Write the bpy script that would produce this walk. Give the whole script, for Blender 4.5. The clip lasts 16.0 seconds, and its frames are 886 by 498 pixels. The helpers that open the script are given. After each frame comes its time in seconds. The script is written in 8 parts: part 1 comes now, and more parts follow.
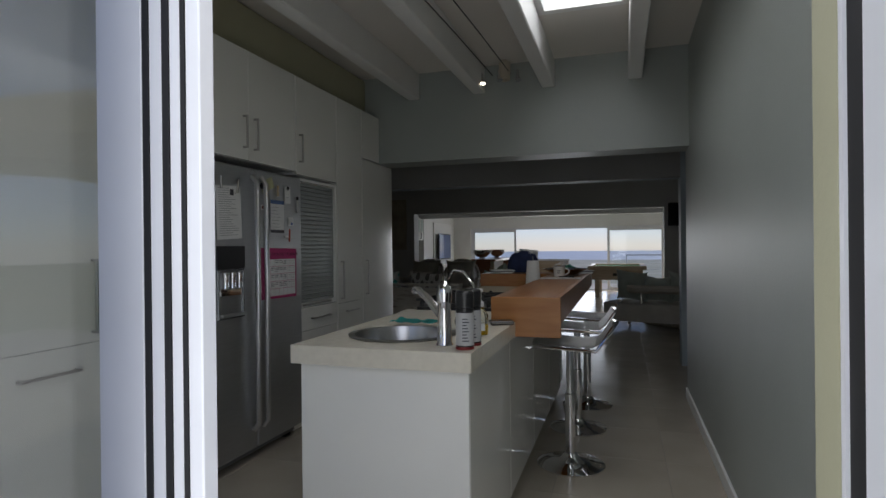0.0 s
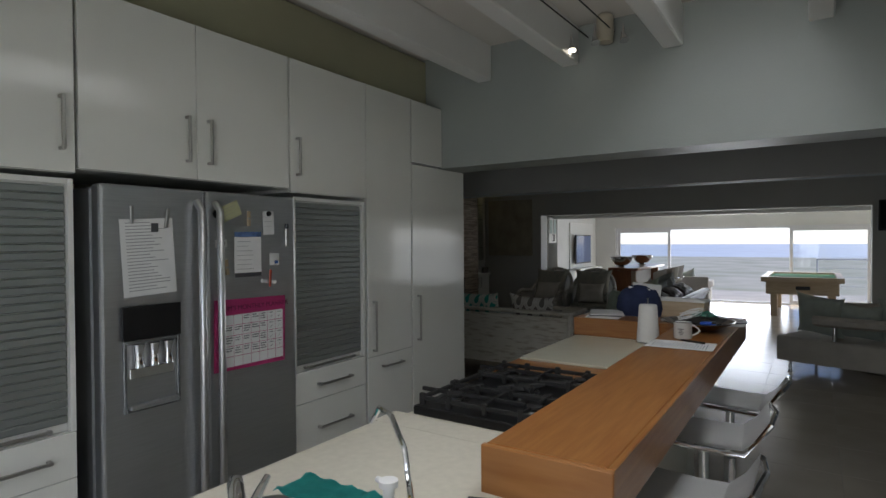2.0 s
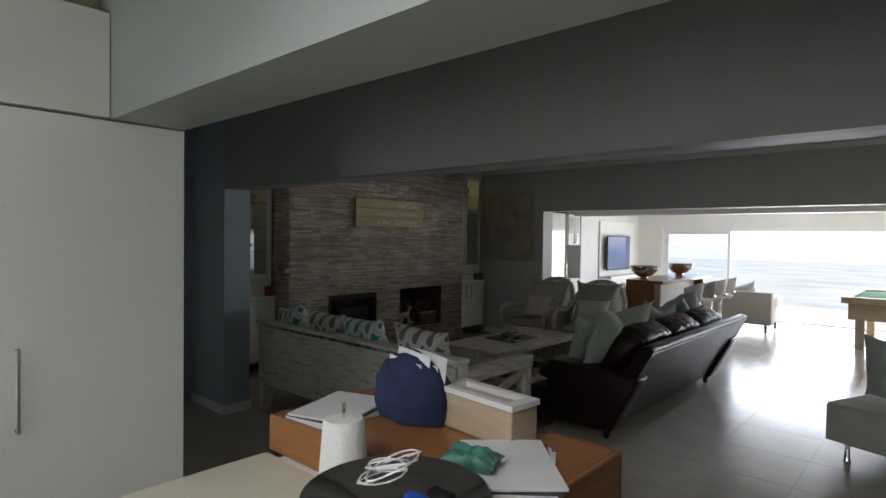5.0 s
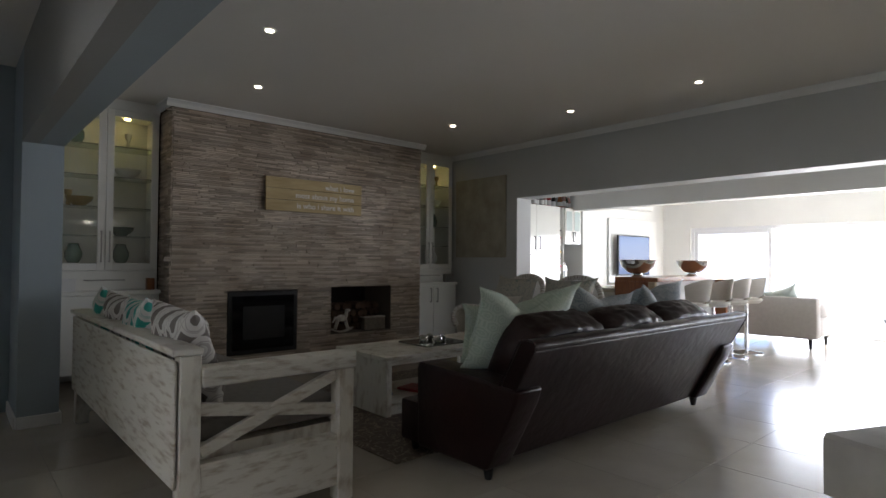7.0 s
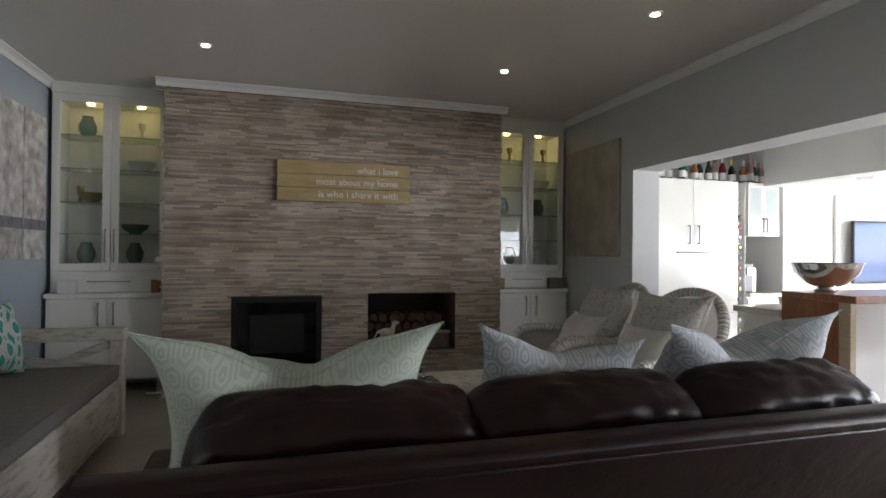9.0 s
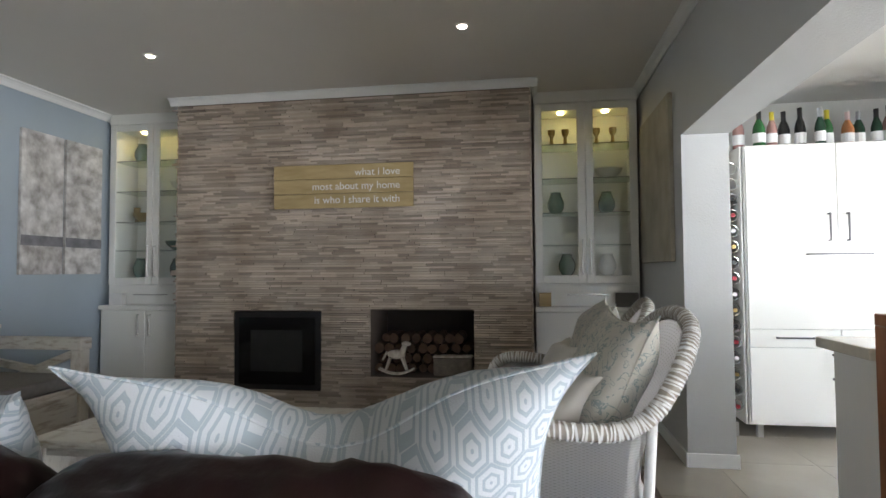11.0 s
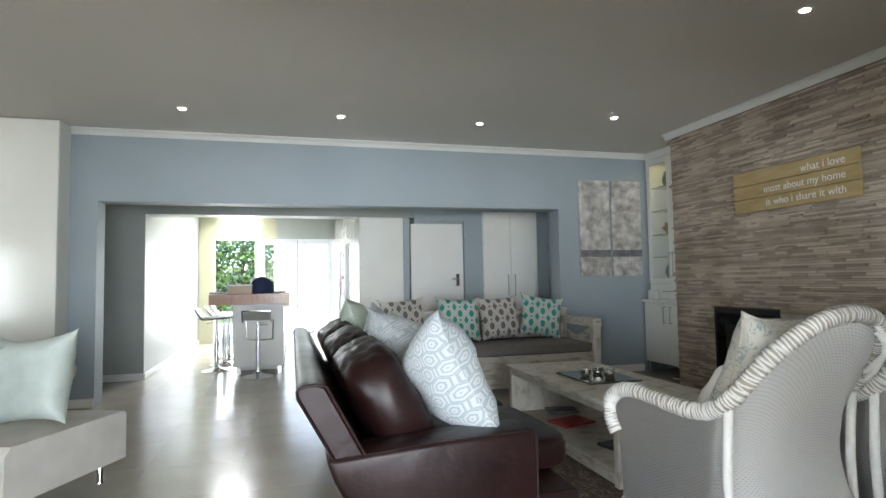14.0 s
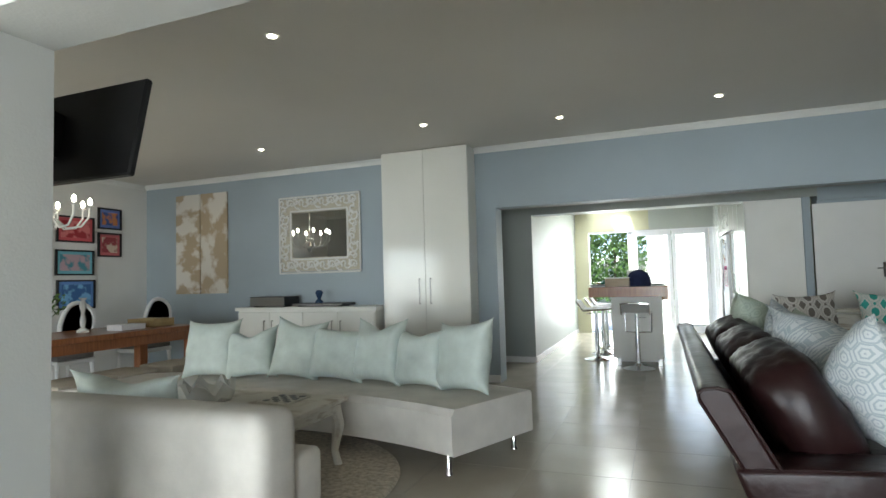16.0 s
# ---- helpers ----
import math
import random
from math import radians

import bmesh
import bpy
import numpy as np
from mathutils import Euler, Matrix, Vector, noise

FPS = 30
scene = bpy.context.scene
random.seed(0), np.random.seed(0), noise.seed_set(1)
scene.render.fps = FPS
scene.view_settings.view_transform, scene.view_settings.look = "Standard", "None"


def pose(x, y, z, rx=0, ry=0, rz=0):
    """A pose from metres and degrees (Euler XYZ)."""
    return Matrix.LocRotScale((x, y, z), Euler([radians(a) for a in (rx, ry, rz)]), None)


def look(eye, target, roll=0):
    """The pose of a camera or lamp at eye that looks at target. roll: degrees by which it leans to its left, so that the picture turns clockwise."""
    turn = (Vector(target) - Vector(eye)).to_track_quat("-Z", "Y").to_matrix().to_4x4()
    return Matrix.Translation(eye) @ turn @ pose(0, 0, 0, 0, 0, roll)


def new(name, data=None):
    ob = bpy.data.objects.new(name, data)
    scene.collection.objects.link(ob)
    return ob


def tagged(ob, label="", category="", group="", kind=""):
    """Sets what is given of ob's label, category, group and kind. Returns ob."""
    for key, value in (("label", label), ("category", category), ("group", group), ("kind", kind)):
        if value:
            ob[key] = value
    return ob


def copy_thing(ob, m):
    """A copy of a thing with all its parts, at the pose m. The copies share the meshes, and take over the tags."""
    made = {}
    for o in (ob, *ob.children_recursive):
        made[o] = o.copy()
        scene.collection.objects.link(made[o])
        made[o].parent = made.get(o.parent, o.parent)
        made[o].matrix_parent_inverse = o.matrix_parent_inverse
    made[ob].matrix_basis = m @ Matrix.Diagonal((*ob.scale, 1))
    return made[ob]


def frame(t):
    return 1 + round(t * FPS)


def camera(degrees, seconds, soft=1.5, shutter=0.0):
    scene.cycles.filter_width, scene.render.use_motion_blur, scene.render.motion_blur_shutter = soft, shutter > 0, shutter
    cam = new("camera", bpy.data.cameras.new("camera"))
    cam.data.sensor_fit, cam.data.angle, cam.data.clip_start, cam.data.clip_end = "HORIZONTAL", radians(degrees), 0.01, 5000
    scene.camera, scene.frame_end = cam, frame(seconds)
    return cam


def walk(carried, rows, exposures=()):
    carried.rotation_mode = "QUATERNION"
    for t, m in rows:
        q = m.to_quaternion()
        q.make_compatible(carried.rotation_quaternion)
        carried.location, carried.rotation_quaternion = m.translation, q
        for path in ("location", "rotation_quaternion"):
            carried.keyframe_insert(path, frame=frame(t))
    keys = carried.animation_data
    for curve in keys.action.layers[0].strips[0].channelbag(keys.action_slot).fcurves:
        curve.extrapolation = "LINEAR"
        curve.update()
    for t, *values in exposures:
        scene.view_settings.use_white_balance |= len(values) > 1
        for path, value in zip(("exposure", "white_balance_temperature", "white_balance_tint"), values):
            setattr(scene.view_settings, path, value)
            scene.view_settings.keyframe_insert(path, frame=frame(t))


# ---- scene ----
cam = camera(76.4, 16.0)
PATH = [
    (0, (0.487, 1.761, 1.292), (-0.122, 3.666, 1.288), -0.6),
    (0.5, (0.474, 2.093, 1.353), (-0.235, 3.963, 1.339), -0.5),
    (1, (0.497, 2.464, 1.419), (-0.337, 4.282, 1.4), -0.4),
    (1.5, (0.534, 2.86, 1.465), (-0.442, 4.606, 1.453), -0.3),
    (2, (0.574, 3.224, 1.562), (-0.531, 4.891, 1.534), -0.4),
    (2.5, (0.593, 3.554, 1.597), (-0.601, 5.159, 1.574), -0.4),
    (3, (0.672, 3.942, 1.608), (-0.635, 5.456, 1.592), -0.7),
    (3.5, (0.667, 4.291, 1.634), (-0.624, 5.818, 1.611), -0.3),
    (4, (0.74, 4.698, 1.654), (-0.513, 6.256, 1.619), 0.5),
    (4.5, (0.817, 5.276, 1.653), (-0.478, 6.8, 1.614), 0.6),
    (4.7, (0.867, 5.529, 1.65), (-0.448, 7.035, 1.604), 0.7),
    (5.4, (0.83, 6.22, 1.57), (-0.53, 7.68, 1.54), 0.7),
    (6.0, (0.83, 6.84, 1.42), (-0.58, 8.26, 1.42), 0.7),
    (6.5, (0.93, 7.34, 1.29), (-0.52, 8.72, 1.32), 0.6),
    (6.8, (1.0, 7.66, 1.235), (-0.426, 9.01, 1.275), 0.6),
    (7, (0.981, 7.88, 1.204), (-0.515, 9.206, 1.247), 0.4),
    (7.5, (0.892, 8.487, 1.183), (-0.745, 9.635, 1.218), 0.5),
    (8, (0.775, 9.113, 1.178), (-0.949, 10.126, 1.215), 0.5),
    (8.5, (0.66, 9.796, 1.247), (-1.175, 10.59, 1.27), 0.7),
    (9, (0.47, 10.476, 1.283), (-1.449, 11.038, 1.296), 0.5),
    (9.2, (0.395, 10.771, 1.31), (-1.553, 11.226, 1.317), 0.5),
    (11.3, (-0.36, 12.88, 1.197), (-2.315, 12.469, 1.282), 0.1),
    (11.5, (-0.407, 13.054, 1.194), (-2.342, 12.555, 1.279), 0.5),
    (12, (-0.462, 13.411, 1.193), (-2.233, 12.485, 1.281), 0.2),
    (12.5, (-0.501, 13.743, 1.185), (-2.048, 12.479, 1.282), -0.2),
    (13, (-0.596, 14.139, 1.199), (-1.826, 12.565, 1.299), -0.6),
    (13.5, (-0.712, 14.534, 1.221), (-1.566, 12.729, 1.317), -1.0),
    (14, (-0.78, 14.82, 1.171), (-1.303, 12.893, 1.285), -1.0),
    (14.5, (-0.772, 15.126, 1.159), (-1.004, 13.143, 1.276), -1.3),
    (15, (-0.783, 15.23, 1.159), (-0.676, 13.237, 1.28), -1.4),
    (15.5, (-0.748, 15.142, 1.177), (-0.313, 13.193, 1.29), -1.3),
    (16, (-0.701, 14.897, 1.206), (0.018, 13.034, 1.315), -1.6),
]
EXPOSURES = [(0.0, -0.95, 6600, 12), (0.5, -0.85, 6600, 11), (1.5, -0.35, 6600, 11), (3.5, 0.62, 6600, 12), (4.7, 0.98, 6600, 12), (7.0, 1.65, 6600, 14), (9.0, 2.25, 6600, 15), (11.5, 2.8, 6500, 12), (13.0, 2.8, 6500, 10), (16.0, 2.05, 6600, 4)]
walk(cam, [(t, look(eye, target, roll)) for t, eye, target, roll in PATH], EXPOSURES)

# ---- light ----
world = bpy.data.worlds.new("sky")
scene.world = world
world.use_nodes = True
wn = world.node_tree.nodes
sky = wn.new("ShaderNodeTexSky")
sky.sky_type, sky.sun_disc = "NISHITA", False
sky.sun_elevation, sky.sun_rotation = radians(45), radians(18)
sky.air_density, sky.dust_density, sky.ozone_density = 0.8, 0.2, 3.0
tint = wn.new("ShaderNodeMix")
tint.data_type, tint.blend_type = "RGBA", "MULTIPLY"
tint.inputs[0].default_value, tint.inputs[7].default_value = 1.0, (0.95, 0.96, 1.18, 1)
world.node_tree.links.new(sky.outputs[0], tint.inputs[6])
world.node_tree.links.new(tint.outputs[2], wn["Background"].inputs[0])
wn["Background"].inputs[1].default_value = 0.15
sun = new("sun", bpy.data.lights.new("sun", "SUN"))
sun.data.energy, sun.data.angle, sun.data.color = 3.2, radians(2), (1.0, 0.95, 0.88)
sun.matrix_world = look((0, 0, 0), (-0.25, -0.75, -0.8))


def area(name, eye, target, w, h, power, color):
    a = new(name, bpy.data.lights.new(name, "AREA"))
    a.data.shape, a.data.size, a.data.size_y, a.data.energy, a.data.color = "RECTANGLE", w, h, power, color
    a.matrix_world = look(eye, target)


# added area lamps in the openings stand in for sky light; east panels are unseen
area("window_light_open_panel", (-1.285, 18.95, 0.95), (-1.285, 0, 1.0), 2.6, 1.75, 66, (0.93, 0.97, 1.0))
area("window_light_east_panels", (2.8, 18.75, 1.0), (2.8, 0, 1.0), 2.2, 1.7, 50, (0.93, 0.97, 1.0))
area("window_light_side", (5.45, 16.7, 1.1), (0, 16.2, 0.9), 3.2, 1.7, 15, (0.93, 0.97, 1.0))
area("skylight_light", (0.245, 4.3, 3.12), (0.2451, 4.3, 0), 0.5, 2.6, 32, (0.95, 0.98, 1.0))


# added fill lamps at the garden doors, in place of daylight on the island
area("door_light_glass_leaves", (-1.35, 2.33, 1.1), (-1.35, 9, 1.1), 1.8, 1.9, 7, (0.95, 0.98, 1.0))
area("door_light_opening", (0.27, 2.30, 1.1), (0.27, 9, 1.1), 0.8, 1.9, 14, (0.95, 0.98, 1.0))


# ---- materials ----
def mat(name, color, rough=0.5, metal=0.0, var=0.0, scale=5.0, bump=0.0, bscale=60.0, stretch=(1, 1, 1), color2=None, coat=0.0, rvar=0.0, island=0.0, trans=0.0, ior=1.45, emit=None, power=0.0, piece=0.0, sharp=False):
    m = bpy.data.materials.new(name)
    m.use_nodes = True
    nt = m.node_tree
    n, l = nt.nodes, nt.links
    b = n["Principled BSDF"]
    b.inputs["Base Color"].default_value = (*color, 1)
    b.inputs["Roughness"].default_value = rough
    b.inputs["Metallic"].default_value = metal
    b.inputs["IOR"].default_value = ior
    b.inputs["Coat Weight"].default_value = coat
    b.inputs["Coat Roughness"].default_value = 0.08
    b.inputs["Transmission Weight"].default_value = trans
    if emit:
        b.inputs["Emission Color"].default_value = (*emit, 1)
        b.inputs["Emission Strength"].default_value = power
    co = n.new("ShaderNodeTexCoord")
    mp = n.new("ShaderNodeMapping")
    mp.inputs["Scale"].default_value = stretch
    l.new(co.outputs["Object"], mp.inputs[0])
    out = None
    if var or color2:
        nz = n.new("ShaderNodeTexNoise")
        nz.inputs["Scale"].default_value, nz.inputs["Detail"].default_value = scale, 6
        l.new(mp.outputs[0], nz.inputs["Vector"])
        rp = n.new("ShaderNodeValToRGB")
        c2 = color2 or tuple(min(1, c * (1 + var)) for c in color)
        c1 = color if color2 else tuple(c * (1 - var) for c in color)
        rp.color_ramp.elements[0].color, rp.color_ramp.elements[1].color = (*c1, 1), (*c2, 1)
        lo, hi = (0.46, 0.54) if sharp else (0.3, 0.7)
        rp.color_ramp.elements[0].position, rp.color_ramp.elements[1].position = lo, hi
        l.new(nz.outputs["Fac"], rp.inputs[0])
        out = rp.outputs[0]
        if rvar:
            mr = n.new("ShaderNodeMapRange")
            mr.inputs[3].default_value, mr.inputs[4].default_value = rough - rvar, rough + rvar
            l.new(nz.outputs["Fac"], mr.inputs[0])
            l.new(mr.outputs[0], b.inputs["Roughness"])
    if island or piece:
        src = n.new("ShaderNodeNewGeometry").outputs["Random Per Island"] if island else n.new("ShaderNodeObjectInfo").outputs["Random"]
        hs = n.new("ShaderNodeHueSaturation")
        mr = n.new("ShaderNodeMapRange")
        k = island or piece
        mr.inputs[3].default_value, mr.inputs[4].default_value = 1 - k, 1 + k
        l.new(src, mr.inputs[0])
        l.new(mr.outputs[0], hs.inputs["Value"])
        if out:
            l.new(out, hs.inputs["Color"])
        else:
            hs.inputs["Color"].default_value = (*color, 1)
        out = hs.outputs[0]
    if out:
        l.new(out, b.inputs["Base Color"])
    if bump:
        nb = n.new("ShaderNodeTexNoise")
        nb.inputs["Scale"].default_value, nb.inputs["Detail"].default_value = bscale, 4
        l.new(mp.outputs[0], nb.inputs["Vector"])
        bp = n.new("ShaderNodeBump")
        bp.inputs["Strength"].default_value, bp.inputs["Distance"].default_value = bump, 0.01
        l.new(nb.outputs["Fac"], bp.inputs["Height"])
        l.new(bp.outputs[0], b.inputs["Normal"])
    return m


M_BLUE = mat("wall_blue", (0.34, 0.40, 0.44), 0.55, var=0.04, scale=1.5, bump=0.15, bscale=90)
M_KWALL = mat("wall_kitchen", (0.35, 0.38, 0.36), 0.42, var=0.04, scale=1.5, bump=0.12, bscale=80)
M_OLIVE = mat("wall_olive", (0.42, 0.41, 0.28), 0.6, var=0.05, scale=2, bump=0.1)
M_CREAM = mat("wall_white", (0.72, 0.72, 0.70), 0.55, var=0.03, scale=2, bump=0.1, bscale=90)
M_CEIL = mat("ceiling_paint", (0.74, 0.71, 0.66), 0.7, var=0.02, scale=1, bump=0.08)
M_WHITE = mat("white_paint", (0.78, 0.78, 0.76), 0.4, var=0.02, scale=4)
M_GLOSS = mat("gloss_white", (0.80, 0.80, 0.75), 0.12, var=0.015, scale=3, coat=0.5)
M_SATIN = mat("satin_white", (0.80, 0.80, 0.76), 0.3, var=0.02, scale=3)
M_TILE = mat("floor_tile", (0.40, 0.36, 0.30), 0.2, var=0.06, scale=3, bump=0.04, bscale=40, rvar=0.05, piece=0.04)
M_TILE2 = mat("floor_tile_far", (0.40, 0.36, 0.30), 0.2, var=0.06, scale=3, rvar=0.05, island=0.04)
M_GROUT = mat("grout", (0.27, 0.25, 0.22), 0.8, var=0.1, scale=20)
M_STEEL = mat("brushed_steel", (0.48, 0.49, 0.50), 0.35, 0.9, var=0.06, scale=8, stretch=(1, 1, 30))
M_CHROME = mat("chrome", (0.75, 0.75, 0.76), 0.06, 1.0)
M_NICKEL = mat("satin_nickel", (0.45, 0.44, 0.42), 0.3, 1.0)
M_BAR = mat("satin_bar_steel", (0.62, 0.62, 0.62), 0.28, 0.95, var=0.04, scale=10)
M_DARKNICKEL = mat("dark_nickel", (0.10, 0.10, 0.10), 0.4, 0.8)
M_PRINT = mat("grey_print", (0.30, 0.30, 0.31), 0.7)
M_BLACK = mat("black_plastic", (0.012, 0.012, 0.013), 0.3, var=0.2, scale=10)
M_SOOT = mat("black_matt", (0.01, 0.01, 0.01), 0.7, var=0.2, scale=10)
M_IRON = mat("cast_iron", (0.02, 0.02, 0.02), 0.5, var=0.2, scale=40, bump=0.2, bscale=200)
M_STONE_TOP = mat("cream_worktop", (0.66, 0.62, 0.52), 0.22, var=0.04, scale=40, rvar=0.03)
M_WOOD = mat("oak_bar", (0.27, 0.10, 0.028), 0.28, scale=4, stretch=(18, 1.2, 18), color2=(0.37, 0.165, 0.05), bump=0.05, bscale=30, coat=0.2)
M_WOODX = mat("oak_bar_cross", (0.27, 0.10, 0.028), 0.28, scale=4, stretch=(1.2, 18, 18), color2=(0.37, 0.165, 0.05), bump=0.05, bscale=30, coat=0.2)
M_REDWOOD = mat("cherry_wood", (0.22, 0.075, 0.03), 0.3, scale=4, stretch=(12, 12, 1.2), color2=(0.34, 0.13, 0.05), coat=0.2)
M_DISTRESS = mat("whitewashed_wood", (0.40, 0.34, 0.27), 0.6, scale=7, stretch=(2.5, 2.5, 1.2), color2=(0.62, 0.59, 0.52), bump=0.3, bscale=25)
M_DISTRESSX = mat("whitewashed_wood_long", (0.38, 0.32, 0.25), 0.6, scale=7, stretch=(1.0, 1.4, 6), color2=(0.62, 0.59, 0.52), bump=0.3, bscale=25)
for _m in (M_DISTRESS, M_DISTRESSX):
    _r = next(q for q in _m.node_tree.nodes if q.type == "VALTORGB").color_ramp
    _r.elements[0].position, _r.elements[1].position = 0.30, 0.50
M_LEATHER = mat("brown_leather", (0.016, 0.006, 0.006), 0.33, var=0.3, scale=5, bump=0.35, bscale=14, rvar=0.08)
M_LEATHER.node_tree.nodes["Principled BSDF"].inputs["Specular IOR Level"].default_value = 0.3
M_WICKER = mat("white_wicker", (0.78, 0.77, 0.74), 0.45, var=0.06, scale=30)
M_VELVET = mat("cream_velvet", (0.62, 0.59, 0.54), 0.8, var=0.10, scale=5, bump=0.1, bscale=60)
M_SILK = mat("seafoam_silk", (0.50, 0.56, 0.52), 0.4, var=0.10, scale=9, bump=0.2, bscale=18)
M_GREYSEAT = mat("grey_canvas", (0.20, 0.185, 0.17), 0.9, var=0.08, scale=30, bump=0.2, bscale=200)
M_STONE = mat("split_stone", (0.33, 0.26, 0.20), 0.8, scale=2.5, color2=(0.48, 0.41, 0.34), island=0.38, bump=0.3, bscale=60)
M_STRIP = mat("split_stone_piece", (0.33, 0.26, 0.20), 0.8, scale=2.5, color2=(0.48, 0.41, 0.34), piece=0.38, bump=0.3, bscale=60)
M_GLASS = mat("clear_glass", (0.95, 0.98, 0.97), 0.02, trans=1.0, ior=1.45)
M_MIRROR = mat("mirror_glass", (0.85, 0.87, 0.87), 0.02, 1.0)
M_PAPER = mat("paper", (0.75, 0.75, 0.74), 0.7, var=0.03, scale=10)
M_INK = mat("ink", (0.06, 0.06, 0.07), 0.7)
M_PINK = mat("magenta_card", (0.40, 0.03, 0.14), 0.6, var=0.05, scale=20)
M_TEAL = mat("teal_cloth", (0.02, 0.28, 0.26), 0.85, var=0.15, scale=20, bump=0.3, bscale=60)
M_NAVY = mat("navy_cloth", (0.02, 0.03, 0.08), 0.9, var=0.2, scale=20, bump=0.4, bscale=15)
M_ALU = mat("white_aluminium", (0.72, 0.73, 0.76), 0.3, var=0.02, scale=8)
M_RUBBER = mat("black_rubber", (0.015, 0.015, 0.016), 0.7)
M_BARK = mat("bark", (0.10, 0.07, 0.05), 0.9, var=0.3, scale=12, bump=0.5, bscale=20)
M_LEAF = mat("leaves", (0.07, 0.13, 0.03), 0.6, island=0.5)
M_PASS = mat("wall_passage_grey", (0.30, 0.30, 0.29), 0.55, var=0.04, scale=1.5, bump=0.15, bscale=90)
M_PALE = mat("wall_pale_grey", (0.50, 0.51, 0.50), 0.55, var=0.04, scale=1.5, bump=0.15, bscale=90)
M_DUNE = mat("dune_ground", (0.50, 0.49, 0.43), 0.95, scale=0.4, color2=(0.32, 0.34, 0.26), bump=0.4, bscale=3)
M_GRASS = mat("lawn", (0.09, 0.15, 0.04), 0.9, var=0.3, scale=1.5, bump=0.3)
M_PAVE = mat("paving", (0.50, 0.48, 0.44), 0.8, var=0.1, scale=2)
# pale base colour: sun glint and haze are painted into the water
M_SEA = mat("sea_water", (0.50, 0.55, 0.60), 0.4, var=0.12, scale=0.02)
M_HILL = mat("coastal_hill", (0.08, 0.10, 0.09), 0.9, var=0.3, scale=0.02)
M_BOARD = mat("pine_sign", (0.34, 0.25, 0.11), 0.6, scale=3, stretch=(8, 1.5, 8), color2=(0.46, 0.35, 0.18), bump=0.2, bscale=20)
M_DOWN = mat("lamp_glow", (1, 0.95, 0.85), 0.5, emit=(1, 0.9, 0.75), power=8.0)
M_WARM = mat("cabinet_bulb", (1, 0.9, 0.6), 0.5, emit=(1, 0.78, 0.3), power=4.0)
M_FELT = mat("green_felt", (0.04, 0.16, 0.07), 0.95, var=0.05, scale=20)
M_OAK = mat("pale_oak", (0.46, 0.36, 0.24), 0.4, scale=4, stretch=(1.5, 12, 12), color2=(0.56, 0.45, 0.32))
M_SHAG = mat("shag_rug", (0.48, 0.42, 0.33), 0.95, var=0.3, scale=30, bump=1.0, bscale=60)


# ---- mesh helpers ----
def part(name, bm, material, parent=None, label="", smooth=False):
    me = bpy.data.meshes.new(name)
    bmesh.ops.recalc_face_normals(bm, faces=bm.faces)
    bm.to_mesh(me)
    bm.free()
    me.materials.append(material)
    if smooth:
        me.polygons.foreach_set("use_smooth", [True] * len(me.polygons))
        me.set_sharp_from_angle(angle=radians(40))
    ob = new(name, me)
    ob.parent = parent
    if label:
        ob["label"] = label
    return ob


def thing(name, loc, label, category, group="", rz=0.0):
    e = new(name)
    e.empty_display_size = 0.1
    e.matrix_world = pose(*loc, 0, 0, rz)
    return tagged(e, label, category, group)


def add_box(bm, x0, x1, y0, y1, z0, z1, bevel=0.0, seg=1, m=None):
    r = bmesh.ops.create_cube(bm, size=1)
    vs = r["verts"]
    for v in vs:
        v.co = Vector((x0 + (v.co.x + 0.5) * (x1 - x0), y0 + (v.co.y + 0.5) * (y1 - y0), z0 + (v.co.z + 0.5) * (z1 - z0)))
    if bevel:
        es = list({e for v in vs for e in v.link_edges})
        r2 = bmesh.ops.bevel(bm, geom=es, offset=bevel, segments=seg, affect="EDGES", profile=0.5)
        vs = list({v for f in r2["faces"] for v in f.verts} | {v for v in vs if v.is_valid})
    if m is not None:
        bmesh.ops.transform(bm, matrix=m, verts=vs)
    return vs


def box(*a, **k):
    bm = bmesh.new()
    add_box(bm, *a, **k)
    return bm


def add_cyl(bm, r, z0, z1, r2=None, seg=20, m=None, at=(0, 0)):
    res = bmesh.ops.create_cone(bm, cap_ends=True, segments=seg, radius1=r, radius2=r if r2 is None else r2, depth=z1 - z0)
    bmesh.ops.translate(bm, verts=res["verts"], vec=(at[0], at[1], (z0 + z1) / 2))
    if m is not None:
        bmesh.ops.transform(bm, matrix=m, verts=res["verts"])
    return res["verts"]


def lathe(profile, seg=24, m=None, bm=None):
    """A body turned about z from (radius, height) pairs."""
    bm = bm or bmesh.new()
    rings = []
    for r, z in profile:
        rings.append([bm.verts.new((max(r, 0.0005) * math.cos(2 * math.pi * i / seg), max(r, 0.0005) * math.sin(2 * math.pi * i / seg), z)) for i in range(seg)])
    for a, b in zip(rings, rings[1:]):
        for i in range(seg):
            bm.faces.new((a[i], a[(i + 1) % seg], b[(i + 1) % seg], b[i]))
    bm.faces.new(rings[0][::-1])
    bm.faces.new(rings[-1])
    if m is not None:
        bmesh.ops.transform(bm, matrix=m, verts=[v for ring in rings for v in ring])
    return bm


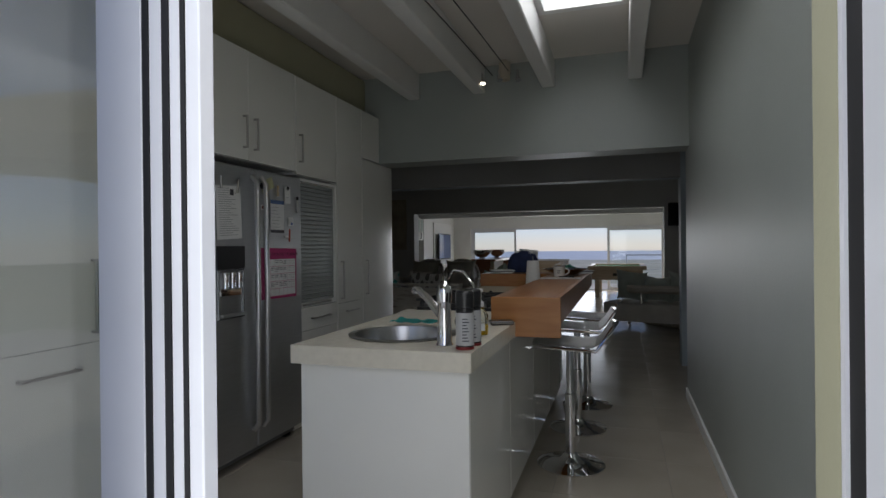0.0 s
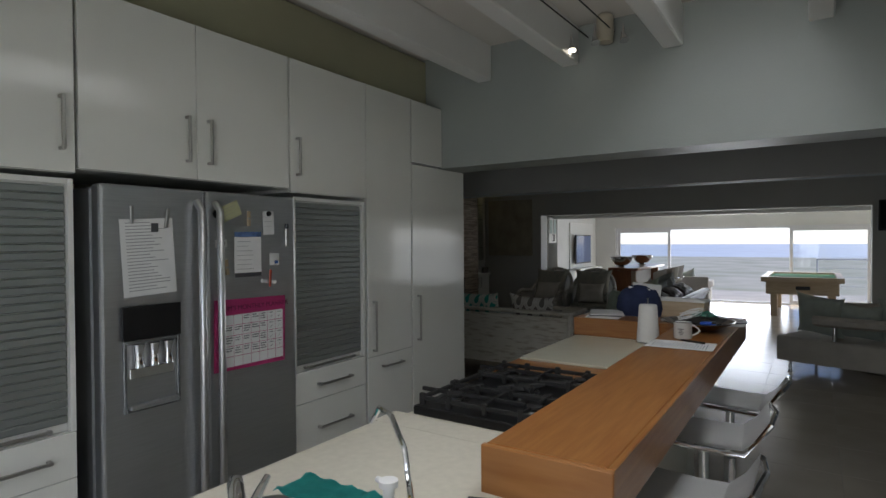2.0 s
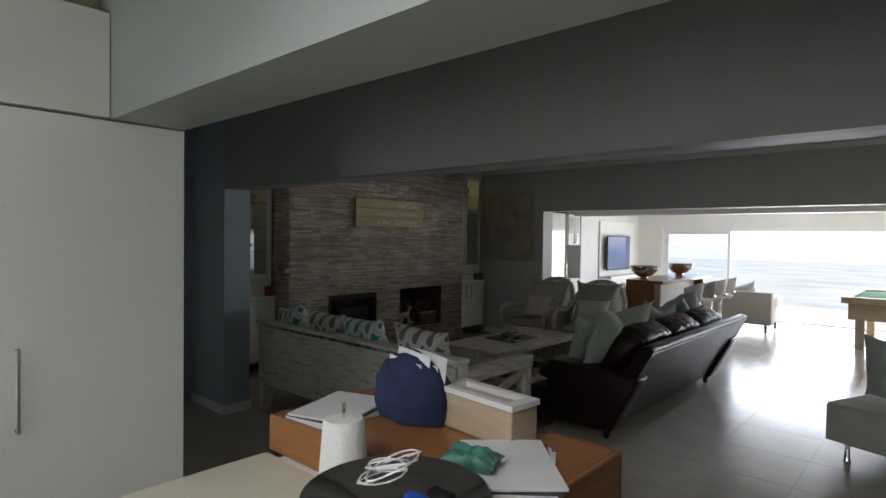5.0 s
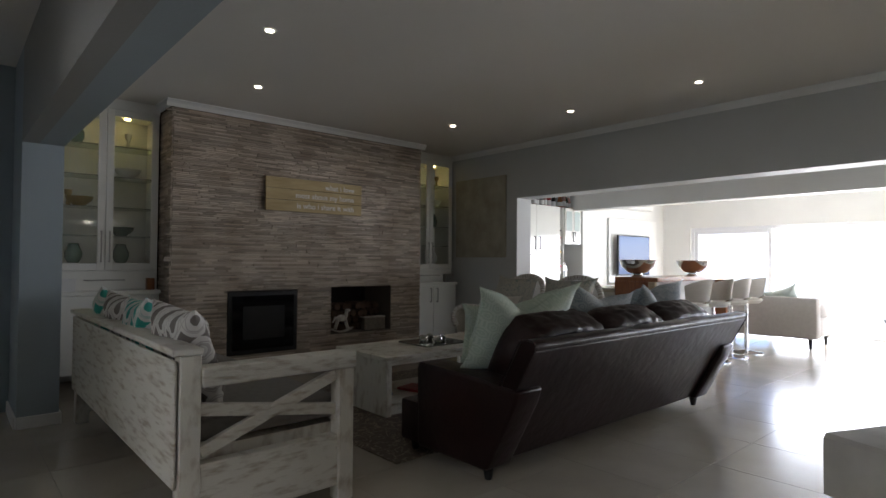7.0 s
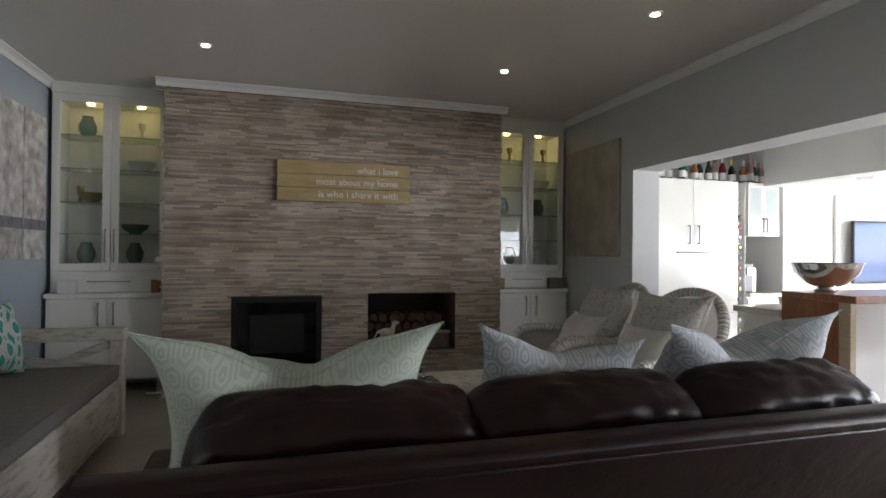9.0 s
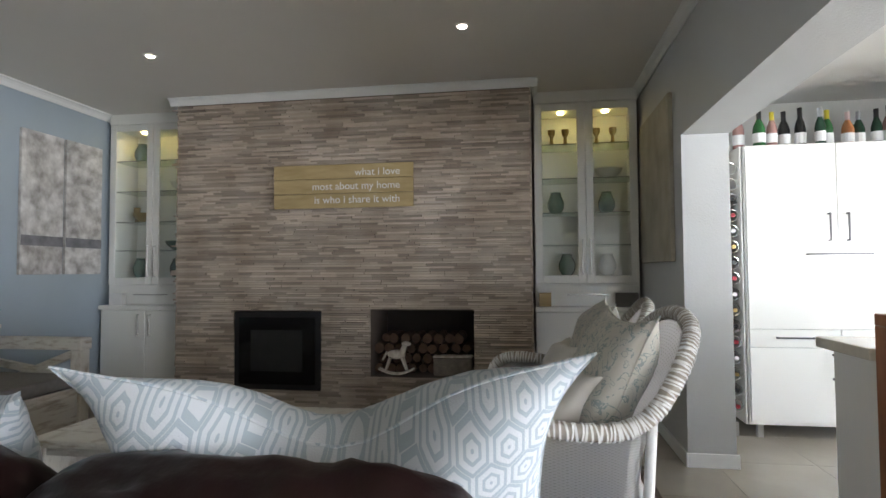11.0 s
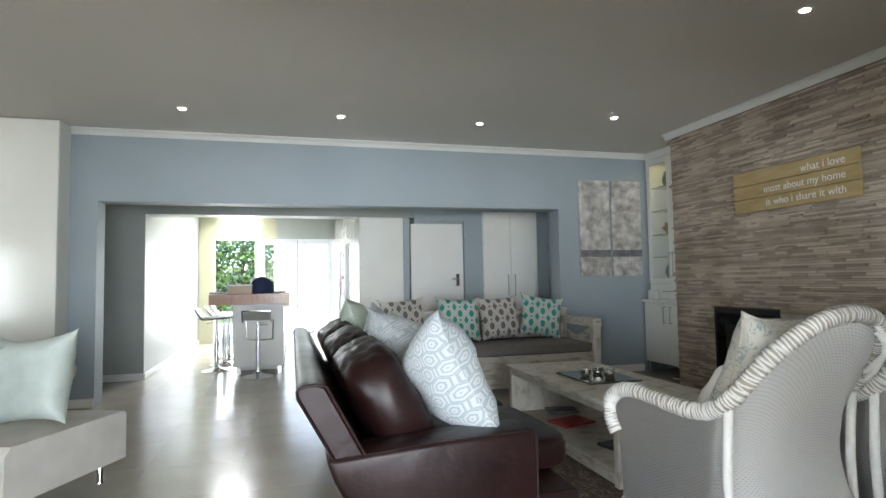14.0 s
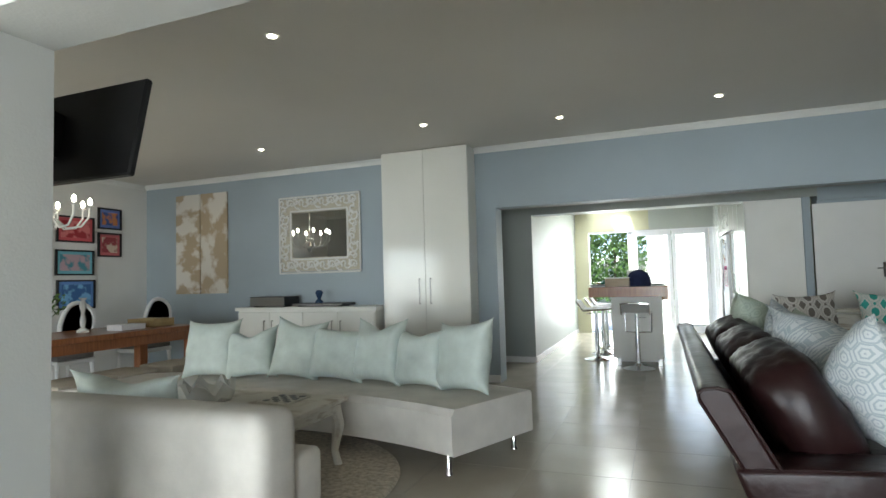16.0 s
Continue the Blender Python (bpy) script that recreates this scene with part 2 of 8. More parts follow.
def tube(points, r, seg=8, bm=None, closed=False):
    """A round bar along a polyline; r may be a list."""
    bm = bm or bmesh.new()
    pts = [Vector(p) for p in points]
    n = len(pts)
    rings = []
    side = None
    for i, p in enumerate(pts):
        a = pts[(i - 1) % n] if (closed or i) else p
        b = pts[(i + 1) % n] if (closed or i < n - 1) else p
        d = (b - a).normalized()
        if side is None:
            side = d.orthogonal().normalized()
        side = (side - d * side.dot(d)).normalized()
        up = d.cross(side)
        rr = r[i] if isinstance(r, (list, tuple)) else r
        rings.append([bm.verts.new(p + side * (rr * math.cos(2 * math.pi * k / seg)) + up * (rr * math.sin(2 * math.pi * k / seg))) for k in range(seg)])
    pairs = list(zip(rings, rings[1:])) + ([(rings[-1], rings[0])] if closed else [])
    for a, b in pairs:
        for i in range(seg):
            bm.faces.new((a[i], a[(i + 1) % seg], b[(i + 1) % seg], b[i]))
    if not closed:
        bm.faces.new(rings[0][::-1])
        bm.faces.new(rings[-1])
    return bm


def wall(name, x0, x1, y0, y1, z0, z1, material, label=""):
    return tagged(part(name, box(x0, x1, y0, y1, z0, z1), material), label or "painted plaster wall", kind="structure")


# ---- structure ----
KZ, LZ, SZ = 2.90, 2.76, 2.60
wall("wall_kitchen_west", -2.5, -2.35, 2.35, 6.65, 0, 3.0, M_OLIVE, "olive green kitchen wall above the cabinets")
wall("wall_kitchen_east", 1.0, 1.15, 2.5, 6.95, 0, 3.0, M_KWALL, "grey-green satin painted kitchen wall")
wall("wall_kitchen_head", -2.5, 1.0, 6.65, 6.95, 2.09, 3.0, M_KWALL, "grey-green bulkhead over the kitchen opening")
wall("wall_kitchen_south_head", -2.5, 1.15, 2.35, 2.5, 2.12, 3.0, M_KWALL, "kitchen wall above the glass doors")
wall("wall_kitchen_south_reveal", 0.722, 0.999, 2.512, 2.60, 0, 2.12, M_OLIVE, "olive reveal strip beside the glass door")
wall("wall_kitchen_south", 0.755, 1.15, 2.35, 2.51, 0, 2.12, M_OLIVE, "narrow olive wall beside the glass door")
wall("wall_kitchen_south_olive", -0.5, 0.997, 2.503, 2.52, 2.13, KZ, M_OLIVE, "olive painted wall panel over the door")
wall("wall_passage_south_door_side", -4.6, -2.5, 6.65, 6.95, 2.2, 2.9, M_BLUE)
wall("wall_passage_back", -4.6, -2.5, 6.65, 6.9, 0, 2.2, M_BLUE, "blue-grey passage wall behind the cupboards")
wall("wall_passage_back_strip", -2.42, -2.335, 6.9, 6.95, 0, 2.088, M_BLUE)
wall("wall_passage_back_strip_wide", -3.52, -3.24, 6.9, 6.95, 0, 2.2, M_BLUE)
wall("wall_passage_back_over_door", -3.24, -2.5, 6.9, 6.95, 2.04, 2.2, M_BLUE)
wall("wall_passage_south_east", 1.15, 3.2, 6.75, 6.95, 0, 2.9, M_KWALL, "grey painted passage wall")
wall("wall_passage_east", 3.2, 3.35, 6.75, 8.28, 0, 2.9, M_KWALL)
wall("wall_passage_west_pier", -4.75, -4.6, 6.65, 7.15, 0, 2.9, M_BLUE)
wall("wall_passage_west_end", -4.75, -4.6, 8.05, 8.28, 0, 2.9, M_BLUE)
wall("wall_passage_west_head", -4.75, -4.6, 7.15, 8.05, 2.05, 2.9, M_BLUE)
wall("wall_bedroom_back", -6.6, -6.5, 6.5, 8.6, 0, 2.9, M_OLIVE, "dim greenish wall of the room behind the doorway")
wall("wall_bedroom_south", -6.5, -4.75, 6.5, 6.6, 0, 2.9, M_OLIVE)
wall("wall_living_south_west", -5.75, -3.97, 8.28, 8.53, 0, LZ, M_BLUE, "blue-grey living room wall")
wall("wall_living_south_east", 1.08, 6.75, 8.28, 8.53, 0, LZ, M_BLUE, "blue-grey dining wall")
wall("wall_passage_north_head", -3.97, 1.08, 8.28, 8.38, 2.03, LZ, M_PASS, "warm grey bulkhead on the passage side")
wall("wall_living_south_head", -3.97, 1.08, 8.38, 8.53, 2.03, LZ, M_BLUE, "blue-grey bulkhead over the wide opening")
wall("wall_living_west", -5.75, -5.6, 8.53, 13.57, 0, LZ, M_CREAM)
wall("wall_dining_east", 6.6, 6.75, 8.53, 13.57, 0, LZ, M_CREAM, "cream dining room wall")
wall("wall_sea_west_pier", -5.75, -3.96, 13.57, 13.85, 0, LZ, M_PALE, "pale grey pier beside the sea room opening")
wall("wall_sea_head", -3.96, 1.26, 13.57, 13.85, 2.05, LZ, M_PALE, "bulkhead over the sea room opening")
wall("wall_sea_east_pier", 1.26, 2.4, 13.57, 13.85, 0, LZ, M_PALE, "pale grey pier beside the sea room")
wall("wall_sea_east_end", 5.2, 6.75, 13.57, 13.85, 0, LZ, M_PALE, "pale grey wall beside the dining opening")
wall("wall_sea_east_head", 2.4, 5.2, 13.57, 13.85, 2.05, LZ, M_PALE, "bulkhead over the dining room's sea opening")
wall("wall_sea_beam", -4.58, 5.5, 15.7, 15.95, 2.06, 2.9, M_CREAM, "white painted beam in the sea room")
wall("wall_kitchenette_back", -5.5, -5.35, 13.85, 16.0, 0, 2.9, M_CREAM)
wall("wall_sea_west", -5.35, -4.6, 16.0, 18.8, 0, 2.9, M_CREAM, "white sea room wall")
wall("wall_sea_room_east", 5.5, 5.65, 13.85, 15.0, 0, 2.9, M_CREAM)
wall("wall_sea_room_east_far", 5.5, 5.65, 18.4, 18.8, 0, 2.9, M_CREAM)
wall("wall_sea_room_east_head", 5.5, 5.65, 15.0, 18.4, 2.0, 2.9, M_CREAM)
wall("wall_sea_room_east_sill", 5.5, 5.65, 15.0, 18.4, 0, 0.25, M_CREAM)
wall("wall_window_head", -5.35, 5.65, 18.8, 19.0, 1.88, 2.9, M_CREAM, "white wall over the sea windows")
wall("wall_window_west", -5.35, -4.05, 18.8, 19.0, 0, 1.88, M_CREAM)
wall("wall_window_east", 4.0, 5.65, 18.8, 19.0, 0, 1.88, M_CREAM)


def ceiling():
    bm = bmesh.new()
    add_box(bm, -2.5, -0.06, 2.35, 6.65, KZ, KZ + 0.12)
    add_box(bm, 0.55, 1.15, 2.35, 6.65, KZ, KZ + 0.12)
    add_box(bm, -0.06, 0.55, 5.7, 6.65, KZ, KZ + 0.12)
    add_box(bm, -0.06, 0.55, 2.35, 2.9, KZ, KZ + 0.12)
    tagged(part("ceiling_kitchen", bm, M_CEIL), "white kitchen ceiling with a skylight opening", kind="structure")
    bm = bmesh.new()
    add_box(bm, -6.6, 3.35, 6.95, 8.28, 2.72, 2.9)
    tagged(part("ceiling_passage", bm, M_CEIL), "plain passage ceiling", kind="structure")
    bm = box(-5.75, 6.75, 8.28, 13.85, LZ, LZ + 0.14)
    tagged(part("ceiling_living", bm, M_CEIL), "smooth warm grey-white living room ceiling", kind="structure")
    bm = box(-5.5, 5.65, 13.85, 19.0, SZ, SZ + 0.14)
    tagged(part("ceiling_sea_room", bm, M_CREAM), "white sea room ceiling", kind="structure")


ceiling()


def cornice(name, pts):
    """A coved cornice along x or y; pts: (x0, y0), (x1, y1), and the way into the room."""
    (x0, y0), (x1, y1), (dx, dy) = pts
    prof = [(0, 0), (0.055, 0), (0.055, -0.01), (0.04, -0.018), (0.024, -0.034), (0.016, -0.052), (0.01, -0.065), (0, -0.065)]
    bm = bmesh.new()
    rings = []
    for x, y in ((x0, y0), (x1, y1)):
        rings.append([bm.verts.new((x + dx * d, y + dy * d, LZ + h)) for d, h in prof])
    k = len(prof)
    for i in range(k):
        bm.faces.new((rings[0][i], rings[0][(i + 1) % k], rings[1][(i + 1) % k], rings[1][i]))
    bm.faces.new(rings[0]), bm.faces.new(rings[1])
    tagged(part(name, bm, M_WHITE), "white coved plaster cornice", kind="structure")


cornice("trim_cornice_south", ((-5.6, 8.532), (1.33, 8.532), (0, 1)))
cornice("trim_cornice_south_east", ((2.46, 8.532), (6.6, 8.532), (0, 1)))
cornice("trim_cornice_chimney", ((-4.848, 9.46), (-4.848, 12.70), (1, 0)))
cornice("trim_cornice_chimney_south", ((-4.85, 9.508), (-5.6, 9.508), (0, -1)))
cornice("trim_cornice_chimney_north", ((-4.85, 12.652), (-5.6, 12.652), (0, 1)))
cornice("trim_cornice_north", ((-5.6, 13.568), (1.26, 13.568), (0, -1)))
cornice("trim_cornice_north_east", ((1.26, 13.568), (6.6, 13.568), (0, -1)))
cornice("trim_cornice_east", ((6.598, 8.6), (6.598, 13.5), (-1, 0)))

for nm, a in {"baseboard_kitchen_east": (0.985, 1.0, 2.52, 6.95), "baseboard_passage_east": (1.0, 3.2, 6.95, 6.965), "baseboard_living_south_west": (-5.1, -3.97, 8.53, 8.545),
              "baseboard_living_pier": (-3.97, -3.955, 8.28, 8.545), "baseboard_sea_pier": (-5.1, -3.945, 13.555, 13.57), "baseboard_sea_pier_end": (-3.96, -3.945, 13.57, 13.865),
              "baseboard_living_south_east": (1.08, 6.6, 8.53, 8.545), "baseboard_dining": (6.585, 6.6, 8.55, 13.55), "baseboard_passage_south": (-3.52, -3.24, 6.95, 6.965),
              "baseboard_sea_west": (-4.6, -4.585, 16.0, 18.8), "baseboard_passage_west": (-4.6, -3.97, 8.265, 8.28)}.items():
    tagged(part(nm, box(*a, 0, 0.085, bevel=0.003), M_WHITE), "white painted skirting board", kind="structure")


def doorframe(name, x, y0, y1, h):
    bm = bmesh.new()
    for a in ((y0 - 0.06, y0 + 0.02), (y1 - 0.02, y1 + 0.06)):
        add_box(bm, x - 0.17, x + 0.02, a[0], a[1], 0, h + 0.06, bevel=0.006)
    add_box(bm, x - 0.17, x + 0.02, y0 + 0.02, y1 - 0.02, h, h + 0.06, bevel=0.006)
    tagged(part(name, bm, mat("brown_frame", (0.30, 0.22, 0.14), 0.4, var=0.1, scale=5)), "varnished wooden door frame of an open doorway", kind="structure")


doorframe("door_frame_passage", -4.6, 7.15, 8.05, 2.04)

# beams of the kitchen ceiling
for k, bx in enumerate((-1.34, -0.72, -0.11, 0.595)):
    tagged(part("trim_beam", box(bx - 0.055, bx + 0.055, 2.5, 6.648, 2.66, KZ, bevel=0.008), M_WHITE), "white painted timber ceiling beam", kind="structure")


def skylight():
    s = thing("window_skylight", (0.245, 4.3, KZ), "white framed skylight between two beams", "skylight")
    s["kind"] = "structure"
    bm = bmesh.new()
    for a in ((-0.305, -0.255, -1.4, 1.4), (0.255, 0.305, -1.4, 1.4), (-0.255, 0.255, -1.4, -1.34), (-0.255, 0.255, 1.34, 1.4), (-0.255, 0.255, -0.03, 0.03)):
        add_box(bm, *a, 0.0, 0.3)
    part("window_frame", bm, M_WHITE, s)


skylight()

# ---- floor and outdoors ----
def outdoors():
    tagged(part("ground", box(-60, 60, -60, 60, -0.35, -0.07), M_GRASS), "green lawn around the house", kind="structure")
    tagged(part("pavement", box(-9, 7, -4, 2.35, -0.07, -0.02), M_PAVE), "pale concrete paved patio", kind="structure")
    tagged(part("pavement_sea_deck", box(-9, 9, 19.0, 22.5, -0.07, -0.02), M_PAVE), "pale paved sea deck", kind="structure")
    tagged(part("ground_dune", box(-60, 60, 22.5, 60, -0.08, -0.05), M_DUNE), "pale bushy dune ground towards the sea", kind="structure")
    tagged(part("water", box(-2500, 2500, 60, 4000, -30.2, -30), M_SEA), "grey-blue sea to the horizon", kind="structure")
    bm = bmesh.new()
    nx, ny = 60, 8
    rnd = random.Random(5)
    vs = [[None] * (nx + 1) for _ in range(ny + 1)]
    for j in range(ny + 1):
        for i in range(nx + 1):
            u = i / nx
            h = 22 * math.exp(-((u - 0.55) / 0.22) ** 2) + 9 * math.exp(-((u - 0.3) / 0.1) ** 2) + 2.5 * noise.noise(Vector((u * 12, j * 0.6, 0)))
            prof = math.sin(math.pi * j / ny)
            vs[j][i] = bm.verts.new((60 + 500 * u, 480 + 90 * j / ny, -30.5 + max(0, h) * prof * 1.2))
    for j in range(ny):
        for i in range(nx):
            bm.faces.new((vs[j][i], vs[j][i + 1], vs[j + 1][i + 1], vs[j + 1][i]))
    tagged(part("backdrop", bm, M_HILL, smooth=True), "dark low headland across the bay", kind="structure")


outdoors()


def hedge(name, x0, x1, y, h, n, seed, label):
    rnd = random.Random(seed)
    t = thing(name, ((x0 + x1) / 2, y, -0.07), label, "shrub")
    bm = bmesh.new()
    for k in range(7):
        x = (x0 - x1) / 2 + (k + 0.5) * (x1 - x0) / 7
        tube([(x, 0, 0), (x + rnd.uniform(-0.2, 0.2), rnd.uniform(-0.2, 0.2), h * 0.5), (x + rnd.uniform(-0.5, 0.5), rnd.uniform(-0.4, 0.4), h * 0.85)], [0.06, 0.04, 0.015], 6, bm)
    part("trunk", bm, M_BARK, t)
    bm = bmesh.new()
    for _ in range(n):
        x = rnd.uniform((x0 - x1) / 2, (x1 - x0) / 2)
        top = h * (0.75 + 0.3 * noise.noise(Vector((x * 0.7, seed, 0))))
        p = Vector((x, rnd.uniform(-0.7, 0.7), rnd.uniform(0.05, 1) ** 0.8 * top))
        a, b = Vector([rnd.uniform(-1, 1) for _ in range(3)]).normalized(), Vector([rnd.uniform(-1, 1) for _ in range(3)]).normalized()
        s = rnd.uniform(0.06, 0.13)
        bm.faces.new([bm.verts.new(p + q) for q in (a * s, b * s * 0.5, -a * s, -b * s * 0.5)])
    tagged(part("crown", bm, M_LEAF, t), kind="stuff")
    return t


hedge("garden_shrub", -5.5, -1.6, -6.5, 3.4, 9000, 1, "tall leafy green garden shrubs behind the patio")
hedge("garden_shrub", -1.6, 3.5, -7.5, 4.2, 9000, 2, "tall leafy green garden shrubs at the end of the lawn")
tagged(part("garden_wall", box(-12, 12, -9.3, -9.1, -0.07, 1.9), M_CREAM), "pale garden boundary wall", kind="structure")


def patio():
    u = thing("garden_umbrella", (-2.6, -0.6, -0.02), "large cream canvas umbrella over the patio", "umbrella")
    part("base_plate", lathe([(0, 0), (0.3, 0), (0.3, 0.06), (0.04, 0.09), (0, 0.09)], 24), M_PAVE, u)
    part("pole", tube([(0, 0, 0.05), (0, 0, 2.7)], 0.024, 10), M_OAK, u)
    bm = bmesh.new()
    top = bm.verts.new((0, 0, 2.66))
    rim = [bm.verts.new((1.6 * math.cos(k * math.pi / 8), 1.6 * math.sin(k * math.pi / 8), 2.12 - (0.05 if k % 2 else 0))) for k in range(16)]
    low = [bm.verts.new((v.co.x, v.co.y, v.co.z - 0.16)) for v in rim]
    for k in range(16):
        bm.faces.new((top, rim[k], rim[(k + 1) % 16]))
        bm.faces.new((rim[k], low[k], low[(k + 1) % 16], rim[(k + 1) % 16]))
    bmesh.ops.solidify(bm, geom=bm.faces[:], thickness=0.004)
    part("canopy", bm, mat("umbrella_canvas", (0.62, 0.55, 0.42), 0.85, var=0.05, scale=4), u, "cream canvas canopy with a hanging edge")
    for k in range(8):
        q = k * math.pi / 4
        part("rib", tube([(0.03 * math.cos(q), 0.03 * math.sin(q), 2.60), (1.55 * math.cos(q), 1.55 * math.sin(q), 2.08)], 0.01, 6), M_OAK, u)
    g = thing("barbecue", (-1.55, 0.55, -0.02), "stainless steel gas barbecue with a rounded lid", "barbecue", "", 8)
    part("cabinet_body", box(-0.32, 0.32, -0.26, 0.26, 0.08, 0.86, bevel=0.01), M_STEEL, g)
    part("lid", lathe([(0, -0.36), (0.27, -0.36), (0.27, 0.36), (0, 0.36)], 24, Matrix.Translation((0, 0, 0.92)) @ Matrix.Rotation(radians(90), 4, "Y")), M_STEEL, g, "brushed steel lid", True)
    part("handle", tube([(-0.28, 0.29, 1.02), (-0.28, 0.33, 1.03), (0.28, 0.33, 1.03), (0.28, 0.29, 1.02)], 0.012), M_CHROME, g)
    for x in (-0.75, 0.33):
        part("side_shelf", box(x, x + 0.42, -0.24, 0.24, 0.84, 0.87, bevel=0.005), M_STEEL, g)
    for x in (-0.28, 0.28):
        for y in (-0.22, 0.22):
            part("foot", box(x - 0.02, x + 0.02, y - 0.02, y + 0.02, 0, 0.079), M_BLACK, g)
    for k in range(3):
        part("knob", lathe([(0.024, 0), (0.02, 0.03), (0, 0.03)], 14, Matrix.Translation((-0.18 + k * 0.18, 0.26, 0.78)) @ Matrix.Rotation(radians(-90), 4, "X")), M_BLACK, g)


patio()


def sea_windows():
    bm = bmesh.new()
    w = thing("window_1", (0, 18.9, 0), "white aluminium sliding sea doors, middle panel open", "window")
    w["kind"] = "structure"
    for a, b in ((-4.05, -4.0), (4.0 - 0.05, 4.0)):
        add_box(bm, a, b, -0.05, 0.05, 0, 1.88)
    add_box(bm, -4.0, 3.95, -0.05, 0.05, 1.82, 1.88)
    add_box(bm, -4.0, 3.95, -0.05, 0.05, 0, 0.03)
    part("window_frame", bm, M_ALU, w)
    for x0, x1 in ((-4.0, -2.62), (0.05, 1.6), (1.6, 2.8), (2.8, 3.95)):
        bm = bmesh.new()
        for a in ((x0, x0 + 0.07, 0.03, 1.82), (x1 - 0.07, x1, 0.03, 1.82), (x0 + 0.07, x1 - 0.07, 0.03, 0.1), (x0 + 0.07, x1 - 0.07, 1.75, 1.82)):
            add_box(bm, a[0], a[1], -0.02, 0.02, a[2], a[3], bevel=0.004)
        s = part("sash", bm, M_ALU, w)
        g = part("pane", box(x0 + 0.07, x1 - 0.07, -0.004, 0.004, 0.1, 1.75), M_GLASS, s)
        g.visible_shadow = False
    r = thing("balcony_rail", (0, 22.3, -0.02), "white steel deck balustrade facing the sea", "railing")
    part("top_rail", tube([(0.6, 0, 1.0), (8.6, 0, 1.0)], 0.025), M_ALU, r)
    for z in (0.25, 0.5, 0.75):
        part("wire", tube([(0.6, 0, z), (8.6, 0, z)], 0.006, 6), M_ALU, r)
    for k in range(5):
        part("post", tube([(0.6 + 2 * k, 0, 0), (0.6 + 2 * k, 0, 1.0)], 0.022), M_ALU, r)


sea_windows()


def side_window():
    w = thing("window_2", (5.575, 16.7, 0.25), "white aluminium fixed side window of the sea room", "window")
    w["kind"] = "structure"
    bm = bmesh.new()
    for a in ((-1.7, -1.64, 0, 1.75), (1.64, 1.7, 0, 1.75), (-0.03, 0.03, 0.06, 1.69), (-1.64, 1.64, 0, 0.06), (-1.64, 1.64, 1.69, 1.75)):
        add_box(bm, -0.03, 0.03, *a)
    part("window_frame", bm, M_ALU, w)
    for a, b in ((-1.64, -0.03), (0.03, 1.64)):
        g = part("pane", box(-0.004, 0.004, a, b, 0.06, 1.69), M_GLASS, w)
        g.visible_shadow = False


side_window()


def glass_leaf(parent, x0, x1, y, name="door_leaf"):
    bm = bmesh.new()
    for a in ((x0, x0 + 0.075, 0.03, 2.1), (x1 - 0.075, x1, 0.03, 2.1), (x0 + 0.075, x1 - 0.075, 0.03, 0.13), (x0 + 0.075, x1 - 0.075, 2.0, 2.1)):
        add_box(bm, a[0], a[1], y - 0.025, y + 0.025, a[2], a[3], bevel=0.004)
    s = part(name, bm, M_ALU, parent)
    g = part("pane", box(x0 + 0.075, x1 - 0.075, y - 0.004, y + 0.004, 0.13, 2.0), M_GLASS, s)
    g.visible_shadow = False
    return s


